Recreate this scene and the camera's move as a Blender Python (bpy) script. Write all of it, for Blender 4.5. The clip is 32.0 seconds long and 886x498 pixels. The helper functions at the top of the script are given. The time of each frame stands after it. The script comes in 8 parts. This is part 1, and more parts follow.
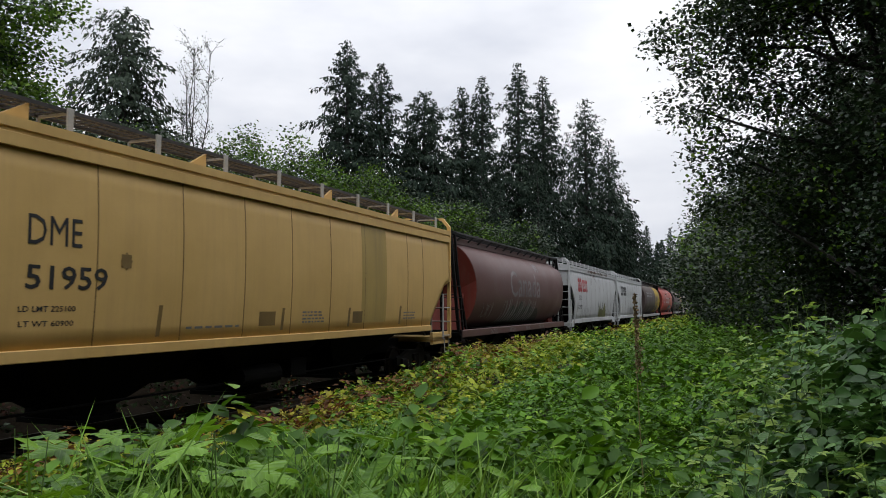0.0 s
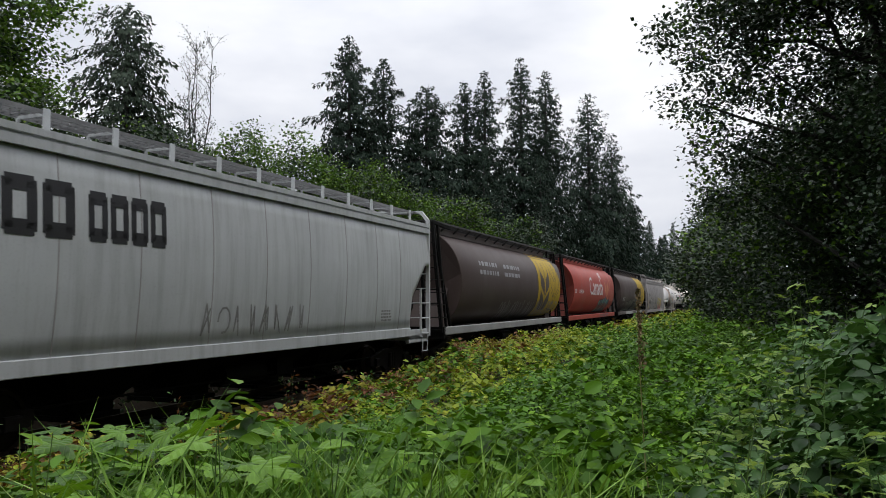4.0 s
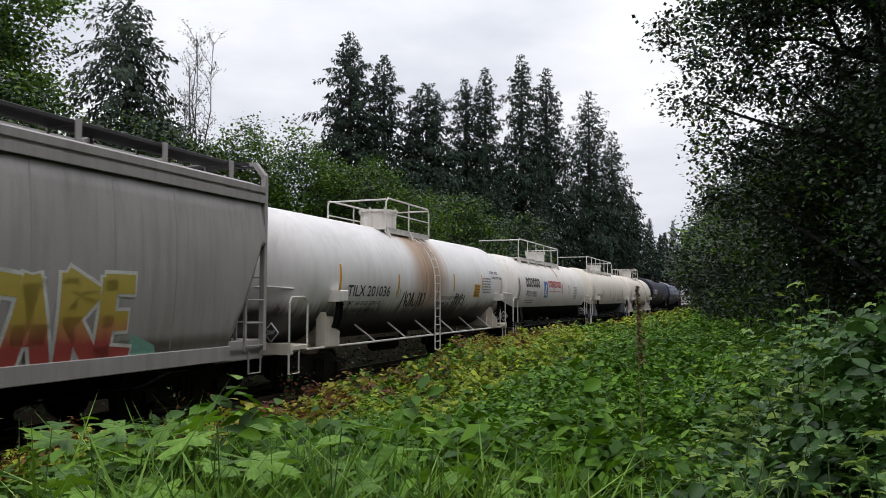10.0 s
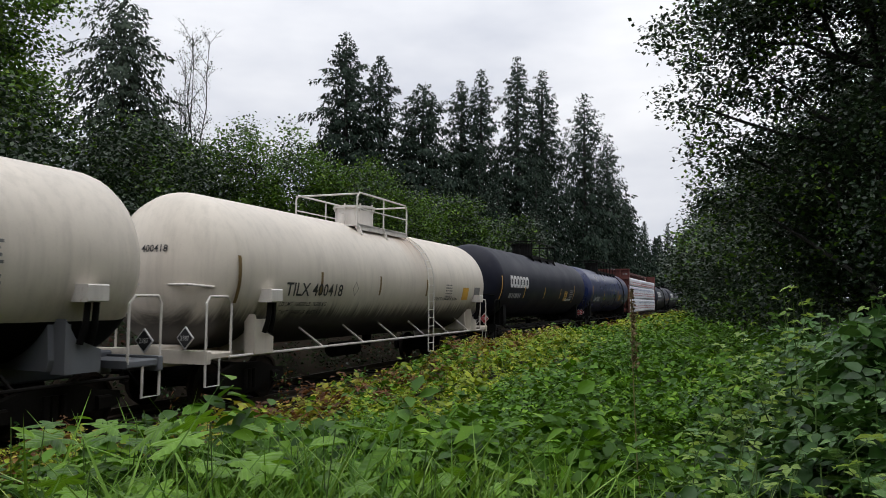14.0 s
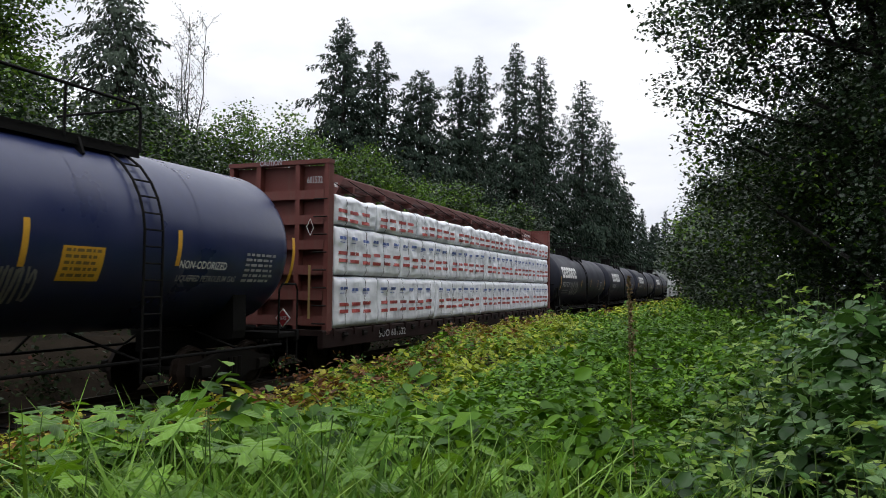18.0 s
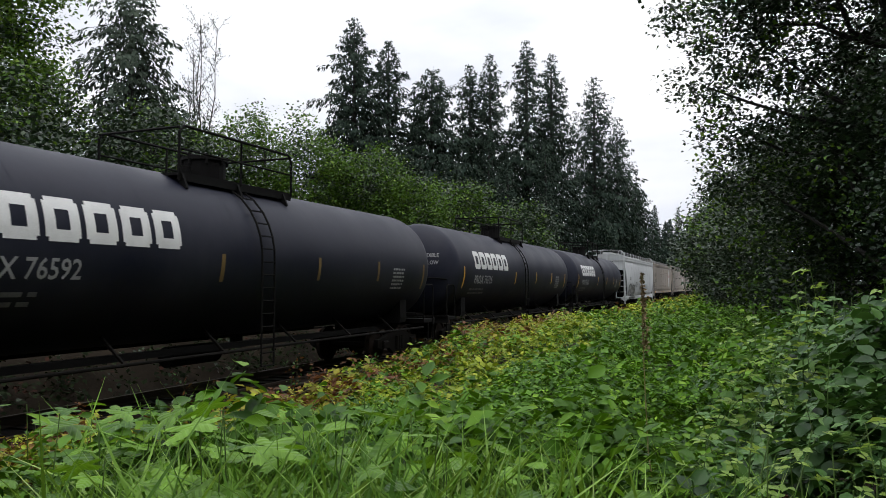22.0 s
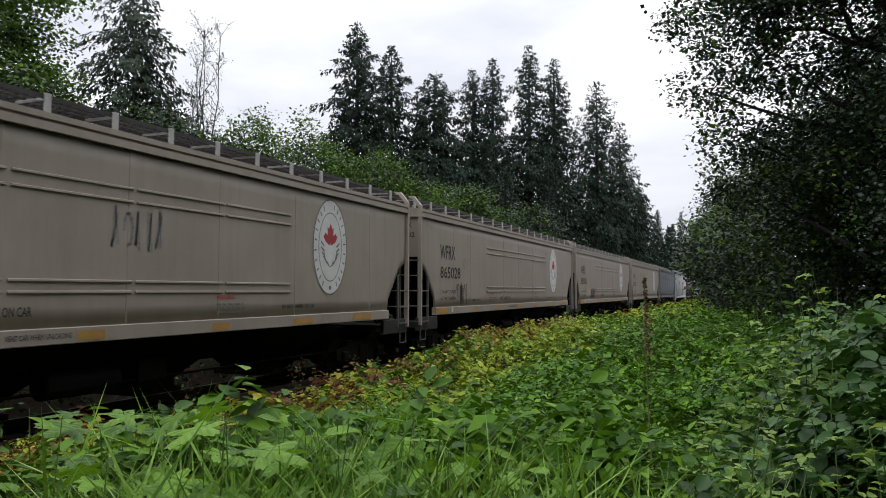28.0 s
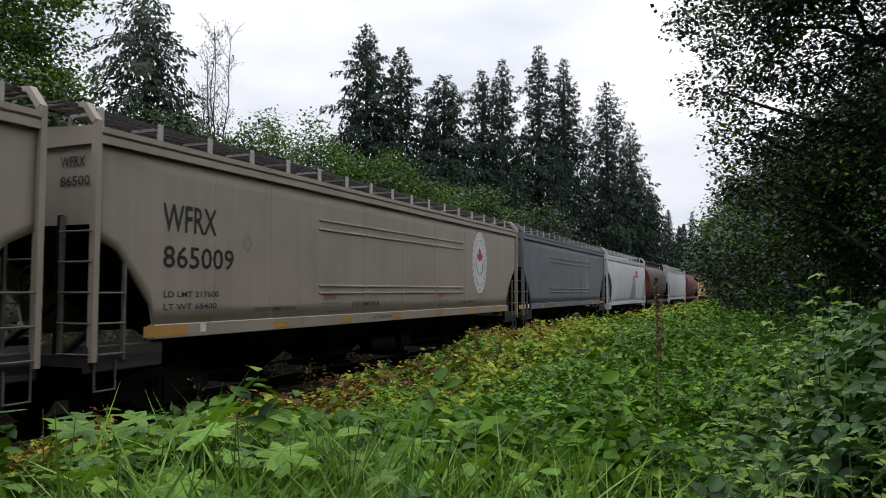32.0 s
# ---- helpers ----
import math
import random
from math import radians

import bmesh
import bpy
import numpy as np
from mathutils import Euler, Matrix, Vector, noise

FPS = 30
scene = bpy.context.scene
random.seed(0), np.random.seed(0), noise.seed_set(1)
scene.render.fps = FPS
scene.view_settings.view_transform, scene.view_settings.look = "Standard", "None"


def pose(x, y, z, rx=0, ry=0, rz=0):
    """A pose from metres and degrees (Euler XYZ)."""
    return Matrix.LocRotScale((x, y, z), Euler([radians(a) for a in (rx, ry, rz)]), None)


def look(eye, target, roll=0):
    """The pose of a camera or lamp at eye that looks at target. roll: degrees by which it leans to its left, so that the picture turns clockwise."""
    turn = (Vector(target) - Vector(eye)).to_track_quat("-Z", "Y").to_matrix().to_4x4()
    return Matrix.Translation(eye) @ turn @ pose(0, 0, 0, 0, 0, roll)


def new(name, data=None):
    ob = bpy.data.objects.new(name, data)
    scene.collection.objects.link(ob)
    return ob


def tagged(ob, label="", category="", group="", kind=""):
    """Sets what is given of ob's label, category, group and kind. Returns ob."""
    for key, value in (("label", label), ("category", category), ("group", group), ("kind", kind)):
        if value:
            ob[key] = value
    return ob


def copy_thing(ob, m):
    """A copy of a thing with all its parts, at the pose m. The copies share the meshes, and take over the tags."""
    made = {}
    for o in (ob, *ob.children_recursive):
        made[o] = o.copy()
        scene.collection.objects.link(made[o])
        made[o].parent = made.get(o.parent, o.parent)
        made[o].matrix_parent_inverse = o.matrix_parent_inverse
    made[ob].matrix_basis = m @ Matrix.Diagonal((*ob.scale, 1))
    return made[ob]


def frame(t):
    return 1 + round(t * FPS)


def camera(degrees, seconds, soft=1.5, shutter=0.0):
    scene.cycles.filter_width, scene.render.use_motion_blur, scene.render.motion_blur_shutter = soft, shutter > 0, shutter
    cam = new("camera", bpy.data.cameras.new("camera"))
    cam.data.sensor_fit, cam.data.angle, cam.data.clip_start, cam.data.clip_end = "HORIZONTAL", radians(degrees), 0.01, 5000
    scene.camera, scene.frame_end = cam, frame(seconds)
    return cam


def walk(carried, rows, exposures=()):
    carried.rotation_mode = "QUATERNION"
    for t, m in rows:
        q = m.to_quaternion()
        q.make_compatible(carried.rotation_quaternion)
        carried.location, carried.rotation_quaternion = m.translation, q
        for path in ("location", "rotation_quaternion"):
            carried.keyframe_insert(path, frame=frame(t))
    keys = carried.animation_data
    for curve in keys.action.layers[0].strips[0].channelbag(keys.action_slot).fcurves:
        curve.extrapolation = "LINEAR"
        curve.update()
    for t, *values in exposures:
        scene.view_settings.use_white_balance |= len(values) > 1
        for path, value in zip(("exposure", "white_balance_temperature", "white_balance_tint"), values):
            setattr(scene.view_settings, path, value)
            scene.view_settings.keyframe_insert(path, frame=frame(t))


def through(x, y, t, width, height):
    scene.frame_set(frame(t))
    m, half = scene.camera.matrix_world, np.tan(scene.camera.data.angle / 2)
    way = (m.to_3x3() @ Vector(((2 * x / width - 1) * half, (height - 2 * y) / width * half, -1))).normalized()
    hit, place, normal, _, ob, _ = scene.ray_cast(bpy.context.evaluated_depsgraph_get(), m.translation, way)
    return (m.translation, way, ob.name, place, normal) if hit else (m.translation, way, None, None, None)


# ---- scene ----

# camera: hand-held on the bank beside the line, two metres over the rails; seconds, heading to the left, tilt up, roll
VIEW = [
    (0.0, 21.454, 4.518, -0.152), (0.5, 21.548, 4.385, -0.128), (1.0, 21.615, 4.264, -0.058),
    (1.5, 21.664, 4.169, -0.065), (2.0, 21.663, 4.125, -0.113), (2.5, 21.649, 4.182, -0.119),
    (3.0, 21.649, 4.182, -0.119), (3.5, 21.672, 4.127, -0.208), (5.5, 21.658, 4.248, -0.255),
    (6.0, 21.542, 4.091, -0.024), (6.5, 21.513, 3.985, -0.082), (7.0, 21.500, 3.885, -0.082),
    (7.5, 21.512, 3.799, 0.054), (8.0, 21.549, 3.819, 0.026), (8.5, 21.615, 3.792, 0.059),
    (9.0, 21.678, 3.829, -0.000), (9.5, 21.713, 3.825, 0.043), (10.0, 21.659, 3.892, 0.034),
    (10.5, 21.650, 3.933, 0.090), (11.0, 21.574, 3.997, 0.135), (11.5, 21.465, 4.096, 0.169),
    (12.0, 21.390, 4.200, 0.276), (12.5, 21.305, 4.344, 0.419), (13.0, 21.227, 4.355, 0.472),
    (13.5, 21.240, 4.298, 0.490), (14.0, 21.270, 3.998, 0.397), (14.5, 21.337, 3.801, 0.308),
    (16.5, 21.192, 3.299, 0.329), (17.0, 21.124, 3.144, 0.494), (17.5, 21.054, 3.109, 0.543),
    (18.0, 21.079, 2.984, 0.529), (18.5, 21.141, 2.983, 0.414), (19.0, 21.233, 2.979, 0.274),
    (19.5, 21.319, 2.955, 0.222), (20.0, 21.405, 2.966, 0.183), (20.5, 21.653, 2.972, 0.176),
    (21.0, 21.852, 2.910, 0.162), (21.5, 21.935, 2.934, 0.163), (22.0, 22.022, 2.878, 0.031),
    (22.5, 22.054, 2.885, -0.096), (23.0, 22.059, 2.923, -0.040), (23.5, 22.095, 3.045, -0.042),
    (24.0, 22.140, 3.057, 0.009), (24.5, 22.210, 3.126, 0.098), (25.0, 22.307, 3.139, 0.128),
    (25.5, 22.328, 3.178, 0.241), (27.5, 22.140, 3.126, 0.167), (28.0, 22.215, 3.213, 0.136),
    (28.5, 22.304, 3.250, 0.085), (29.0, 22.422, 3.240, 0.042), (29.5, 22.550, 3.130, -0.036),
    (30.0, 22.715, 3.151, -0.150), (30.5, 22.790, 3.281, -0.156), (31.0, 22.851, 3.309, -0.150),
    (31.5, 22.968, 3.283, -0.101), (32.0, 23.004, 3.282, -0.030),
]
EYE = (0.0, 0.0, 2.08)
cam = camera(62.18, 32.0, soft=0.9, shutter=0.06)
walk(cam, [(t, pose(*EYE, 90 + tilt, 0, turn) @ pose(0, 0, 0, 0, 0, roll)) for t, turn, tilt, roll in VIEW],
     exposures=[(0, 0.15), (3, 0.14), (6, 0.21), (9, 0.18), (11, 0.1), (14, 0.07), (17, 0.4), (19, 0.3), (20, 0.33), (23, 0.42), (28, 0.3), (32, 0.26)])

# the line: its centre lies TRACK metres to the left and bends very gently to the right ahead
TRACK, BEND = 10.15, 0.000086
SPEED, SLOWING = 13.613, -0.0063


def on_track(s):
    """The pose of a thing on the track s metres along it."""
    bend = BEND if s > 0 else 0.0
    return pose(-TRACK + bend * s * s / 2, s, 0, 0, 0, -math.degrees(bend * s))

# ---------- world and light: a bright overcast afternoon ----------
world = bpy.data.worlds.new("overcast")
scene.world = world
world.use_nodes = True
wn, wl = world.node_tree.nodes, world.node_tree.links
wn.clear()
sky = wn.new("ShaderNodeTexSky")
sky.sky_type, sky.sun_disc = "NISHITA", False
sky.sun_elevation, sky.sun_rotation = radians(71), radians(144)
sky.air_density, sky.dust_density = 1.0, 3.0
grey = wn.new("ShaderNodeHueSaturation")
grey.inputs["Saturation"].default_value = 0.16
grey.inputs["Value"].default_value = 0.10
coord = wn.new("ShaderNodeTexCoord")
stretch = wn.new("ShaderNodeMapping")
stretch.inputs["Scale"].default_value = (1.0, 1.0, 2.6)
cloud = wn.new("ShaderNodeTexNoise")
cloud.inputs["Scale"].default_value, cloud.inputs["Detail"].default_value = 2.3, 5.0
tone = wn.new("ShaderNodeValToRGB")
tone.color_ramp.elements[0].position, tone.color_ramp.elements[0].color = 0.32, (0.60, 0.635, 0.73, 1)
tone.color_ramp.elements[1].position, tone.color_ramp.elements[1].color = 0.66, (1.0, 1.01, 1.05, 1)
blend = wn.new("ShaderNodeMix")
blend.data_type = "RGBA"
blend.inputs["Factor"].default_value = 0.88
# a cloud sheet is brightest overhead
up = wn.new("ShaderNodeSeparateXYZ")
lift = wn.new("ShaderNodeMath")
lift.operation = "MULTIPLY"
rise = wn.new("ShaderNodeMath")
rise.operation, rise.inputs[1].default_value, rise.inputs[2].default_value = "MULTIPLY_ADD", 1.05, 0.95
wl.new(coord.outputs["Generated"], up.inputs["Vector"])
wl.new(up.outputs["Z"], lift.inputs[0])
wl.new(up.outputs["Z"], lift.inputs[1])
wl.new(lift.outputs["Value"], rise.inputs[0])
back = wn.new("ShaderNodeBackground")
wl.new(rise.outputs["Value"], back.inputs["Strength"])
wout = wn.new("ShaderNodeOutputWorld")
wl.new(sky.outputs["Color"], grey.inputs["Color"])
wl.new(coord.outputs["Generated"], stretch.inputs["Vector"])
wl.new(stretch.outputs["Vector"], cloud.inputs["Vector"])
wl.new(cloud.outputs["Fac"], tone.inputs["Fac"])
wl.new(grey.outputs["Color"], blend.inputs["A"])
wl.new(tone.outputs["Color"], blend.inputs["B"])
wl.new(blend.outputs["Result"], back.inputs["Color"])
wl.new(back.outputs["Background"], wout.inputs["Surface"])

sun = new("sun", bpy.data.lights.new("sun", "SUN"))
sun.data.energy, sun.data.angle, sun.data.color = 0.75, radians(50), (1.0, 0.97, 0.92)
sun.matrix_world = look((0, 0, 60), (-60 * 0.25, 60 * 0.35, 60 - 60 * 1.25))


# ---------- materials ----------
def nodes_of(name):
    m = bpy.data.materials.new(name)
    m.use_nodes = True
    nt = m.node_tree
    return m, nt.nodes, nt.links, nt.nodes["Principled BSDF"]


def noise_node(n, l, scale, detail=4.0, stretch=None, source="Object", rough=0.55):
    c = n.new("ShaderNodeTexCoord")
    t = n.new("ShaderNodeTexNoise")
    t.inputs["Scale"].default_value, t.inputs["Detail"].default_value, t.inputs["Roughness"].default_value = scale, detail, rough
    if stretch:
        mp = n.new("ShaderNodeMapping")
        mp.inputs["Scale"].default_value = stretch
        l.new(c.outputs[source], mp.inputs["Vector"])
        l.new(mp.outputs["Vector"], t.inputs["Vector"])
    else:
        l.new(c.outputs[source], t.inputs["Vector"])
    return t.outputs["Fac"]


def ramp(n, l, fac, stops):
    r = n.new("ShaderNodeValToRGB")
    e = r.color_ramp.elements
    e[0].position, e[0].color = stops[0][0], (*stops[0][1], 1)
    e[1].position, e[1].color = stops[-1][0], (*stops[-1][1], 1)
    for p, c in stops[1:-1]:
        x = e.new(p)
        x.color = (*c, 1)
    l.new(fac, r.inputs["Fac"])
    return r.outputs["Color"]


def mix(n, l, fac, a, b, kind="MIX"):
    m = n.new("ShaderNodeMix")
    m.data_type, m.blend_type = "RGBA", kind
    for key, v in (("Factor", fac), ("A", a), ("B", b)):
        if isinstance(v, (int, float)):
            m.inputs[key].default_value = v
        elif isinstance(v, tuple):
            m.inputs[key].default_value = (*v, 1)
        else:
            l.new(v, m.inputs[key])
    return m.outputs["Result"]


def bump(n, l, b, fac, strength, dist=0.01):
    k = n.new("ShaderNodeBump")
    k.inputs["Strength"].default_value, k.inputs["Distance"].default_value = strength, dist
    l.new(fac, k.inputs["Height"])
    l.new(k.outputs["Normal"], b.inputs["Normal"])


def plain(name, col, rough=0.6, metal=0.0, scale=6.0, vary=0.35, relief=0.2, gloss=0.5):
    """A surface with mottling at two scales and a fine relief."""
    m, n, l, b = nodes_of(name)
    big = noise_node(n, l, scale * 0.25, 3)
    fine = noise_node(n, l, scale * 6, 5)
    lo, hi = tuple(c * (1 - vary) for c in col), tuple(min(1, c * (1 + vary)) for c in col)
    c1 = ramp(n, l, big, [(0.3, lo), (0.7, hi)])
    c2 = mix(n, l, 0.35, c1, ramp(n, l, fine, [(0.35, lo), (0.65, hi)]))
    l.new(c2, b.inputs["Base Color"])
    b.inputs["Roughness"].default_value, b.inputs["Metallic"].default_value = rough, metal
    b.inputs["Specular IOR Level"].default_value = gloss
    bump(n, l, b, fine, relief)
    return m


def paint(name, col, rough=0.45, dirt=(0.10, 0.085, 0.07), grime=0.35, rust=0.0, rustcol=(0.19, 0.07, 0.03), gloss=0.3, stain=None, drip_shade=None):
    """Weathered rolling-stock paint: chalky mottling, vertical run marks, rust where asked for, faint plate waviness."""
    m, n, l, b = nodes_of(name)
    big = noise_node(n, l, 0.9, 4)
    streak = noise_node(n, l, 1.0, 6, (5.0, 5.0, 0.28), rough=0.65)
    fine = noise_node(n, l, 28, 5)
    fade = tuple(min(1, c * 1.12 + 0.015) for c in col)
    c = mix(n, l, ramp(n, l, big, [(0.32, (0, 0, 0)), (0.7, (1, 1, 1))]), col, fade)
    c = mix(n, l, ramp(n, l, streak, [(0.46, (0, 0, 0)), (0.78, (grime, grime, grime))]), c, dirt)
    c = mix(n, l, ramp(n, l, fine, [(0.55, (0, 0, 0)), (0.85, (grime * 0.6,) * 3)]), c, dirt)
    if rust:
        spot = noise_node(n, l, 2.6, 8, (1.0, 1.0, 0.55), rough=0.7)
        c = mix(n, l, ramp(n, l, spot, [(0.66 - 0.16 * rust, (0, 0, 0)), (0.72 - 0.1 * rust, (0.9, 0.9, 0.9))]), c, rustcol)
    if stain or drip_shade:
        tc, xyz = n.new("ShaderNodeTexCoord"), n.new("ShaderNodeSeparateXYZ")
        l.new(tc.outputs["Object"], xyz.inputs["Vector"])

        def span(value, a0, a1, wob, amount):
            """1 beyond a1, 0 before a0, the edge broken up by a noise."""
            add_ = n.new("ShaderNodeMath")
            add_.operation, add_.inputs[1].default_value = "MULTIPLY_ADD", amount
            l.new(wob, add_.inputs[0])
            l.new(value, add_.inputs[2])
            r = n.new("ShaderNodeMapRange")
            r.interpolation_type = "SMOOTHSTEP"
            r.inputs["From Min"].default_value, r.inputs["From Max"].default_value = a0 + amount * 0.5, a1 + amount * 0.5
            l.new(add_.outputs["Value"], r.inputs["Value"])
            return r.outputs["Result"]

        def times(p, q):
            k = n.new("ShaderNodeMath")
            k.operation = "MULTIPLY"
            for i_, w in enumerate((p, q)):
                if isinstance(w, float):
                    k.inputs[i_].default_value = w
                else:
                    l.new(w, k.inputs[i_])
            return k.outputs["Value"]
        runs = noise_node(n, l, 1.0, 5, (0.6, 7.0, 0.35), rough=0.7)
        if stain:   # rust washed down from the fittings on top
            y0, wide, z0, z1 = stain
            off = n.new("ShaderNodeMath")
            off.operation, off.inputs[1].default_value = "SUBTRACT", y0
            l.new(xyz.outputs["Y"], off.inputs[0])
            away = n.new("ShaderNodeMath")
            away.operation = "ABSOLUTE"
            l.new(off.outputs["Value"], away.inputs[0])
            near = span(away.outputs["Value"], wide, wide * 0.35, runs, 1.1)
            wash_ = times(near, span(xyz.outputs["Z"], z0, z1, runs, 1.6))
            c = mix(n, l, times(wash_, 0.9), c, (0.36, 0.22, 0.125))
            c = mix(n, l, times(times(wash_, wash_), ramp(n, l, runs, [(0.5, (0, 0, 0)), (0.62, (0.8, 0.8, 0.8))])), c, (0.20, 0.085, 0.035))
        if drip_shade:   # black belly: grime drips along its edge, the underside's shade painted in below
            c = mix(n, l, times(span(xyz.outputs["Z"], drip_shade + 0.3, drip_shade - 0.12, runs, 0.7), 0.95), c, (0.012, 0.010, 0.009))
    l.new(c, b.inputs["Base Color"])
    rr = n.new("ShaderNodeMapRange")
    rr.inputs["To Min"].default_value, rr.inputs["To Max"].default_value = rough - 0.1, rough + 0.22
    l.new(big, rr.inputs["Value"])
    l.new(rr.outputs["Result"], b.inputs["Roughness"])
    b.inputs["Specular IOR Level"].default_value = gloss
    wave = noise_node(n, l, 1.6, 2)
    add = n.new("ShaderNodeMath")
    add.operation = "MULTIPLY_ADD"
    add.inputs[1].default_value = 6.0
    l.new(wave, add.inputs[0])
    l.new(fine, add.inputs[2])
    bump(n, l, b, add.outputs["Value"], 0.12, 0.006)
    return m


def leafy(name, dark, light, tip=None, rough=0.48, through=0.2, gloss=0.14):
    """Leaves: each island its own green, thin enough for light to come through."""
    m, n, l, b = nodes_of(name)
    g = n.new("ShaderNodeNewGeometry")
    stops = [(0.0, dark), (0.4, tuple(0.7 * d + 0.3 * q for d, q in zip(dark, light))), (0.82, light)] + ([(1.0, tip)] if tip else [])
    col = ramp(n, l, g.outputs["Random Per Island"], stops)
    blot = noise_node(n, l, 2.2, 3)
    col = mix(n, l, 0.35, col, ramp(n, l, blot, [(0.4, dark), (0.66, light)]))
    l.new(col, b.inputs["Base Color"])
    b.inputs["Roughness"].default_value = rough
    b.inputs["Specular IOR Level"].default_value = gloss
    tr = n.new("ShaderNodeBsdfTranslucent")
    warm = mix(n, l, 0.5, col, (min(1, light[0] * 1.7), min(1, light[1] * 1.6), light[2] * 0.8))
    l.new(warm, tr.inputs["Color"])
    s = n.new("ShaderNodeMixShader")
    s.inputs["Fac"].default_value = through
    l.new(b.outputs["BSDF"], s.inputs[1])
    l.new(tr.outputs["BSDF"], s.inputs[2])
    l.new(s.outputs["Shader"], n["Material Output"].inputs["Surface"])
    return m


# near black: the shade under the cars is put into these two colours
BLACK = plain("grimy_shaded_black_steel", (0.0045, 0.0042, 0.004), 0.8, 0.0, 5, 0.5, gloss=0.12)
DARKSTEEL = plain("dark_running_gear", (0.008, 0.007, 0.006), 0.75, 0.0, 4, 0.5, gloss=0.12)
RUSTY = plain("rusted_iron", (0.07, 0.035, 0.022), 0.8, 0.0, 4, 0.4)
GALV = plain("galvanised_grating", (0.20, 0.20, 0.20), 0.55, 0.5, 9, 0.3)
GREYSTEEL = plain("grey_painted_steel", (0.30, 0.30, 0.29), 0.55, 0.0, 5, 0.25)
WHITEINK = plain("white_lettering", (0.62, 0.62, 0.61), 0.6, 0, 9, 0.15)
DIMINK = plain("faded_white_lettering", (0.30, 0.30, 0.31), 0.6, 0, 9, 0.25)
BLACKINK = plain("black_lettering", (0.015, 0.015, 0.017), 0.6, 0, 9, 0.3)
GREYINK = plain("small_print_grey", (0.14, 0.135, 0.13), 0.6, 0, 9, 0.25)
REDINK = plain("faded_red_lettering", (0.36, 0.035, 0.04), 0.55, 0, 7, 0.25)
YELLOWTAPE = plain("yellow_reflective_tape", (0.62, 0.33, 0.03), 0.4, 0, 7, 0.2)
AMBER = plain("dull_amber_reflector", (0.40, 0.22, 0.055), 0.5, 0, 7, 0.25)
BROWNTAPE = plain("dirty_tape", (0.16, 0.10, 0.03), 0.6, 0, 7, 0.3)
BLUEINK = plain("blue_panel", (0.02, 0.12, 0.34), 0.45, 0, 7, 0.2)
SPRAYW = plain("white_spray_paint", (0.55, 0.55, 0.53), 0.6, 0, 5, 0.35)
SPRAYG = plain("grey_spray_paint", (0.22, 0.215, 0.21), 0.6, 0, 5, 0.35)
SPRAYK = plain("black_spray_paint", (0.02, 0.02, 0.022), 0.6, 0, 5, 0.4)
SPRAYP = plain("pale_grey_spray_paint", (0.38, 0.37, 0.36), 0.6, 0, 5, 0.4)
SPRAYT = plain("teal_spray_paint", (0.16, 0.33, 0.27), 0.6, 0, 3, 0.3)
SPRAYO = plain("olive_spray_paint", (0.11, 0.115, 0.03), 0.6, 0, 4, 0.4)


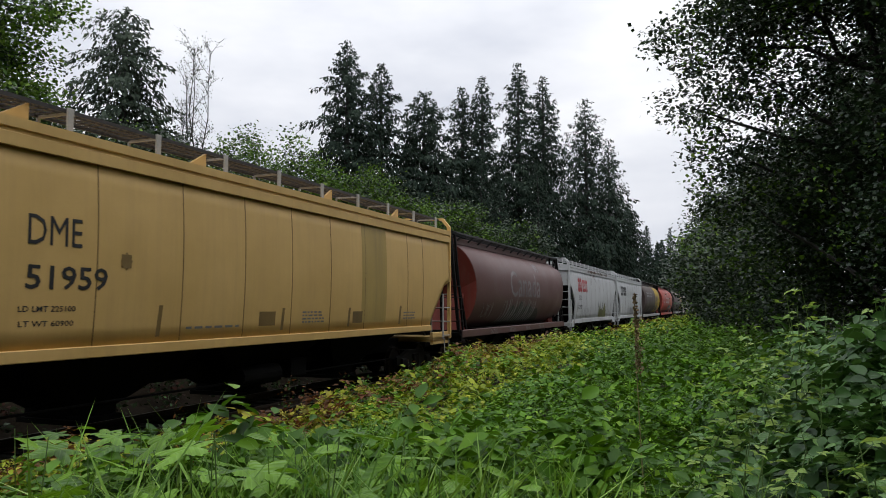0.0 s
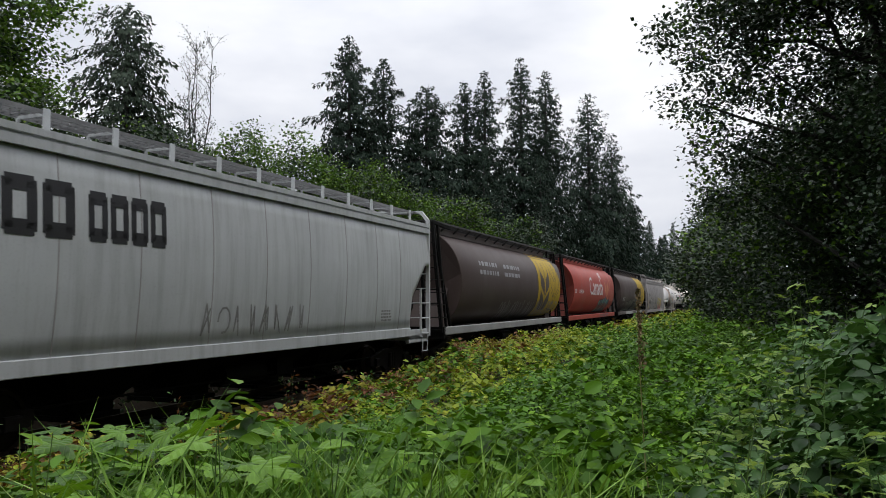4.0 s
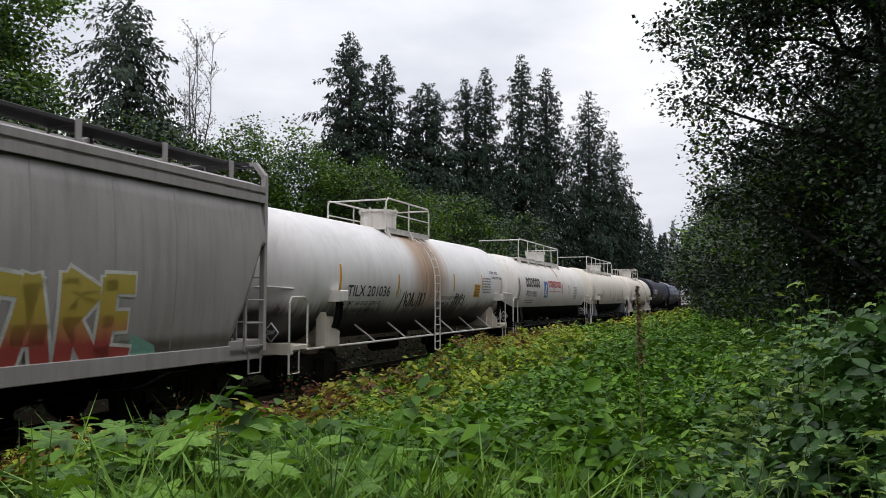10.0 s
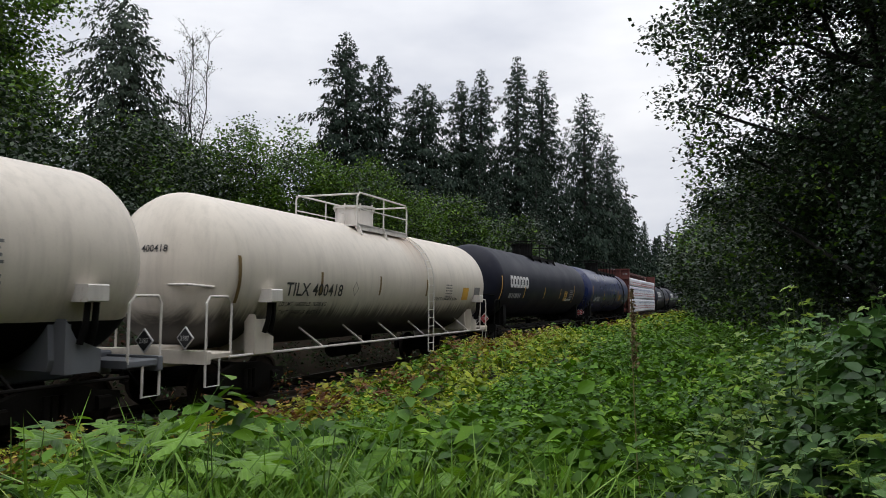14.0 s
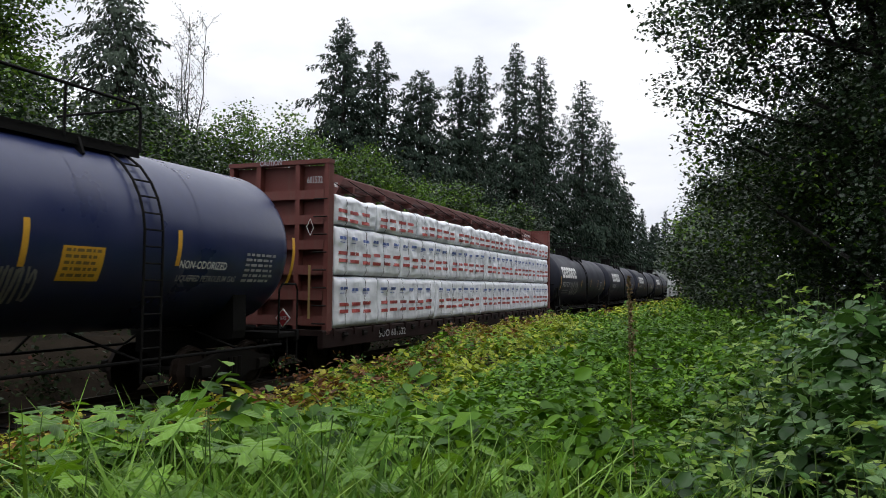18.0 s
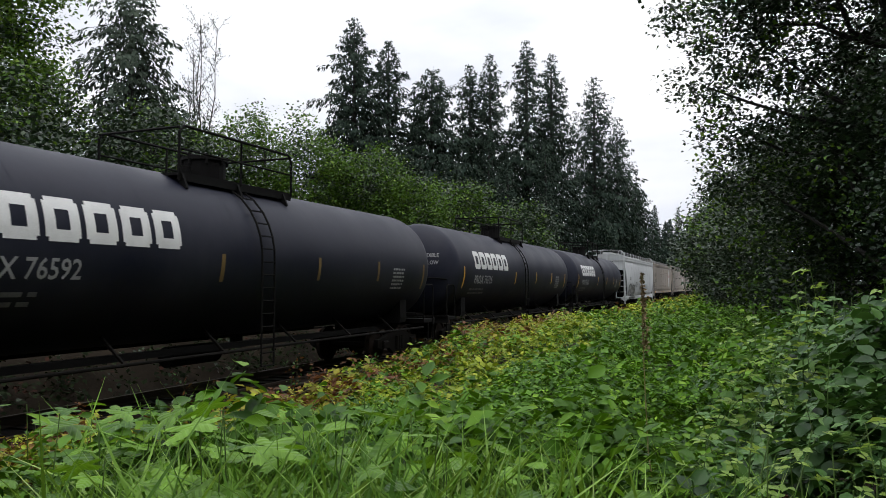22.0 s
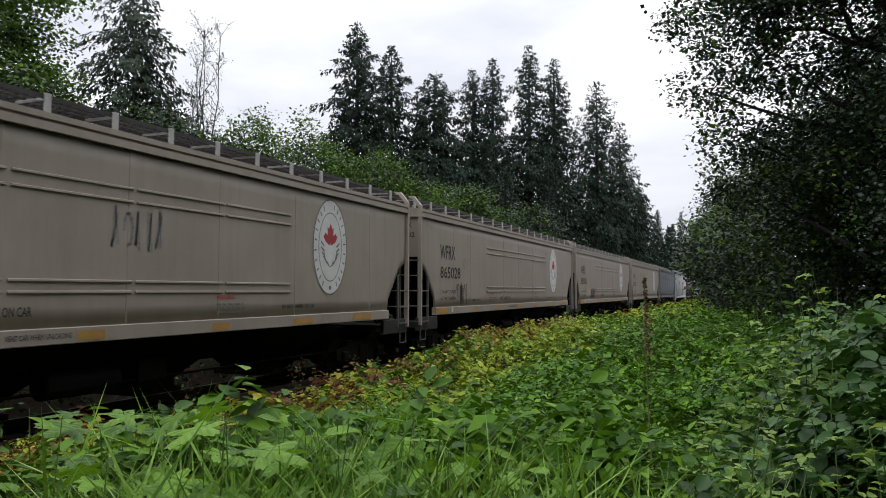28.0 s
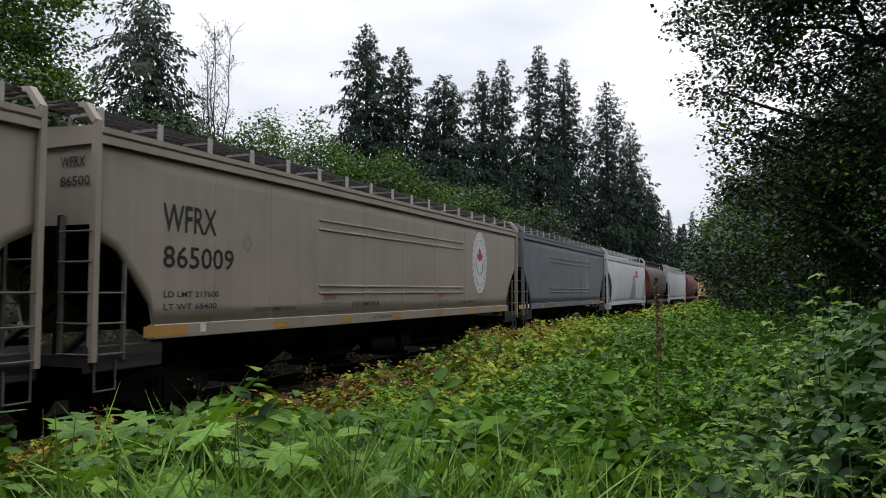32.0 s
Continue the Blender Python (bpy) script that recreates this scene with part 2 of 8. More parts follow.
# ---------- mesh building ----------
class Build:
    """Collects plain faces; ob() makes one mesh object of them."""

    def __init__(self):
        self.v, self.f, self.mi = [], [], []

    def add(self, verts, faces, mi=0):
        k = len(self.v)
        self.v += [tuple(p) for p in verts]
        self.f += [tuple(i + k for i in f) for f in faces]
        self.mi += [mi] * len(faces)
        return self

    def box(self, x0, x1, y0, y1, z0, z1, mi=0):
        v = [(x, y, z) for x in (x0, x1) for y in (y0, y1) for z in (z0, z1)]
        return self.add(v, [(0, 1, 3, 2), (4, 6, 7, 5), (0, 4, 5, 1), (2, 3, 7, 6), (0, 2, 6, 4), (1, 5, 7, 3)], mi)

    def chamfer_box(self, x0, x1, y0, y1, z0, z1, c=0.02, mi=0):
        """A box whose four edges along y are bevelled."""
        ring = [(x0 + c, z0), (x1 - c, z0), (x1, z0 + c), (x1, z1 - c), (x1 - c, z1), (x0 + c, z1), (x0, z1 - c), (x0, z0 + c)]
        return self.prism_y(ring, y0, y1, mi)

    def prism_y(self, ring, y0, y1, mi=0):
        n = len(ring)
        v = [(x, y0, z) for x, z in ring] + [(x, y1, z) for x, z in ring]
        f = [(i, (i + 1) % n, n + (i + 1) % n, n + i) for i in range(n)]
        return self.add(v, f + [tuple(range(n))[::-1], tuple(range(n, 2 * n))], mi)

    def prism_x(self, ring, x0, x1, mi=0):
        n = len(ring)
        v = [(x0, y, z) for y, z in ring] + [(x1, y, z) for y, z in ring]
        f = [(i, (i + 1) % n, n + (i + 1) % n, n + i) for i in range(n)]
        return self.add(v, f + [tuple(range(n))[::-1], tuple(range(n, 2 * n))], mi)

    def bar(self, p, q, w, h=None, mi=0):
        p, q = Vector(p), Vector(q)
        h = h or w
        a = (q - p).normalized()
        u = a.cross(Vector((0, 0, 1)))
        u = u.normalized() if u.length > 1e-3 else Vector((1, 0, 0))
        s = u.cross(a)
        v = [b + u * i * w / 2 + s * j * h / 2 for b in (p, q) for i, j in ((-1, -1), (1, -1), (1, 1), (-1, 1))]
        return self.add(v, [(0, 1, 2, 3), (7, 6, 5, 4), (0, 4, 5, 1), (1, 5, 6, 2), (2, 6, 7, 3), (3, 7, 4, 0)], mi)

    def tube(self, pts, r, n=6, mi=0, radii=None):
        pts = [Vector(p) for p in pts]
        rings = []
        for i, p in enumerate(pts):
            a = (pts[min(i + 1, len(pts) - 1)] - pts[max(i - 1, 0)]).normalized()
            u = a.cross(Vector((0.31, 0.17, 0.93)))
            u = u.normalized() if u.length > 1e-3 else Vector((1, 0, 0))
            s = a.cross(u)
            rr = radii[i] if radii else r
            rings.append([p + (u * math.cos(2 * math.pi * j / n) + s * math.sin(2 * math.pi * j / n)) * rr for j in range(n)])
        return self.loft(rings, mi)

    def loft(self, rings, mi=0, cap=True, mis=None):
        n = len(rings[0])
        k = len(self.v)
        for ring in rings:
            self.v += [tuple(p) for p in ring]
        for i in range(len(rings) - 1):
            for j in range(n):
                a, b = k + i * n + j, k + i * n + (j + 1) % n
                self.f.append((a, b, b + n, a + n))
                self.mi.append(mis[j] if mis else mi)
        if cap:
            self.f += [tuple(range(k, k + n))[::-1], tuple(range(k + (len(rings) - 1) * n, k + len(rings) * n))]
            self.mi += [mi, mi]
        return self

    def disc_x(self, x0, x1, y, z, r, n=16, mi=0, inner=0.0):
        """A wheel or ring whose axle runs along x."""
        c = [(math.cos(2 * math.pi * j / n), math.sin(2 * math.pi * j / n)) for j in range(n)]
        if not inner:
            return self.loft([[(x, y + r * a, z + r * b) for a, b in c] for x in (x0, x1)], mi)
        prof = [(x0, inner), (x0, r), (x1, r), (x1, inner), (x0, inner)]
        return self.loft([[(x, y + q * a, z + q * b) for a, b in c] for x, q in prof], mi, cap=False)

    def mesh(self, name, mats, smooth=False):
        me = bpy.data.meshes.new(name)
        me.from_pydata(self.v, [], self.f)
        for m in mats if isinstance(mats, (list, tuple)) else [mats]:
            me.materials.append(m)
        me.polygons.foreach_set("material_index", self.mi)
        if smooth:
            me.polygons.foreach_set("use_smooth", [len(f) < 5 for f in self.f])
        me.validate()
        me.update()
        return me

    def ob(self, name, mats, parent=None, label="", smooth=False):
        o = new(name, self.mesh(name, mats, smooth))
        o.parent = parent
        return tagged(o, label)


def share(name, me, parent, m=None, label=""):
    """A part on a mesh that alike parts share."""
    o = new(name, me)
    o.parent = parent
    if m is not None:
        o.matrix_basis = m
    return tagged(o, label)


def text_mesh(word, height, wide=None, bold=0.012):
    """Letters as a flat mesh in u and v, from 0 to its width and 0 to height."""
    c = bpy.data.curves.new("letters", "FONT")
    c.body, c.size, c.resolution_u, c.offset = word, 1.0, 2, bold
    o = bpy.data.objects.new("letters", c)
    scene.collection.objects.link(o)
    bpy.context.view_layer.update()
    me = bpy.data.meshes.new_from_object(o.evaluated_get(bpy.context.evaluated_depsgraph_get()))
    bpy.data.objects.remove(o)
    co = np.zeros(len(me.vertices) * 3)
    me.vertices.foreach_get("co", co)
    co = co.reshape(-1, 3)
    lo, hi = co.min(0), co.max(0)
    co[:, 1] = (co[:, 1] - lo[1]) / (hi[1] - lo[1]) * height
    k = (wide / (hi[0] - lo[0])) if wide else height / (hi[1] - lo[1])
    co[:, 0] = (co[:, 0] - lo[0]) * k
    me.vertices.foreach_set("co", co.ravel())
    return me


MARK = 0.0


def flat_to_side(me, y, z, surface, lift=0.006, slices=0.0, lean=0.0):
    """Lays a flat mesh in u, v on a car's side, the surface x = surface(z), at y, z."""
    if slices:
        bm = bmesh.new()
        bm.from_mesh(me)
        vs = [v.co.y for v in bm.verts]
        cut = math.ceil(min(vs) / slices) * slices
        while cut < max(vs):
            bmesh.ops.bisect_plane(bm, geom=bm.verts[:] + bm.edges[:] + bm.faces[:], plane_co=(0, cut, 0), plane_no=(0, 1, 0))
            cut += slices
        bm.to_mesh(me)
        bm.free()
    if (y, z) != (0, 0):
        y += MARK
    for v in me.vertices:
        u, w = v.co.x, v.co.y
        v.co = (surface(z + w) + lift, y + u + lean * w, z + w)
    me.update()
    return me


def letters(word, car, y, z, height, ink, surface, wide=None, curved=False, lean=0.0, label="", name="lettering", bold=0.012):
    me = flat_to_side(text_mesh(word, height, wide, bold), y, z, surface, 0.007, 0.09 if curved else 0.0, lean)
    me.materials.clear()
    me.materials.append(ink)
    o = new(name, me)
    o.parent = car
    return tagged(o, label)


def head_letters(word, car, x, z, height, wide, ink, half, radius, zc, label="", name="lettering"):
    """Letters on the bulging near end of a tank."""
    me = text_mesh(word, height, wide)
    head = radius * 0.52
    for v in me.vertices:
        u, w = x + v.co.x, z + v.co.y
        rho = min(0.999, math.hypot(u, w - zc) / radius)
        v.co = (u, -half + head * (1 - math.sqrt(1 - rho * rho)) - 0.012, w)
    me.materials.clear()
    me.materials.append(ink)
    o = new(name, me)
    o.parent = car
    return tagged(o, label)


def flat_mesh(polys, mi=None):
    b = Build()
    for i, p in enumerate(polys):
        b.add([(u, v, 0) for u, v in p], [tuple(range(len(p)))], mi[i] if mi else 0)
    return b


def shapes(name, car, polys, y, z, ink, surface, lift=0.006, label="", curved=True, mi=None):
    """Flat painted shapes laid on a car's side."""
    me = flat_to_side(flat_mesh(polys, mi).mesh(name, ink), y, z, surface, lift, 0.09 if curved else 0.0)
    o = new(name, me)
    o.parent = car
    return tagged(o, label)


def print_lines(car, y, z, wide, rows, pitch, ink, surface, seed=1, curved=False):
    """Small print too fine to read: plain bars of its size."""
    rnd = random.Random(seed)
    polys = []
    for r in range(rows):
        u = 0.0
        while u < wide * 0.92:
            w = rnd.uniform(0.06, 0.2) * wide
            w = min(w, wide - u)
            polys.append([(u, r * pitch), (u + w, r * pitch), (u + w, r * pitch + pitch * 0.5), (u, r * pitch + pitch * 0.5)])
            u += w + 0.05 * wide
    return shapes("small_print", car, polys, y, z, ink, surface, 0.006, curved=curved)


def stroke(pts, w):
    """A painted line of width w along points, as quads."""
    out = []
    for (a, b), (c, d) in zip(pts, pts[1:]):
        k = math.hypot(c - a, d - b) or 1e-6
        nx, ny = -(d - b) / k * w / 2, (c - a) / k * w / 2
        ex, ey = (c - a) / k * w * 0.3, (d - b) / k * w * 0.3
        out.append([(a - nx - ex, b - ny - ey), (c - nx + ex, d - ny + ey), (c + nx + ex, d + ny + ey), (a + nx - ex, b + ny - ey)])
    return out


def scrawl(rnd, wide, high, count, w, jag=0.5):
    """Loose spray strokes that fill a box: arcs, hooks and zigzags, no writing."""
    out = []
    for i in range(count):
        cx = wide * (i + 0.5) / count + rnd.uniform(-0.1, 0.1) * wide / count
        s = wide / count * rnd.uniform(0.5, 0.85)
        kind = rnd.random()
        if kind < 0.45:
            a0, a1 = rnd.uniform(0, 6), rnd.uniform(2.5, 5.2)
            pts = [(cx + s * 0.6 * math.cos(a0 + a1 * k / 8), high * (0.5 + 0.42 * math.sin(a0 + a1 * k / 8))) for k in range(9)]
        else:
            pts = [(cx + rnd.uniform(-s, s) * jag, high * (0.05 + 0.9 * ((k + i) % 2) + rnd.uniform(-0.08, 0.08))) for k in range(rnd.randint(3, 5))]
        out += stroke(pts, w)
    return out


# ---------- the freight train: shared running gear ----------
def truck_meshes():
    frame_ = Build()
    ring = [(-1.25, 0.42), (-1.05, 0.34), (-0.55, 0.36), (-0.3, 0.2), (0.3, 0.2), (0.55, 0.36), (1.05, 0.34), (1.25, 0.42), (1.25, 0.62), (0.9, 0.66), (0.4, 0.8), (-0.4, 0.8), (-0.9, 0.66), (-1.25, 0.62)]
    frame_.prism_x(ring, -0.06, 0.06)
    for y in (-0.89, 0.89):
        frame_.chamfer_box(-0.12, 0.14, y - 0.13, y + 0.13, 0.36, 0.58, 0.03)
    for y in (-0.14, 0.0, 0.14):
        frame_.tube([(0.09, y, 0.3), (0.09, y, 0.68)], 0.055, 8)
    wheel = Build()
    n = 16
    c = [(math.cos(2 * math.pi * j / n), math.sin(2 * math.pi * j / n)) for j in range(n)]
    prof = [(-0.07, 0.05), (-0.07, 0.49), (-0.035, 0.49), (-0.03, 0.46), (0.07, 0.455), (0.07, 0.40), (0.03, 0.38), (0.03, 0.16), (0.09, 0.13), (0.09, 0.05)]
    wheel.loft([[(x, q * a, q * b) for a, b in c] for x, q in prof], 0)
    mid = Build()
    mid.chamfer_box(-1.05, 1.05, -0.2, 0.2, 0.42, 0.78, 0.04)
    for y in (-0.89, 0.89):
        mid.tube([(-0.85, y, 0.46), (0.85, y, 0.46)], 0.08, 10)
    mid.bar((-0.8, -0.42, 0.35), (0.8, -0.42, 0.35), 0.08)
    mid.bar((-0.8, 0.42, 0.35), (0.8, 0.42, 0.35), 0.08)
    knuckle = Build()
    knuckle.chamfer_box(-0.13, 0.13, -0.75, 0.0, 0.78, 0.98, 0.03)
    knuckle.chamfer_box(-0.2, 0.16, 0.0, 0.2, 0.74, 1.02, 0.05)
    knuckle.chamfer_box(0.06, 0.18, 0.2, 0.34, 0.76, 1.0, 0.03)
    hose = Build()
    hose.tube([(0.35, -0.1, 0.85), (0.36, 0.12, 0.62), (0.33, 0.28, 0.48), (0.22, 0.4, 0.46)], 0.03, 6)
    # wheel iron darkened in colour for the shade under the cars
    return (frame_.mesh("side_frame", DARKSTEEL), wheel.mesh("wheel", [plain("shaded_wheel_iron", (0.020, 0.014, 0.011), 0.75, 0.0, 5, 0.5, gloss=0.15)]), mid.mesh("truck", DARKSTEEL),
            knuckle.mesh("coupler", DARKSTEEL), hose.mesh("air_hose", BLACK))


SIDE_FRAME, WHEEL, BOLSTER, KNUCKLE, HOSE = truck_meshes()


def running_gear(car, length, centres):
    for y in (-centres, centres):
        t = share("truck", BOLSTER, car, pose(0, y, 0), "grimy two-axle truck, darkened for the shade under the car")
        share("side_frame", SIDE_FRAME, t, pose(1.0, 0, 0))
        share("side_frame", SIDE_FRAME, t, pose(-1.0, 0, 0, 0, 0, 180))
        for wy in (-0.89, 0.89):
            share("wheel", WHEEL, t, pose(0.76, wy, 0.46))
            share("wheel", WHEEL, t, pose(-0.76, wy, 0.46, 0, 0, 180))
    for turn, y in ((0, length / 2 - 0.12), (180, -length / 2 + 0.12)):
        k = share("coupler", KNUCKLE, car, pose(0, y, 0, 0, 0, turn))
        share("air_hose", HOSE, k)


def car_root(kind, label, group="freight cars of the train"):
    return tagged(new(kind), label, "freight car", group)


def rung(parent, p, q, mat, r=0.018):
    """One ladder rung or grab iron."""
    return Build().tube([p, q], r, 5).ob("rung", mat, parent)


def grating(x0, x1, y0, y1, z, step=0.14):
    b = Build()
    for x in (x0, x1):
        b.box(x - 0.015, x + 0.015, y0, y1, z - 0.06, z)
    n = int((y1 - y0) / step)
    for i in range(n + 1):
        y = y0 + (y1 - y0) * i / n
        b.box(x0, x1, y - 0.022, y + 0.022, z - 0.03, z - 0.002)
    for k in (0.33, 0.66):
        x = x0 + (x1 - x0) * k
        b.box(x - 0.02, x + 0.02, y0, y1, z - 0.035, z - 0.004)
    return b


def corner_ladders(car, ye, side_x, low, high, mat, ladder_mat, side_len=0.55, side_top=2.5):
    """Posts and ladders at the four corners, with the stirrups below."""
    for s in (-1, 1):
        for e in (-1, 1):
            x, y = s * (side_x + 0.02), e * (ye + 0.05)
            post = Build()
            post.bar((x, y, low), (x, y, high - 0.25), 0.11, 0.09)
            post.bar((x, y, high - 0.27), (x - s * 0.22, y, high), 0.11, 0.09)
            post.bar((x - s * 0.2, y, high), (0, y, high + 0.06), 0.07, 0.07)
            post.ob("corner_post", mat, car)
            inner = Build().bar((s * (side_x - 0.62), y, low), (s * (side_x - 0.62), y, low + 2.1), 0.06, 0.05).ob("end_ladder", ladder_mat, car)
            outer = Build().bar((x, y - e * side_len, low), (x, y - e * side_len, side_top), 0.05, 0.05).ob("side_ladder", ladder_mat, car)
            z = low + 0.1
            while z < low + 2.0:
                rung(inner, (s * (side_x - 0.62), y + e * 0.05, z), (x, y + e * 0.05, z), ladder_mat)
                if z < side_top:
                    rung(outer, (x + s * 0.04, y - e * 0.02, z), (x + s * 0.04, y - e * side_len, z), ladder_mat)
                z += 0.44
            Build().tube([(x, y - e * 0.04, low), (x, y - e * 0.05, low - 0.42), (x, y - e * 0.42, low - 0.42), (x, y - e * 0.43, low)], 0.02, 6).ob("step_stirrup", ladder_mat, car)


def brake_wheel(car, y, x, z, mat, e=-1):
    b = Build()
    n = 14
    ring = [(x + 0.25 * math.cos(2 * math.pi * k / n), y, z + 0.25 * math.sin(2 * math.pi * k / n)) for k in range(n + 1)]
    b.tube(ring, 0.022, 6)
    for k in range(4):
        a = math.pi * k / 4
        b.tube([(x - 0.24 * math.cos(a), y, z - 0.24 * math.sin(a)), (x + 0.24 * math.cos(a), y, z + 0.24 * math.sin(a))], 0.014, 5)
    b.tube([(x, y, z), (x, y - e * 0.2, z)], 0.05, 8)
    b.ob("brake_wheel", mat, car)


def discharge_bays(car, ys, width, top, mat, low=0.28, half=1.25):
    """The outlet hoppers under the floor."""
    for y in ys:
        b = Build()
        b.loft([[(half, y - width, top), (half, y + width, top), (-half, y + width, top), (-half, y - width, top)],
                [(0.5, y - 0.45, low + 0.2), (0.5, y + 0.45, low + 0.2), (-0.5, y + 0.45, low + 0.2), (-0.5, y - 0.45, low + 0.2)],
                [(0.5, y - 0.45, low), (0.5, y + 0.45, low), (-0.5, y + 0.45, low), (-0.5, y - 0.45, low)]])
        b.box(-0.62, 0.62, y - 0.5, y + 0.5, low - 0.02, low + 0.06)
        b.tube([(0.5, y - 0.5, low + 0.1), (0.95, y - 0.5, low + 0.1)], 0.04, 6)
        b.ob("discharge_hopper", mat, car)


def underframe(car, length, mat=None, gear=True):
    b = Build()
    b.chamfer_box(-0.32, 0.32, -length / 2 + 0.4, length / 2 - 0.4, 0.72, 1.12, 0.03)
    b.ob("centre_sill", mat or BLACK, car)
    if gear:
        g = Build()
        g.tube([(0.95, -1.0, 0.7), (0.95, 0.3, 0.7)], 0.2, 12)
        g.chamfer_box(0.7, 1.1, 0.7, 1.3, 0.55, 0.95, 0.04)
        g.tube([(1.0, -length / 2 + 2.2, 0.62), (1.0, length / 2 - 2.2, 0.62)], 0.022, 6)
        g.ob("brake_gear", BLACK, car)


# ---------- box-sided covered hoppers ----------
def side_sheet(car, ye, eave, surface, cut, mat, name="side_sheet", seams=(), seam_mat=None, thick=0.05, label=""):
    """The two curved side sheets; cut: how far up the outline steps at the ends, as (inset, height) from the end inwards."""
    def low(d):
        if d >= cut[-1][0]:
            return cut[-1][1]
        for (a, za), (b_, zb) in zip(cut, cut[1:]):
            if a <= d <= b_:
                return za + (zb - za) * (d - a) / max(b_ - a, 1e-6)
        return cut[0][1]
    ds = sorted({c[0] for c in cut} | {cut[-1][0] * k / 8 for k in range(9)})
    ys = [-ye + d for d in ds] + [-ye + cut[-1][0] + (2 * ye - 2 * cut[-1][0]) * k / 12 for k in range(1, 12)] + [ye - d for d in reversed(ds)]
    rows = 9
    for s in (1, -1):
        b = Build()
        outer, inner = [], []
        for y in ys:
            zl = low(ye - abs(y))
            zs = [zl + (eave - zl) * k / rows for k in range(rows + 1)]
            outer.append([(s * surface(z), y, z) for z in zs])
            inner.append([(s * (surface(z) - thick), y, z) for z in reversed(zs)])
        b.loft([o + i for o, i in zip(outer, inner)])
        ob = b.ob(name, mat, car, label, smooth=False)
        for p in ob.data.polygons:
            p.use_smooth = abs(p.normal.x) > 0.8
        if seams and s == 1:
            for y in seams:
                w = Build()
                zl = low(ye - abs(y))
                zs = [zl + 0.02 + (eave - zl - 0.03) * k / rows for k in range(rows + 1)]
                w.loft([[(surface(z) - 0.01, y - 0.012, z), (surface(z) + 0.006, y - 0.008, z), (surface(z) + 0.006, y + 0.008, z), (surface(z) - 0.01, y + 0.012, z)] for z in zs])
                w.ob("weld_seam", seam_mat or mat, car)


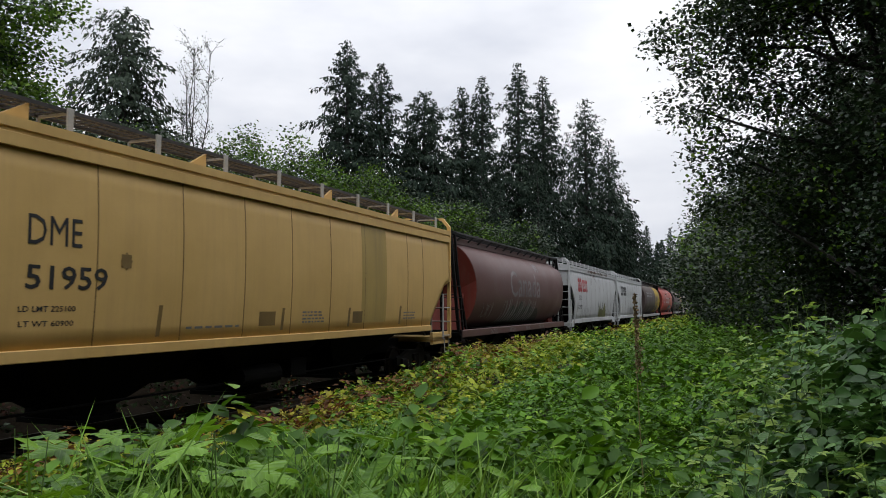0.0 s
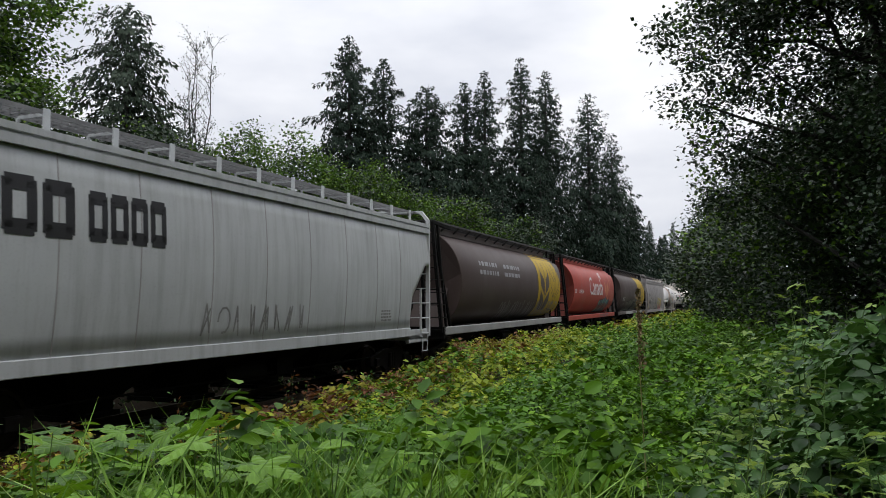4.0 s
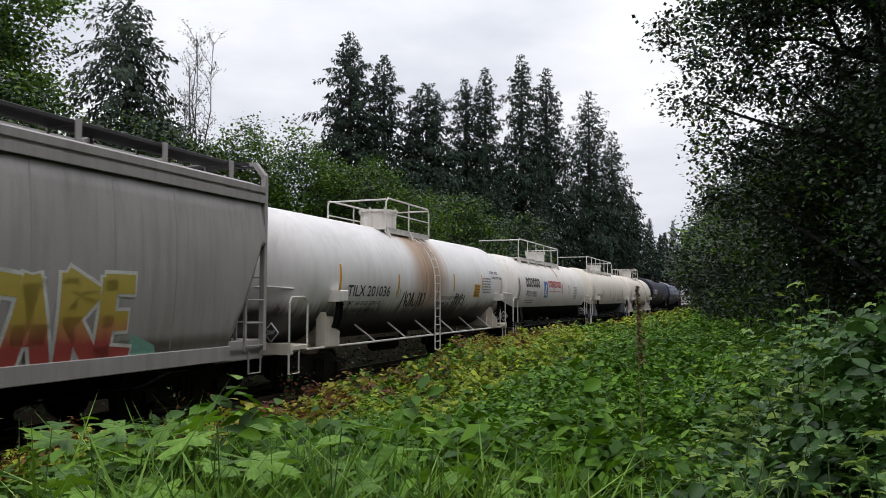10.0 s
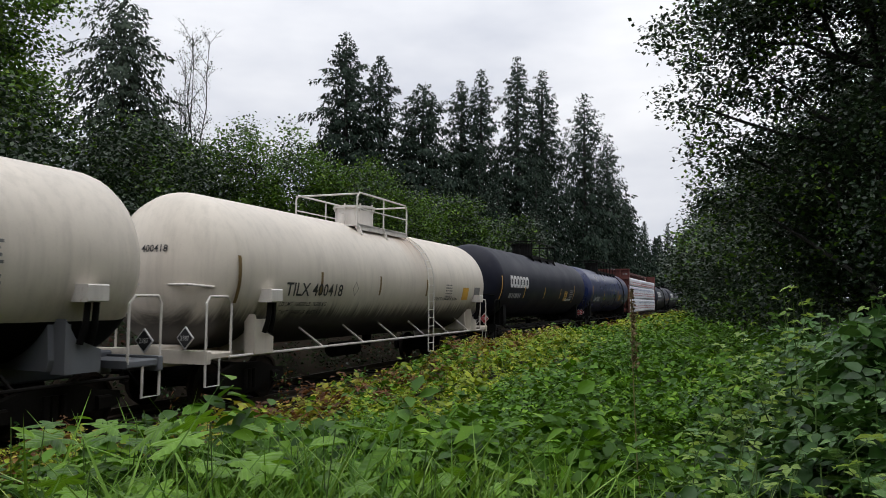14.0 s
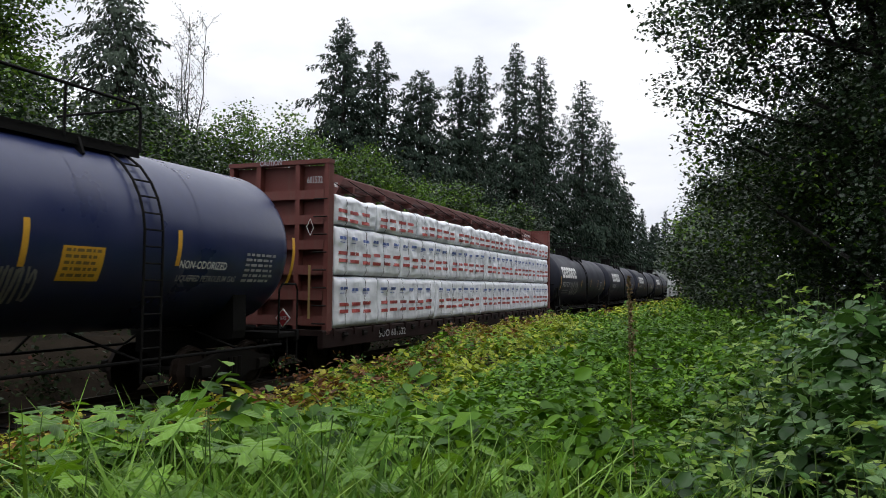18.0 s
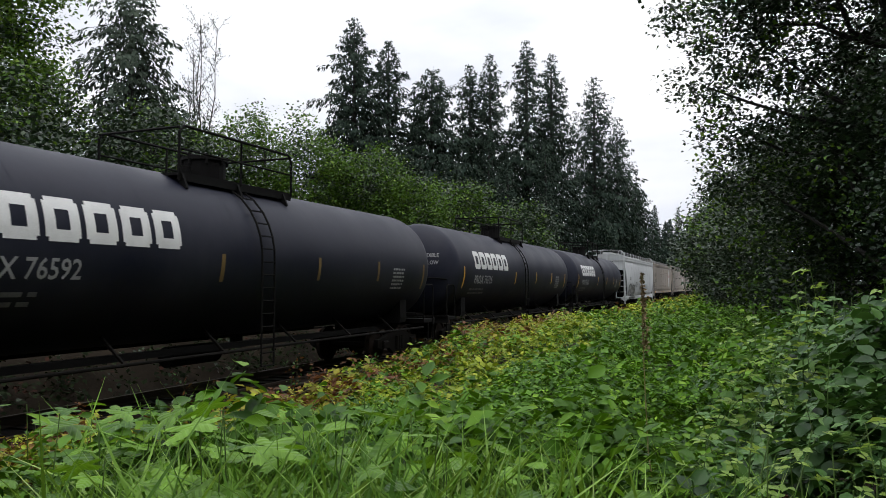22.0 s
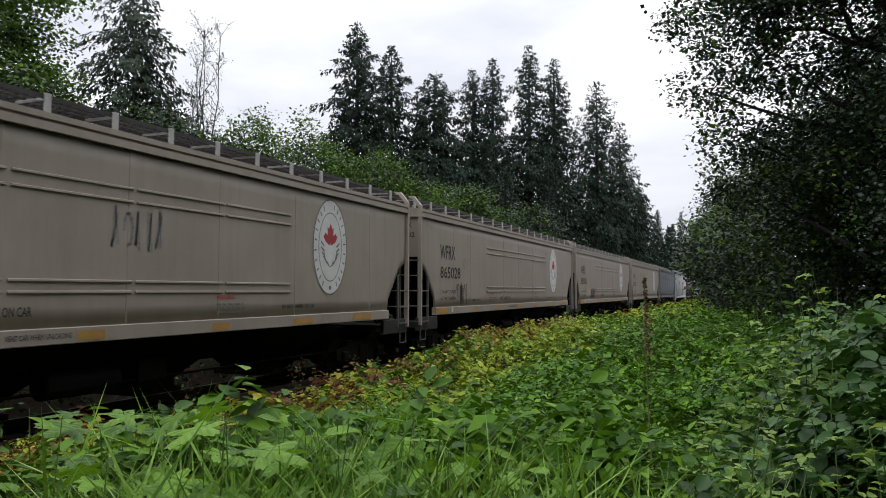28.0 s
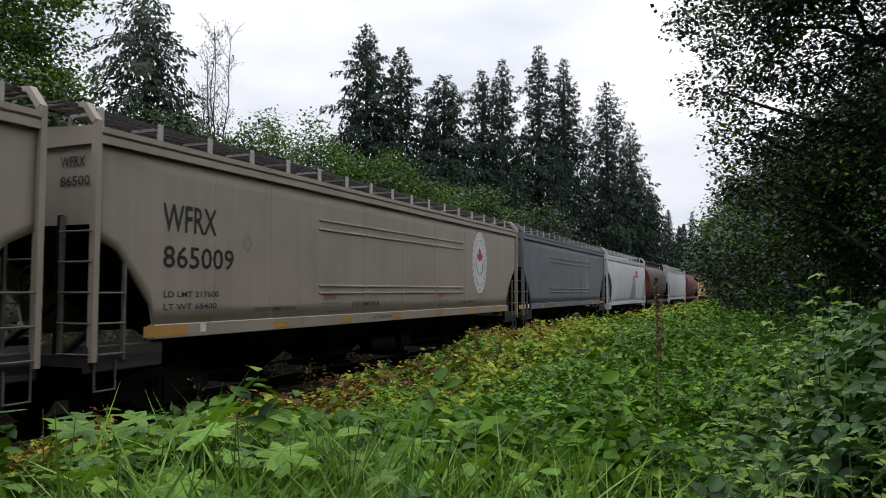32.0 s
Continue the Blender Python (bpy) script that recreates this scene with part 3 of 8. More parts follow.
def covered_hopper(kind, label, length, body, trim, deck, eave=4.23, crest=4.52, bulge=0.0, sill=(1.33, 1.56), cut=None, end_in=0.5,
                   bays=4, seams=(), fascia=0.22, rail_posts=17, board_z=4.8, board_x=(0.55, 1.15), post_mat=None, flat_board=False, underslope=None, end_low=3.05, sill_mat=None, seam_mat=None, plat_mat=None, ladder_mat=None):
    car = car_root(kind, label)
    ye = length / 2 - end_in
    cut = cut or [(0.0, 2.85), (0.4, 2.66), (1.05, 1.85), (1.12, sill[1] - 0.02)]
    mid, span = (eave + sill[1]) / 2, (eave - sill[1]) / 2
    surface = lambda z: 1.5 + bulge * (1 - min(1.0, ((z - mid) / span) ** 2))
    side_sheet(car, ye, eave, surface, cut, body, seams=seams, seam_mat=seam_mat)
    # inner box with the end walls and slope sheets, the sheets blackened to stand for shade
    core = Build()
    core.prism_x([(-ye + 0.03, eave), (-ye + 0.03, end_low), (-ye + 2.7, sill[1] - 0.1), (ye - 2.7, sill[1] - 0.1), (ye - 0.03, end_low), (ye - 0.03, eave)], -1.42, 1.42)
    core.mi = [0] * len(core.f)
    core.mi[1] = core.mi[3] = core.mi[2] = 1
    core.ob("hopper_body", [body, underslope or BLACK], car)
    for s in (1, -1):
        sl = Build()
        yl = ye - cut[-1][0] + 0.02
        x0, x1 = (1.4, 1.545) if s > 0 else (-1.545, -1.4)
        sl.chamfer_box(x0, x1, -yl, yl, sill[0], sill[1], 0.012)
        sl.ob("side_sill", sill_mat or trim, car)
    roof = Build()
    ey = ye + 0.04
    ring = [(1.5, eave - 0.02), (1.57, eave - 0.02), (1.57, eave + fascia * 0.42), (1.535, eave + fascia * 0.46), (1.535, eave + fascia * 0.58), (1.57, eave + fascia * 0.62), (1.57, eave + fascia), (1.2, eave + fascia + (crest - eave - fascia) * 0.55), (0.6, crest)]
    ring = ring + [(-x, z) for x, z in reversed(ring)]
    roof.prism_y(ring, -ey, ey)
    roof.ob("roof", trim, car)
    tr = Build()
    tr.chamfer_box(-0.36, 0.36, -ye + 0.9, ye - 0.9, crest - 0.04, crest + 0.16, 0.05)
    for k in range(9):
        y = -ye + 1.4 + (2 * ye - 2.8) * k / 8
        tr.box(-0.42, 0.42, y - 0.04, y + 0.04, crest, crest + 0.2)
    tr.ob("hatch_cover", trim, car)
    for s in (1, -1):
        x0, x1 = sorted((s * board_x[0], s * board_x[1]))
        by = ye + 0.12
        if flat_board:
            g = Build().chamfer_box(x0, x1, -by, by, board_z - 0.07, board_z, 0.01)
        else:
            g = grating(x0, x1, -by, by, board_z)
        run = g.ob("running_board", deck, car)
        x = s * (board_x[1] + 0.03)
        sup = Build().box(x - 0.018, x + 0.018, -0.05, 0.05, eave + fascia * 0.9, board_z + 0.02)
        sup.bar((x, 0, board_z - 0.05), (s * board_x[0], 0, board_z - 0.05), 0.04, 0.04)
        sup.bar((s * board_x[0], 0, crest - 0.05), (s * board_x[0], 0, board_z - 0.05), 0.03, 0.05)
        sup = sup.mesh("board_bracket", post_mat or trim)
        for k in range(rail_posts):
            share("board_bracket", sup, car, pose(0, -ye + 0.3 + (2 * ye - 0.6) * k / (rail_posts - 1), 0))
    for e in (-1, 1):
        cross = grating(-1.15, 1.15, e * (ye + 0.1) - 0.22, e * (ye + 0.1) + 0.22, board_z + 0.004)
        cross.ob("cross_board", deck, car)
        plat = Build()
        y0, y1 = sorted((e * (ye + 0.1), e * (ye - 1.3)))
        plat.chamfer_box(-1.5, 1.5, y0, y1, 1.0, 1.16, 0.02)
        for x in (-1.5, 1.4):
            plat.chamfer_box(x, x + 0.1, y0, y1, 0.92, 1.3, 0.02)
        plat.ob("end_platform", plat_mat or trim, car)
        for x in (-0.75, 0.75):
            strut = Build().bar((x, e * (ye - 0.02), 1.15), (x, e * (ye - 0.05), end_low + 0.15), 0.11, 0.09)
            strut.bar((x, e * (ye - 0.15), 1.15), (x * 0.9, e * (ye - 1.5), 2.1), 0.08, 0.08)
            # struts black as well, for the shade in the end recess
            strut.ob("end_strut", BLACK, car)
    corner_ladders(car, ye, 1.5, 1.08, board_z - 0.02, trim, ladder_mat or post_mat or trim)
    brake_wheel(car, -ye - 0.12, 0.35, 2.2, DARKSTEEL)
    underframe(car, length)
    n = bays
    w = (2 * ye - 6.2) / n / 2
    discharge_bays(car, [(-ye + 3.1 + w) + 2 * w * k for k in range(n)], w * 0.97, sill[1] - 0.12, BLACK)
    running_gear(car, length, length / 2 - 2.15)
    return car, surface


# ---------- round-sided grain hoppers ----------
def round_hopper(label, length, body, end, deck, band=None, sill_mat=None):
    car = car_root("round_grain_hopper", label)
    ye = length / 2 - 2.35
    prof = []
    n = 40
    for k in range(n):
        a = 2 * math.pi * (k + 0.5) / n
        c, s = math.cos(a), math.sin(a)
        x = 1.56 * math.copysign(abs(c) ** 0.8, c)
        z = 2.86 + 1.66 * math.copysign(abs(s) ** 0.86, s)
        prof.append((x, z))
    shell = Build()
    far = length / 2 - 1.3
    tops = [-ye - 0.02, -ye + 0.03] + [-ye + (far + ye) * k / 6 for k in range(1, 6)] + [far - 0.03, far + 0.02]
    rings = []
    for i, y in enumerate(tops):
        q = 0.985 if i in (0, len(tops) - 1) else 1.0
        lean = 0.5 if i < 2 else (-0.8 if i > len(tops) - 3 else 0.0)
        rings.append([(x * q, y - lean * (z - 2.86) / 1.66 * (1 if z > 2.86 else 0.0), 2.86 + (z - 2.86) * q) for x, z in prof])
    shell.loft(rings)
    shell.mi[-1] = shell.mi[-2] = 1
    shell.ob("hopper_shell", [body, end], car, smooth=True)

    def surface(z):
        s = max(-1.0, min(1.0, (z - 2.86) / 1.66))
        s = math.copysign(abs(s) ** (1 / 0.86), s)
        return 1.56 * max(0.0, 1 - s * s) ** 0.4
    for y0, y1, mat in band or ():
        b = Build()
        zs = [1.42 + 2.95 * k / 20 for k in range(21)]
        b.loft([[(surface(z) + 0.004, y0, z) for z in zs], [(surface(z) + 0.004, y1 - 0.8 * max(0.0, (z - 2.86) / 1.66), z) for z in zs]], cap=False)
        b.f, b.mi = b.f[:-1], b.mi[:-1]
        b.ob("painted_panel", mat, car, smooth=True)
    for s in (1, -1):
        sl = Build()
        x0, x1 = (1.30, 1.5) if s > 0 else (-1.5, -1.30)
        sl.chamfer_box(x0, x1, -length / 2 + 0.85, length / 2 - 0.85, 1.03, 1.29, 0.02)
        sl.ob("side_sill", sill_mat or body, car)
        trough = Build().chamfer_box(min(s * 0.72, s * 0.86), max(s * 0.72, s * 0.86), -ye - 0.3, ye + 0.3, 4.36, 4.6, 0.02)
        trough.ob("roof_coaming", body, car)
        g = grating(min(s * 0.5, s * 1.12), max(s * 0.5, s * 1.12), -length / 2 + 0.75, length / 2 - 0.75, 4.74, 0.11)
        g.ob("running_board", deck, car)
        sup = Build().bar((s * 0.86, 0, 4.5), (s * 1.12, 0, 4.7), 0.05, 0.06).mesh("board_bracket", deck)
        for k in range(13):
            share("board_bracket", sup, car, pose(0, -ye - 0.2 + (2 * ye + 0.4) * k / 12, 0))
    top = Build().chamfer_box(-0.7, 0.7, -ye, ye, 4.42, 4.66, 0.05)
    top.ob("hatch_cover", deck, car)
    for e in (-1, 1):
        yy = e * (length / 2 - 0.8)
        plat = Build()
        plat.chamfer_box(-1.45, 1.45, min(yy, e * ye), max(yy, e * ye), 0.98, 1.1, 0.02)
        plat.chamfer_box(-1.5, 1.5, min(yy, yy - e * 0.14), max(yy, yy - e * 0.14), 0.92, 1.3, 0.02)
        plat.ob("end_platform", BLACK, car)
        slope = Build()
        slope.prism_x([(e * ye, 2.7), (e * (ye - 0.3), 1.1), (e * (ye + 0.75), 1.1)][::e], -1.05, 1.05)
        slope.ob("end_bracing", end, car)
        g = grating(-1.12, 1.12, min(yy, yy - e * 0.5), max(yy, yy - e * 0.5), 4.735, 0.11)
        g.ob("cross_board", deck, car)
        for s in (1, -1):
            x = s * 1.42
            corner = Build().bar((x, yy, 1.1), (s * 1.1, yy, 4.72), 0.1, 0.1).ob("corner_post", BLACK, car)
            inner = Build().bar((s * 0.8, yy, 1.1), (s * 0.72, yy, 4.7), 0.09, 0.09).ob("inner_post", BLACK, car)
            Build().bar((x, yy - e * 0.42, 1.1), (s * 1.1, yy - e * 0.42, 4.7), 0.07, 0.07).ob("side_post", BLACK, car)
            Build().bar((s * 1.1, yy, 4.68), (s * 1.1, e * ye, 4.6), 0.08, 0.1).ob("board_beam", BLACK, car)
            Build().bar((s * 1.0, yy - e * 0.3, 4.6), (s * 1.2, e * (ye + 0.2), 1.2), 0.08, 0.08).ob("end_brace", BLACK, car)
            for k in range(9):
                z = 1.2 + 0.4 * k
                xx = s * (1.42 - 0.32 * (z - 1.1) / 3.62)
                xi = s * (0.8 - 0.08 * (z - 1.1) / 3.6)
                rung(inner, (xi, yy + e * 0.06, z), (xx, yy + e * 0.06, z), DARKSTEEL)
                if k < 5:
                    rung(corner, (xx + s * 0.05, yy, z), (xx + s * 0.05, yy - e * 0.42, z), DARKSTEEL)
        for z in (2.05, 2.5):
            Build().tube([(-1.3, yy, z), (1.3, yy, z)], 0.022, 6).ob("end_rail", DARKSTEEL, car)
        Build().box(-1.2, 1.2, e * ye + min(0, e * 0.06), e * ye + max(0, e * 0.06), 3.3, 3.42).ob("end_stiffener", DARKSTEEL, car)
    brake_wheel(car, -length / 2 + 0.72, 0.2, 2.0, DARKSTEEL)
    underframe(car, length)
    w = (2 * ye - 1.6) / 8
    discharge_bays(car, [-ye + 0.8 + w + 2 * w * k for k in range(4)], w * 0.95, 1.3, BLACK)
    running_gear(car, length, length / 2 - 2.2)
    return car, surface


# ---------- tank cars ----------
def tank_car(label, length, radius, body, low=None, low_z=0.0, zc=2.62, half=None, walk_=(-1.4, 1.4), rail_mat=None, rail_h=0.85, dome=(0.0, 0.55, 0.5), side_pipe=0.85, struts=False,
             saddle=None, heads=None, tapes=(), tape_mat=None, side_ladder=None, end_cabinet=False, placard=None):
    car = car_root("tank_car", label)
    half = half or length / 2 - 0.6
    head = heads or radius * 0.52
    n = 56
    angles = [2 * math.pi * k / n for k in range(n)]
    if low:
        a = math.asin(max(-1, min(1, (low_z - zc) / radius)))
        angles = [a + (math.pi - 2 * a) * k / (n // 2) for k in range(n // 2)] + [math.pi - a + (math.pi + 2 * a) * k / (n // 2) for k in range(n // 2)]
    prof = []
    for k in range(10):
        q = math.pi / 2 * k / 9
        prof.append((-half + head * (1 - math.cos(q)), max(radius * math.sin(q), 0.03)))
    prof += [(-half + head + (2 * half - 2 * head) * k / 8, radius) for k in range(1, 8)]
    prof += [(-y, r) for y, r in reversed(prof[:10])]
    shell = Build()
    mis = [0] * (n // 2) + [1] * (n // 2) if low else None
    shell.loft([[(r * math.cos(a), y, zc + r * math.sin(a)) for a in angles] for y, r in prof], mis=mis)
    shell.ob("tank_shell", [body, low or body], car, smooth=True)
    surface = lambda z: math.sqrt(max(0.0, radius ** 2 - (z - zc) ** 2))
    for k in range(1, 7):
        rings_ = Build()
        y = -half + head + (2 * half - 2 * head) * k / 7
        rings_.loft([[((radius + 0.004) * math.cos(a), y + d, zc + (radius + 0.004) * math.sin(a)) for a in angles] for d in (-0.012, 0.012)], cap=False, mis=mis)
        rings_.ob("weld_seam", [body, low or body], car, smooth=True)
    rail_mat = rail_mat or body
    for y, z0, z1 in tapes:
        y += MARK
        zs = [z0 + (z1 - z0) * k / 8 for k in range(9)]
        b = Build()
        b.loft([[(surface(z) + 0.006, y - 0.05, z) for z in zs], [(surface(z) + 0.006, y + 0.05, z) for z in zs]], cap=False)
        b.f, b.mi = b.f[:-1], b.mi[:-1]
        b.ob("reflective_tape", tape_mat or YELLOWTAPE, car)
    # manway, valves and the railed platform on top
    ztop = zc + radius
    d = Build()
    dy, dr, dh = dome
    d.tube([(0, dy, ztop - 0.15), (0, dy, ztop + dh)], dr, 20)
    d.tube([(0, dy, ztop + dh), (0, dy, ztop + dh + 0.07)], dr * 1.1, 20)
    for k in range(8):
        a = math.pi * k / 4
        d.tube([(dr * 1.05 * math.cos(a), dy + dr * 1.05 * math.sin(a), ztop + dh - 0.08), (dr * 1.05 * math.cos(a), dy + dr * 1.05 * math.sin(a), ztop + dh + 0.12)], 0.03, 6)
    d.tube([(0, dy - dr * 1.4, ztop - 0.1), (0, dy - dr * 1.4, ztop + dh * 0.6)], 0.12, 10)
    d.ob("manway_dome", rail_mat, car, smooth=False)
    w0, w1 = walk_
    zp = zc + math.sqrt(radius ** 2 - 0.75 ** 2) + 0.10
    for s in (1, -1):
        g = Build()
        x0, x1 = sorted((s * 0.55, s * 0.95))
        g.box(x0, x1, w0, w1, zp - 0.05, zp)
        g.box(x1 - 0.03 if s > 0 else x0, x1 if s > 0 else x0 + 0.03, w0, w1, zp - 0.14, zp + 0.02)
        k = w0 + 0.1
        while k < w1:
            g.bar((s * 0.9, k, zp - 0.04), (s * 1.02, k, zc + math.sqrt(radius ** 2 - 1.02 ** 2) - 0.02), 0.05, 0.12)
            k += 1.55
        g.ob("walkway", rail_mat, car)
        r = Build()
        x, h = s * 0.95, rail_h
        r.tube([(x, w0, zp - 0.05), (x, w0, zp + h - 0.12), (x, w0 + 0.12, zp + h), (x, w1 - 0.12, zp + h), (x, w1, zp + h - 0.12), (x, w1, zp - 0.05)], 0.026, 8)
        m = max(2, round((w1 - w0) / 1.6))
        for k in range(1, m):
            y = w0 + (w1 - w0) * k / m
            r.tube([(x, y, zp - 0.05), (x, y, zp + h)], 0.024, 6)
        if w1 - w0 < 5:
            r.tube([(x, w0, zp + h * 0.5), (x, w1, zp + h * 0.5)], 0.02, 6)
        if s > 0 or w1 - w0 < 5:
            r.ob("handrail", rail_mat, car)
    for y in (w0, w1):
        Build().tube([(-0.95, y, zp + rail_h * 0.95), (0.95, y, zp + rail_h * 0.95)], 0.024, 6).ob("end_rail", rail_mat, car)
    # saddles, stub sills, platforms, side pipe
    tc = length / 2 - 2.3
    for e in (-1, 1):
        sd = Build()
        y = e * (half - head - 1.0)
        ring = [(1.38, 1.05), (1.42, 1.2)] + [((radius + 0.03) * math.cos(a), zc + (radius + 0.03) * math.sin(a)) for a in [math.radians(-30 - 12 * k) for k in range(11)]] + [(-1.42, 1.2), (-1.38, 1.05)]
        sd.prism_y([(x * 0.9, z) for x, z in ring], y - 0.2, y + 0.2)
        sd.ob("saddle", saddle or BLACK, car)
        yy = e * (length / 2 - 0.55)
        plat = Build()
        plat.chamfer_box(-1.42, 1.42, min(yy, yy - e * 0.75), max(yy, yy - e * 0.75), 0.98, 1.1, 0.02)
        plat.chamfer_box(-1.45, 1.45, min(yy, yy - e * 0.1), max(yy, yy - e * 0.1), 0.9, 1.14, 0.02)
        plat.chamfer_box(-0.35, 0.35, min(yy, e * (half - head - 2)), max(yy, e * (half - head - 2)), 0.8, 1.2, 0.03)
        plat.ob("end_platform", saddle or BLACK, car)
        rails = Build()
        for s in (1, -1):
            x = s * 1.4
            rails.tube([(x, yy - e * 0.72, 1.05), (x, yy - e * 0.72, 2.0), (x, yy - e * 0.6, 2.12), (x, yy - e * 0.1, 2.12)], 0.024, 8)
            rails.tube([(x, yy - e * 0.1, 2.12), (x, yy - e * 0.02, 2.0), (x, yy - e * 0.02, 0.5), (x, yy - e * 0.4, 0.5), (x, yy - e * 0.4, 1.0)], 0.022, 8)
        a = [math.radians(200 + 140 * k / 12) for k in range(13)]
        yh = e * (half - head * 0.42)
        rails.tube([(-1.25, yh, 2.3), (-0.9, yh + e * 0.28, 2.34), (0.9, yh + e * 0.28, 2.34), (1.25, yh, 2.3)], 0.024, 8)
        rails.ob("end_handrail", rail_mat, car)
    yl = length / 2 - 1.2
    if struts:
        p = Build()
        for s in (1, -1):
            p.tube([(s * 1.42, -yl, side_pipe), (s * 1.42, yl, side_pipe)], 0.03, 8)
            for k in range(7):
                y = -yl + 1.4 + (2 * yl - 2.8) * k / 6
                p.tube([(s * 1.42, y, side_pipe), (s * surface(side_pipe + 0.45), y - 0.45, side_pipe + 0.45)], 0.026, 6)
        p.ob("side_rail", rail_mat, car)
    else:
        p = Build()
        for s in (1, -1):
            p.tube([(s * 1.36, -yl, side_pipe), (s * 1.36, yl, side_pipe)], 0.03, 8)
            for k in range(6):
                y = -yl + 2 + (2 * yl - 4) * k / 5
                p.bar((s * 1.36, y, side_pipe), (s * surface(1.25), y, 1.35), 0.04, 0.04)
        p.ob("side_rail", DARKSTEEL, car)
        sill_ = Build()
        for s in (1, -1):
            sill_.box(min(s * 0.9, s * 1.05), max(s * 0.9, s * 1.05), -yl + 2.4, yl - 2.4, 0.88, 0.99)
        sill_.ob("side_sill", BLACK, car)
    if side_ladder is not None:
        y = side_ladder
        zs = [0.55 + k * (ztop - 0.15 - 0.55) / 14 for k in range(15)]
        def lx(z):
            return (surface(z) if z > zc else radius) + 0.1
        for dy_ in (-0.2, 0.2):
            lad = Build().tube([(lx(z), y + dy_, z) for z in zs], 0.022, 6).ob("ladder_stile", rail_mat, car)
        for z in zs:
            rung(lad, (lx(z), y - 0.2, z), (lx(z), y + 0.2, z), rail_mat, 0.016)
    if end_cabinet:
        for e in (-1, 1):
            y = e * (half - head - 0.8)
            c = Build().chamfer_box(radius * 0.86, radius + 0.2, y - 0.19, y + 0.19, 2.02, 2.28, 0.02)
            box = c.ob("valve_box", rail_mat, car)
            Build().tube([(radius + 0.08, y - 0.07, 2.03), (radius + 0.06, y - 0.08, 1.7), (radius - 0.02, y - 0.1, 1.42)], 0.05, 8).ob("valve_hose", BLACK, box)
            Build().tube([(radius + 0.08, y + 0.08, 2.03), (radius + 0.06, y + 0.08, 1.7), (radius - 0.02, y + 0.1, 1.42)], 0.05, 8).ob("valve_hose", BLACK, box)
            Build().prism_x([(y - 0.3, 1.0), (y + 0.34, 1.0), (y + 0.34, 1.32), (y - 0.12, 1.5), (y - 0.3, 1.78)], 1.22, 1.47).ob("side_bracket", saddle or rail_mat, car)
    if placard:
        dark = BLACKINK if placard == 2187 else REDINK
        for x, y in ((1.0, -length / 2 + 0.5), (1.0, length / 2 - 0.5)):
            b = Build().prism_y([(x, 1.16), (x + 0.19, 1.37), (x, 1.58), (x - 0.19, 1.37)], y - 0.012, y + 0.012).ob("placard", WHITEINK, car, "diamond placard")
            Build().prism_y([(x, 1.19), (x + 0.165, 1.37), (x, 1.55), (x - 0.165, 1.37)], y - 0.016, y + 0.016).ob("placard_face", dark, b)
            t = text_mesh(str(placard), 0.09, 0.2)
            t.materials.clear()
            t.materials.append(WHITEINK)
            share("placard_number", t, b, pose(x - 0.1, y - 0.02, 1.325, 90, 0, 0))
    gear = Build()
    gear.tube([(0.0, -1.2, 0.72), (0.0, 0.2, 0.72)], 0.2, 12)
    gear.tube([(0.0, 0.9, 1.15), (0.0, 0.9, 0.75)], 0.14, 10)
    gear.ob("brake_gear", BLACK, car)
    running_gear(car, length, tc)
    return car, surface


# ---------- the cars of the train, from the leading one back ----------
COUPLINGS = [3.55, 22.85, 40.70, 58.50, 75.40, 93.80, 111.60, 130.35, 148.50, 165.20, 182.60, 200.20, 217.50, 237.80, 258.45, 282.90, 301.10, 319.30, 338.10, 356.60, 376.80, 397.60, 418.60, 439.60, 460.40, 478.14, 495.83, 511.49, 531.40, 549.60, 568.40, 586.40, 604.40, 623.40, 641.40, 660.40]
LENGTH = [b - a for a, b in zip(COUPLINGS, COUPLINGS[1:])]
TRAIN = []
# how far the lettering of each car sits from where it would if all ends were alike
MARKS = [0.00, -0.56, -0.47, -0.41, -0.31, -0.55, -0.84, -0.42, -0.18, -0.54, -1.10, -1.45, -1.77, -1.89, -1.31, -0.92, -1.15, -1.16, -1.24, -1.34, -1.04, -0.55, -0.15, -0.22, -0.29, -0.31, -0.40, -0.40, -0.40, -0.40, -0.40]


def rect(u, v, w, h, lean=0.0):
    return [(u, v), (u + w, v), (u + w + lean * h, v + h), (u + lean * h, v + h)]


def ellipse(cx, cy, a, b, n=28, start=0.0, part=1.0):
    return [(cx + a * math.cos(start + 2 * math.pi * part * k / n), cy + b * math.sin(start + 2 * math.pi * part * k / n)) for k in range(n + (part < 1))]


def ring_quads(cx, cy, a, b, w, n=28):
    o, i = ellipse(cx, cy, a, b, n), ellipse(cx, cy, a - w, b - w, n)
    return [[o[k], o[(k + 1) % n], i[(k + 1) % n], i[k]] for k in range(n)]


def logo_blocks(count, wide, high):
    """A lettered trade mark drawn as plain slotted blocks, all alike."""
    out, w = [], wide / count
    for k in range(count):
        u, g, t = k * w, w * 0.86, high * 0.27
        out += [rect(u, 0.06, g * 0.3, high - 0.12), rect(u + g * 0.7, 0.06, g * 0.3, high - 0.12)]
        for v in (0, high - t):
            out.append([(u + g * 0.08, v), (u + g * 0.92, v), (u + g * 0.92, v + t), (u + g * 0.08, v + t)])
    return out


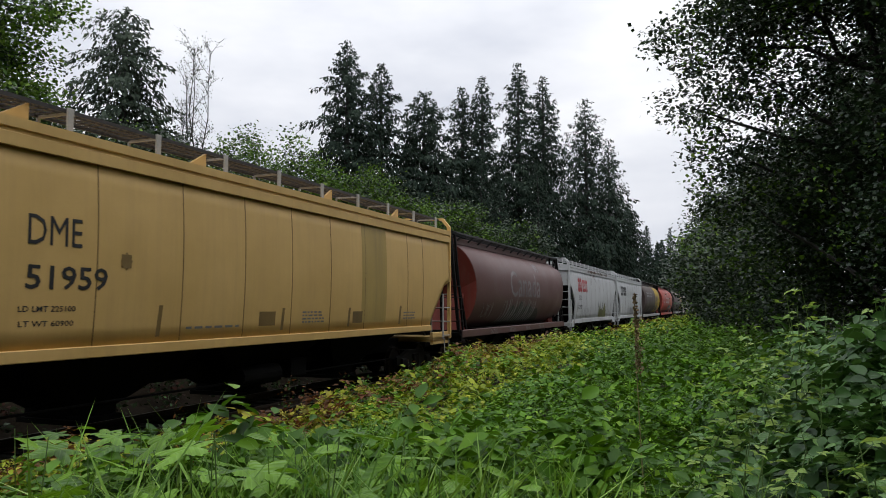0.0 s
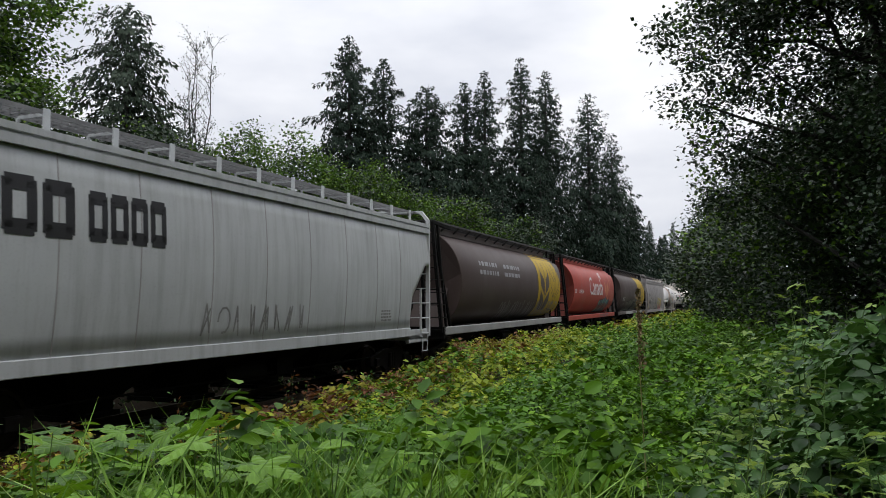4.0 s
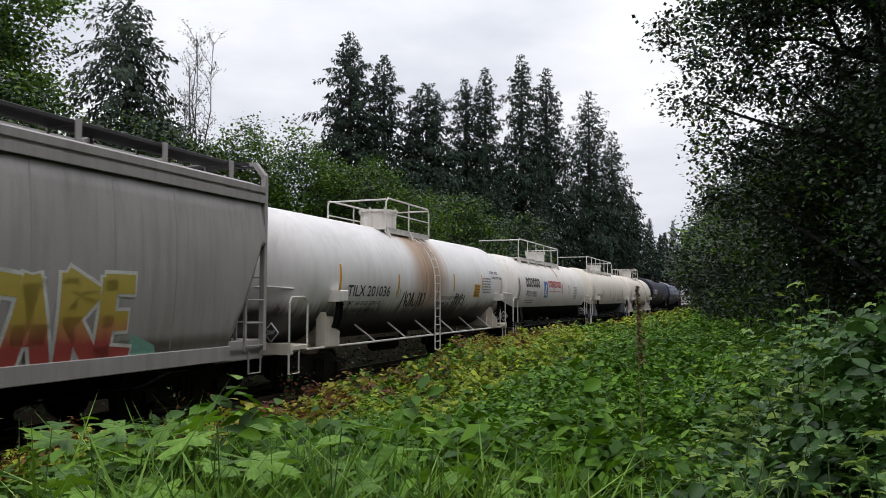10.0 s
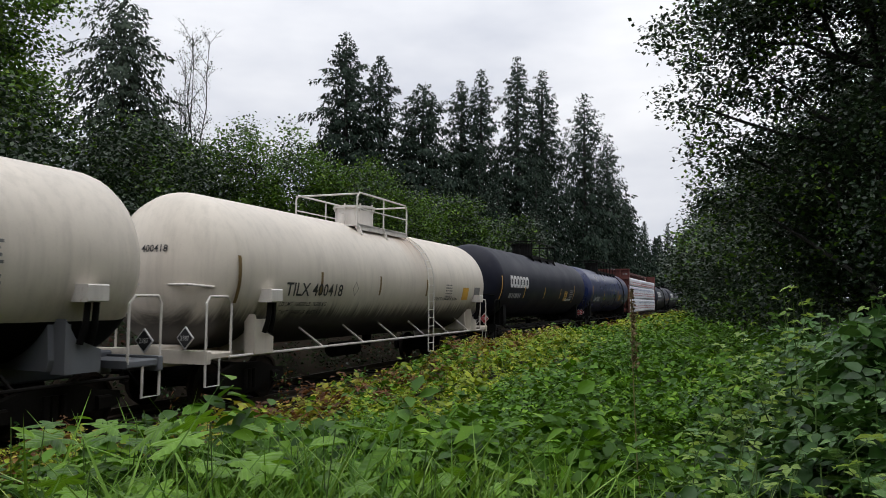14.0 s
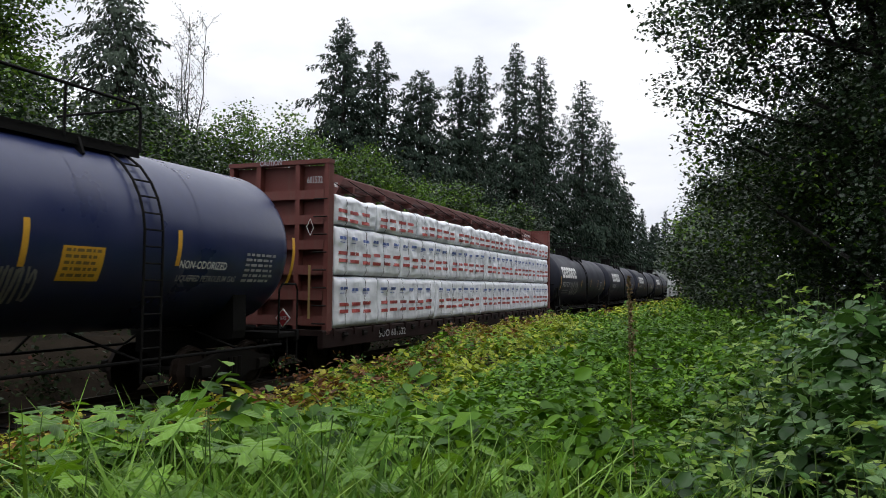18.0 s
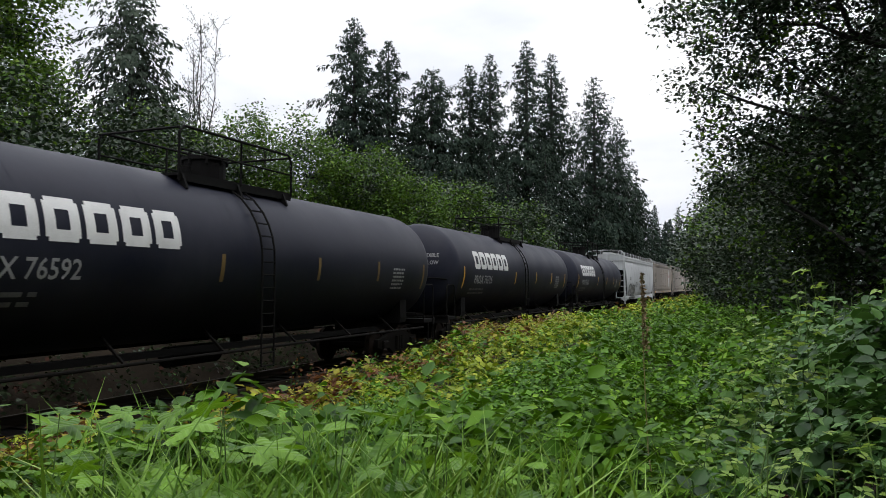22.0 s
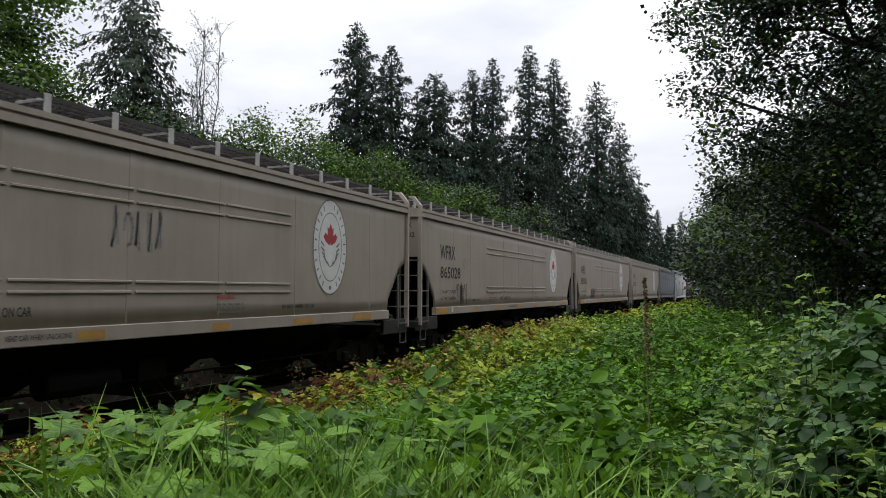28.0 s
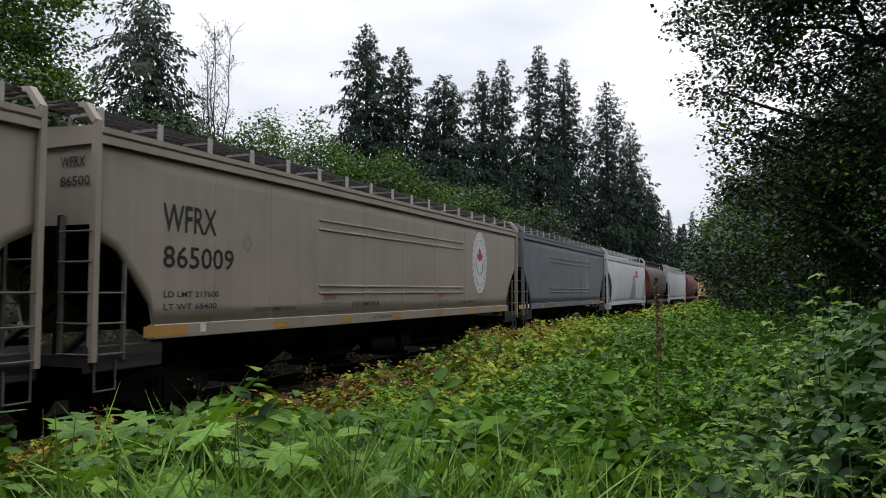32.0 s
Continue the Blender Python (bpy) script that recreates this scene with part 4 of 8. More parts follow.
def wheat(car, y, ink, surface, solid=True, grow=1.0, z0=0.0):
    """A painted ear of wheat: paired leaves on a stem, awns above; solid or in outline."""
    polys = []
    inner = [(0.06, 2.32), (0.09, 2.7), (0.12, 3.0), (0.24, 3.2), (0.46, 3.35), (0.66, 3.5), (0.72, 3.75)]
    outer = [(0.06, 2.32), (0.26, 2.5), (0.52, 2.66), (0.76, 2.82), (0.86, 3.0), (0.82, 3.35), (0.72, 3.75)]
    upper = [(0.05, 2.02), (0.2, 2.24), (0.45, 2.42), (0.7, 2.55), (0.86, 2.66)]
    lower = [(0.05, 1.7), (0.2, 1.7), (0.45, 1.7), (0.68, 1.75), (0.84, 2.1)]
    for s in (-1, 1):
        m = lambda row: [(s * u * grow, (v - 2.3) * grow + 2.3 + z0) for u, v in row]
        for e, o in ((inner, outer), (upper, lower)):
            e, o = m(e), m(o)
            if solid:
                polys += [[p, q, w, v] if s > 0 else [v, w, q, p] for p, q, v, w in zip(o, o[1:], e, e[1:])]
            else:
                polys += stroke(e, 0.045) + stroke(o, 0.045)
        polys += stroke(m([(0.07, 3.12), (0.08, 3.5), (0.1, 3.95)]), 0.045) + stroke(m([(0.72, 3.72), (0.72, 3.85), (0.70, 4.02)]), 0.04)
    return shapes("wheat_emblem", car, polys, y, 0.0, ink, surface)


def put(i, car):
    TRAIN.append((car, (COUPLINGS[i - 1] + COUPLINGS[i]) / 2))
    return car


# paints
CREAM = paint("buff_yellow_paint", (0.53, 0.345, 0.12), 0.5, grime=0.12)
MAROON = paint("faded_maroon_paint", (0.10, 0.046, 0.041), 0.42, grime=0.3, rust=0.06, rustcol=(0.16, 0.07, 0.035), gloss=0.4)
REDEND = paint("red_oxide_paint", (0.15, 0.022, 0.013), 0.55, grime=0.3)
WHITEP = paint("chalky_white_paint", (0.43, 0.44, 0.445), 0.55, grime=0.34, rust=0.32)
WHITEB = paint("pale_grey_white_paint", (0.45, 0.465, 0.47), 0.55, grime=0.35)
BROWNP = paint("dark_brown_paint", (0.06, 0.04, 0.036), 0.45, grime=0.25, gloss=0.4)
YELLOWP = paint("mustard_yellow_paint", (0.46, 0.31, 0.02), 0.5, grime=0.35)
REDP = paint("faded_signal_red_paint", (0.36, 0.055, 0.038), 0.45, grime=0.35, gloss=0.4)
GREYP = paint("light_grey_paint", (0.30, 0.28, 0.272), 0.55, grime=0.4)
TANP = paint("warm_grey_paint", (0.29, 0.25, 0.213), 0.5, grime=0.2)
BLUEGREY = paint("dark_blue_grey_paint", (0.13, 0.14, 0.155), 0.5, grime=0.25)
TANKW = paint("tank_white_paint", (0.62, 0.585, 0.545), 0.42, grime=0.3, rust=0.05, gloss=0.5)
TANKR = paint("rust_stained_white_paint", (0.66, 0.635, 0.63), 0.42, grime=0.2, rust=0.05, gloss=0.5, stain=(-0.4, 1.7, 0.8, 3.0), drip_shade=1.78)
TANKD = paint("tank_cream_paint_with_drip_and_shade_belly", (0.58, 0.525, 0.45), 0.42, grime=0.22, gloss=0.5, stain=(1.5, 1.1, 2.6, 5.2), drip_shade=1.74)
TANKC = paint("tank_cream_paint", (0.58, 0.525, 0.45), 0.42, grime=0.25, gloss=0.5)
TANKK = paint("tank_black_paint", (0.0045, 0.0058, 0.0155), 0.46, dirt=(0.010, 0.010, 0.016), grime=0.35, gloss=0.19)
TANKB = paint("tank_navy_paint", (0.007, 0.014, 0.062), 0.25, dirt=(0.012, 0.014, 0.03), grime=0.2, gloss=0.45)
WINE = paint("oxide_wine_paint", (0.075, 0.020, 0.016), 0.6, grime=0.35, rust=0.2)
WINEEND = paint("oxide_red_bulkhead_paint", (0.105, 0.026, 0.02), 0.6, grime=0.3)
DECK = plain("dark_walkway_steel", (0.035, 0.033, 0.034), 0.6, 0.2, 6, 0.3)


def plastic_wrap():
    """Thin white sheeting: sharp creases in two directions, a dull sheen, some dust."""
    m, n, l, b = nodes_of("white_plastic_wrap")
    l.new(ramp(n, l, noise_node(n, l, 1.3, 4), [(0.35, (0.66, 0.68, 0.73)), (0.65, (0.80, 0.82, 0.87))]), b.inputs["Base Color"])
    b.inputs["Roughness"].default_value = 0.38
    total = None
    for size_, stretch_, weight in ((1.0, (1.0, 1.5, 0.5), 1.0), (1.0, (1.5, 0.7, 1.9), 0.7), (1.0, (4.0, 4.5, 2.5), 0.12)):
        f = noise_node(n, l, size_, 2, stretch_)
        ridge = n.new("ShaderNodeMath")
        ridge.operation, ridge.inputs[1].default_value = "SUBTRACT", 0.5
        l.new(f, ridge.inputs[0])
        sharp = n.new("ShaderNodeMath")
        sharp.operation = "ABSOLUTE"
        l.new(ridge.outputs["Value"], sharp.inputs[0])
        acc = n.new("ShaderNodeMath")
        acc.operation, acc.inputs[1].default_value, acc.inputs[2].default_value = "MULTIPLY_ADD", -weight, 0.0
        l.new(sharp.outputs["Value"], acc.inputs[0])
        if total is not None:
            l.new(total, acc.inputs[2])
        total = acc.outputs["Value"]
    bump(n, l, b, total, 0.55, 0.16)
    return m


WRAP = plastic_wrap()

# 1: buff-yellow covered hopper
MARK = MARKS[1]
car, face = covered_hopper("covered_hopper", "buff-yellow steel covered hopper with a tall roof fascia", LENGTH[0], CREAM, CREAM, DECK, eave=4.2, crest=4.6, sill=(1.36, 1.53), fascia=0.36, rail_posts=11,
                           end_in=0.45, seams=[-5.1, -3.3, -1.6, 0.0, 1.6, 3.3, 5.9, 7.0], seam_mat=BROWNTAPE, board_z=4.98, board_x=(0.55, 1.16), bays=3, bulge=0.06, post_mat=GREYSTEEL,
                           cut=[(0.0, 2.9), (0.5, 2.75), (1.5, 1.7), (1.55, 1.5)])
for q in (-6.1, -2.4, 2.2, 6.0):
    Build().prism_x([(q - 0.55, 4.53), (q + 0.12, 4.53), (q + 0.12, 4.93)], 1.08, 1.14).ob("roof_gusset", CREAM, car)
letters("DME", car, -5.69, 2.93, 0.40, BLACKINK, face, 0.87, bold=0.0)
letters("51959", car, -5.70, 2.33, 0.33, BLACKINK, face, 1.36)
letters("LD LMT 225100", car, -5.78, 2.03, 0.08, BLACKINK, face, 0.9)
letters("LT WT 60900", car, -5.76, 1.83, 0.08, BLACKINK, face, 0.86)
shapes("repaint_patch", car, [rect(0, 0, 1.4, 2.45)], 3.68, 1.70, paint("olive_repaint", (0.36, 0.25, 0.075), 0.5, grime=0.3), face, 0.005)
shapes("inspection_panel", car, ring_quads(0.13, 0.15, 0.12, 0.14, 0.03, 4) + [rect(0.03, 0.05, 0.2, 0.2)], -4.12, 2.64, BROWNTAPE, face, curved=False)
shapes("tape_mark", car, [rect(0, 0, 0.09, 0.5, 0.08)], -3.3, 1.62, BROWNTAPE, face, curved=False)
shapes("tape_mark", car, [rect(0, 0, 0.09, 0.45, 0.08)], 0.2, 1.62, BROWNTAPE, face, curved=False)
shapes("tape_mark", car, [rect(0, 0, 0.10, 0.45, 0.08)], 3.0, 1.62, BROWNTAPE, face, curved=False)
shapes("tape_mark", car, [rect(0, 0, 0.12, 0.5, 0.08)], 5.9, 1.62, BROWNTAPE, face, curved=False)
shapes("panel_of_print", car, [rect(0, 0, 0.55, 0.28)], -0.55, 1.72, BROWNTAPE, face, curved=False)
shapes("panel_of_print", car, [rect(0, 0, 0.5, 0.28)], 3.25, 1.7, BROWNTAPE, face, curved=False)
print_lines(car, -2.6, 1.72, 1.5, 1, 0.08, GREYINK, face, 3)
print_lines(car, 1.0, 1.75, 0.9, 4, 0.07, GREYINK, face, 4)
print_lines(car, 6.2, 1.75, 0.8, 3, 0.08, GREYINK, face, 5)
put(1, car)

# 2: maroon round-sided hopper with a faded wordmark and graffiti
MARK = MARKS[2]
car, face = round_hopper("faded maroon round-sided grain hopper with red end bracing and white graffiti", LENGTH[1], MAROON, REDEND, DECK)
GHOST = plain("worn_grey_lettering", (0.17, 0.155, 0.155), 0.6, 0, 5, 0.55)
letters("Canada", car, -1.85, 2.5, 1.12, GHOST, face, 5.0, True, bold=0.005)
shapes("white_flag", car, [rect(0, 0, 0.16, 0.42), rect(0.24, 0.1, 0.14, 0.25), rect(0.46, 0, 0.16, 0.42)], 2.75, 3.72, GHOST, face)
shapes("graffiti", car, [[(0, 0), (0.2, 0.6), (0.9, 0.75), (1.3, 0.5), (2.0, 0.95), (2.6, 0.6), (3.3, 0.8), (4.2, 0.55), (5.0, 0.6), (6.0, 0.1), (6.0, 0)]], -2.0, 1.42, plain("dull_green_spray", (0.05, 0.058, 0.045), 0.6, 0, 3, 0.4), face, 0.004, "dull grey-green graffiti patch")
for k in range(4):
    shapes("graffiti", car, scrawl(random.Random(300 + k), 0.9, 0.17, 5, 0.03), -4.4 + 2.5 * k, 1.07, SPRAYG, lambda z: 1.5, curved=False)
shapes("graffiti", car, scrawl(random.Random(4), 5.2, 0.95, 13, 0.05, 0.8), -2.6, 1.45, SPRAYG, face)
shapes("graffiti", car, scrawl(random.Random(9), 1.5, 0.6, 4, 0.035), -5.4, 1.65, SPRAYG, face)
shapes("graffiti", car, [[(0.35 * k, 0), (0.35 * k + 0.18, 0.5 + 0.3 * ((k * 7) % 3)), (0.35 * k + 0.24, 0.1)] for k in range(15)], -2.6, 1.4, DIMINK, face, 0.006, "spiky white graffiti")
put(2, car)

# 3 and 4: white covered hoppers with red trade mark
for i, rust_ in ((3, True), (4, False)):
    MARK = MARKS[i]
    L = LENGTH[i - 1]
    car, face = covered_hopper("covered_hopper", "chalky white covered hopper with rust-stained roof edge and red lettering" if rust_ else "pale grey-white covered hopper with dark lettering", L, WHITEP if rust_ else WHITEB, WHITEP if rust_ else WHITEB, GALV,
                               eave=4.17, crest=4.55, bulge=0.10, sill=(1.12, 1.36), fascia=0.26, rail_posts=13, end_in=0.6, bays=4, board_z=4.84, board_x=(0.5, 1.05), flat_board=False,
                               cut=[(0.0, 3.2), (0.35, 3.15), (1.25, 2.25), (1.3, 1.34)], end_low=3.3, seams=[-5.2, -3.7, -2.0, -0.4, 1.2, 2.8, 4.4, 5.8], seam_mat=GREYP)
    shapes("trade_mark", car, logo_blocks(2, 1.2, 0.80), -5.75, 2.97, REDINK if rust_ else BLACKINK, face)
    shapes("trade_mark", car, logo_blocks(4, 1.6, 0.74), -4.4, 2.97, REDINK if rust_ else BLACKINK, face)
    if rust_:
        letters("113983", car, -5.71, 1.93, 0.27, BLACKINK, face, 1.15, True)
        letters("300", car, -5.62, 2.47, 0.29, GREYINK, face, 0.86, True)
        letters("113982", car, 0, 0, 0.2, BLACKINK, lambda z: 0.0, 0.5).matrix_basis = pose(0.45, -L / 2 + 0.58, 3.75, 0, 0, -90)
        shapes("yellow_stripe", car, [rect(0, 0, 0.1, 0.95, 0.3)], -6.2, 1.37, SPRAYO, face)
        shapes("olive_graffiti", car, [[(0, 0), (0.5, 0.9), (0.75, 0.55), (1.2, 0.62), (1.6, 0.42), (2.1, 0.7), (2.5, 1.0), (3.1, 0.2), (3.1, 0)]], 1.06, 1.37, SPRAYO, face)
        shapes("graffiti", car, scrawl(random.Random(14), 3.2, 0.6, 7, 0.04), -4.9, 1.45, SPRAYG, face)
        shapes("graffiti", car, scrawl(random.Random(15), 3.6, 1.0, 5, 0.06), 0.8, 1.4, SPRAYK, face)
        for y, w, h in ((-2.6, 3.0, 0.20), (0.8, 2.2, 0.24), (3.6, 1.4, 0.18)):
            rnd = random.Random(int(y * 10))
            polys = []
            u = 0.0
            while u < w:
                q = rnd.uniform(0.06, 0.3)
                polys.append(rect(u, rnd.uniform(0, 0.06), q, rnd.uniform(0.08, h)))
                u += q + rnd.uniform(0.0, 0.12)
            shapes("rust_stains", car, polys, y, 4.2, RUSTY, lambda z: 1.575, 0.004, curved=False)
        for y, q in ((-1.3, 0.75), (-0.3, 0.4), (0.2, 0.55)):
            shapes("rust_stains", car, [[(0, 0), (0.04, -q), (0.1, -q * 0.6), (0.2, 0)]], y, 4.15, RUSTY, face, 0.005)
    else:
        shapes("graffiti", car, scrawl(random.Random(21), 3.4, 0.55, 8, 0.04), -2.0, 1.5, SPRAYG, face)
        shapes("yellow_stripe", car, [rect(0, 0, 0.1, 0.95, 0.3)], -6.2, 1.37, SPRAYO, face)
    print_lines(car, 5.0, 1.6, 0.6, 4, 0.08, GREYINK, face, i)
    put(i, car)

# 5, 6, 7: government-pattern round hoppers
for i, body, end, label in ((5, BROWNP, BROWNP, "dark brown round-sided grain hopper with a yellow wheat panel"), (6, REDP, REDEND, "faded red round-sided grain hopper with white lettering"),
                            (7, BROWNP, BROWNP, "dark brown round-sided grain hopper with yellow wheat panel and graffiti")):
    MARK = MARKS[i]
    L = LENGTH[i - 1]
    ye = L / 2 - 2.35
    car, face = round_hopper(label, L, body, end, DECK, band=[] if i == 6 else [(3.4, L / 2 - 1.33, YELLOWP)], sill_mat=GREYSTEEL if i == 5 else None)
    if i == 6:
        letters("CP", car, -5.6, 2.58, 0.24, WHITEINK, face, 0.62, True)
        letters("608286", car, -4.35, 2.58, 0.23, WHITEINK, face, 1.4, True)
        letters("Canada", car, -1.05, 2.5, 1.15, WHITEINK, face, 4.7, True, bold=0.0)
        shapes("white_flag", car, [rect(0, 0, 0.16, 0.42), rect(0.24, 0.1, 0.14, 0.25), rect(0.46, 0, 0.16, 0.42)], 2.9, 3.6, WHITEINK, face)
        pale = plain("faded_orange_paint", (0.50, 0.20, 0.11), 0.6)
        for q, solid in ((4.4, True), (6.42, False)):
            wheat(car, q - MARK, pale, face, solid, 0.9)
        blue = plain("blue_grey_spray_paint", (0.10, 0.17, 0.22), 0.6, 0, 3, 0.35)
        rnd = random.Random(31)
        for k in range(6):
            u, w, h = 0.66 * k, 0.68, rnd.uniform(0.85, 1.1)
            q = [(u, 0.0), (u + w * 0.25, h * 0.45), (u - 0.05, h * 0.8), (u + w * 0.5, h), (u + w * 1.05, h * 0.85), (u + w * 0.7, h * 0.4), (u + w * 0.95, 0.0)]
            shapes("graffiti", car, [q], 2.5, 1.4, blue if k % 2 else SPRAYT, face, 0.010, "teal and blue block graffiti")
            shapes("graffiti", car, stroke(q + q[:1], 0.045), 2.5, 1.4, SPRAYK, face, 0.014, "black graffiti outline")
            shapes("graffiti", car, stroke([(u + w * 0.3, h * 0.2), (u + w * 0.55, h * 0.75)], 0.04), 2.5, 1.4, SPRAYP, face, 0.014, "pale graffiti highlight")
        shapes("graffiti", car, scrawl(random.Random(32), 3.4, 0.2, 14, 0.05), 2.6, 1.06, blue, lambda z: 1.5, curved=False)
        shapes("graffiti", car, scrawl(random.Random(33), 0.6, 0.3, 3, 0.02), -2.2, 1.5, SPRAYG, face)
    else:
        dk = BROWNP
        for q, solid in ((4.64, True), (6.62, False)):
            wheat(car, q - MARK, dk, lambda z, f=face: f(z) + 0.006, solid)
        for k in range(2):
            print_lines(car, -4.4 + 3.0 * k, 3.1 - 0.0 * k, 2.4, 2, 0.32, DIMINK if i == 5 else plain("ghost_lettering", (0.11, 0.09, 0.085), 0.6), face, 40 + i + k, True)
        if i == 5:
            shapes("graffiti", car, scrawl(random.Random(50 + i), 5.0, 0.75, 17, 0.06), -1.5, 1.38, SPRAYG, face)
        shapes("graffiti", car, scrawl(random.Random(60 + i), 4.2 if i == 5 else 2.4, 0.75, 16 if i == 5 else 9, 0.05), 3.4 - MARK + (0 if i == 5 else 1.7), 1.4, SPRAYG, lambda z, f=face: f(z) + 0.008)
        if i == 7:
            olive, pale = plain("grey_green_spray", (0.20, 0.205, 0.165), 0.6, 0, 3, 0.3), plain("pale_sill_spray", (0.38, 0.39, 0.36), 0.6, 0, 3, 0.25)
            over = lambda z, f=face: f(max(z, 1.42)) + (0.016 if z > 1.42 else 0.016 - 0.2 * (1.42 - z))
            blocks = [[(-3.9, 1.3), (-3.35, 1.62), (-3.55, 2.1), (-2.55, 2.08), (-2.1, 2.02), (-1.35, 2.32), (-1.7, 1.9), (-1.75, 1.3)],
                      [(-1.72, 1.3), (-1.66, 1.9), (-1.25, 2.34), (-0.6, 2.12), (0.0, 2.28), (0.22, 2.05), (0.3, 1.3)],
                      [(1.95, 1.3), (2.1, 2.05), (2.7, 2.0), (2.9, 2.28), (3.25, 1.95), (3.4, 1.3)], [(3.42, 1.3), (3.5, 1.95), (4.2, 2.0), (5.1, 1.85), (4.7, 1.3)]]
            for q in blocks:
                shapes("graffiti", car, [q[::-1]], -MARK, 0.0, olive, over, 0.0, "grey-green block graffiti")
                shapes("graffiti", car, stroke(q + q[:1], 0.055), -MARK, 0.0, SPRAYK, over, 0.004, "black graffiti outline")
            dark_letter = [(0.3, 1.3), (0.42, 2.0), (0.75, 2.25), (1.2, 2.1), (1.75, 2.3), (2.2, 2.34), (1.9, 1.9), (1.95, 1.3)]
            shapes("graffiti", car, [dark_letter[::-1]], -MARK, 0.0, SPRAYK, over, 0.001, "black graffiti shape")
            shapes("graffiti", car, stroke(dark_letter, 0.05) + stroke([(0.9, 1.35), (1.15, 1.95), (1.4, 1.45), (1.75, 2.1)], 0.06), -MARK, 0.0, pale, over, 0.005, "pale graffiti outline")
            for a_, c_, top_ in ((-3.0, -1.9, 1.9), (-2.5, -2.2, 1.75), (-1.2, -0.7, 2.05), (-0.9, -0.3, 1.8), (2.4, 2.8, 1.85), (3.8, 4.3, 1.75)):
                shapes("graffiti", car, stroke([(a_, 1.36), (c_, top_), (c_ + 0.12, top_ - 0.28)], 0.045), -MARK, 0.0, SPRAYK, over, 0.006, "black graffiti stroke")
            shapes("graffiti", car, [rect(-4.3, 0.0, 4.6, 0.24), rect(1.95, 0.0, 4.2, 0.24)], -MARK, 1.04, pale, lambda z: 1.5, 0.006, "pale spray paint along the sill", curved=False)
            shapes("graffiti", car, scrawl(random.Random(71), 3.0, 0.17, 13, 0.03), -7.6 - MARK, 1.08, SPRAYG, lambda z: 1.5, 0.006, curved=False)
            shapes("graffiti", car, scrawl(random.Random(72), 1.6, 0.5, 9, 0.035, 0.8), -5.9 - MARK, 1.5, SPRAYG, face)
            shapes("data_panel", car, ring_quads(0.13, 0.24, 0.13, 0.3, 0.03, 4), 0.55 - MARK, 2.4, DIMINK, face)
            letters("601671", car, -5.3, 2.12, 0.30, WHITEINK, face, 1.1, True, bold=0.02)
    put(i, car)

# 8: grey curved-side hopper with coloured graffiti
MARK = MARKS[8]
L = LENGTH[7]
car, face = covered_hopper("covered_hopper", "light grey curved-side covered hopper with coloured graffiti", L, GREYP, GREYP, DECK, eave=3.98, crest=4.5, bulge=0.13, sill=(0.95, 1.22), fascia=0.3, rail_posts=10, end_in=0.6,
                           bays=3, board_z=4.78, board_x=(0.35, 0.95), flat_board=True, cut=[(0.0, 3.12), (0.15, 3.1), (0.95, 1.3), (1.0, 1.2)], end_low=3.15, post_mat=GREYP,
                           seams=[-6.2, -4.9, -3.6, -2.2, -0.9, 0.5, 1.9, 3.3, 4.7, 6.0])
letters("SMW", car, -6.5, 2.57, 0.36, BLACKINK, face, 0.86, True, bold=0.03)
letters("842483", car, -6.6, 1.81, 0.38, BLACKINK, face, 1.4, True, bold=0.03)
letters("SMW", car, 0, 0, 0.14, BLACKINK, lambda z: 0.0, 0.36).matrix_basis = pose(0.2, -L / 2 + 0.57, 3.72, 0, 0, -90)
letters("842483", car, 0, 0, 0.14, BLACKINK, lambda z: 0.0, 0.6).matrix_basis = pose(0.2, -L / 2 + 0.57, 3.5, 0, 0, -90)
shapes("yellow_stripe", car, [rect(0, 0, 0.1, 0.9, 0.15)], -6.95, 1.3, YELLOWTAPE, face)


def curve_through(pts, n=5):
    """A smooth painted line through a few points."""
    out = []
    p = [pts[0]] + list(pts) + [pts[-1]]
    for k in range(1, len(p) - 2):
        for j in range(n):
            t = j / n
            out.append(tuple(0.5 * (2 * p[k][c] + (p[k + 1][c] - p[k - 1][c]) * t + (2 * p[k - 1][c] - 5 * p[k][c] + 4 * p[k + 1][c] - p[k + 2][c]) * t * t + (3 * p[k][c] - p[k - 1][c] - 3 * p[k + 1][c] + p[k + 2][c]) * t ** 3) for c in (0, 1)))
    return out + [p[-1]]


# fat rounded shapes, pale inside a dark outline
BUBBLES = [[[(0.75, 0.95), (0.45, 1.1), (0.25, 0.9), (0.55, 0.6), (0.62, 0.3), (0.35, 0.08), (0.05, 0.2)]],
           [[(1.0, 0.08), (1.02, 0.6)], [(1.3, 0.06), (1.3, 1.0)], [(1.02, 0.5), (1.3, 0.5)]],
           [[(2.15, 0.9), (1.9, 1.02), (1.66, 0.7), (1.68, 0.3), (1.95, 0.08), (2.2, 0.25)]],
           [[(2.55, 0.05), (2.55, 1.05), (2.95, 0.95), (2.9, 0.65), (2.6, 0.55), (3.05, 0.45), (3.0, 0.12), (2.6, 0.06)]]]
for q in BUBBLES:
    for w, ink, up_ in ((0.36, SPRAYK, 0.006), (0.25, SPRAYP, 0.010)):
        shapes("graffiti", car, [p for line in q for p in stroke(curve_through(line), w)], -4.95, 1.18, ink, face, up_, "rounded graffiti shape")
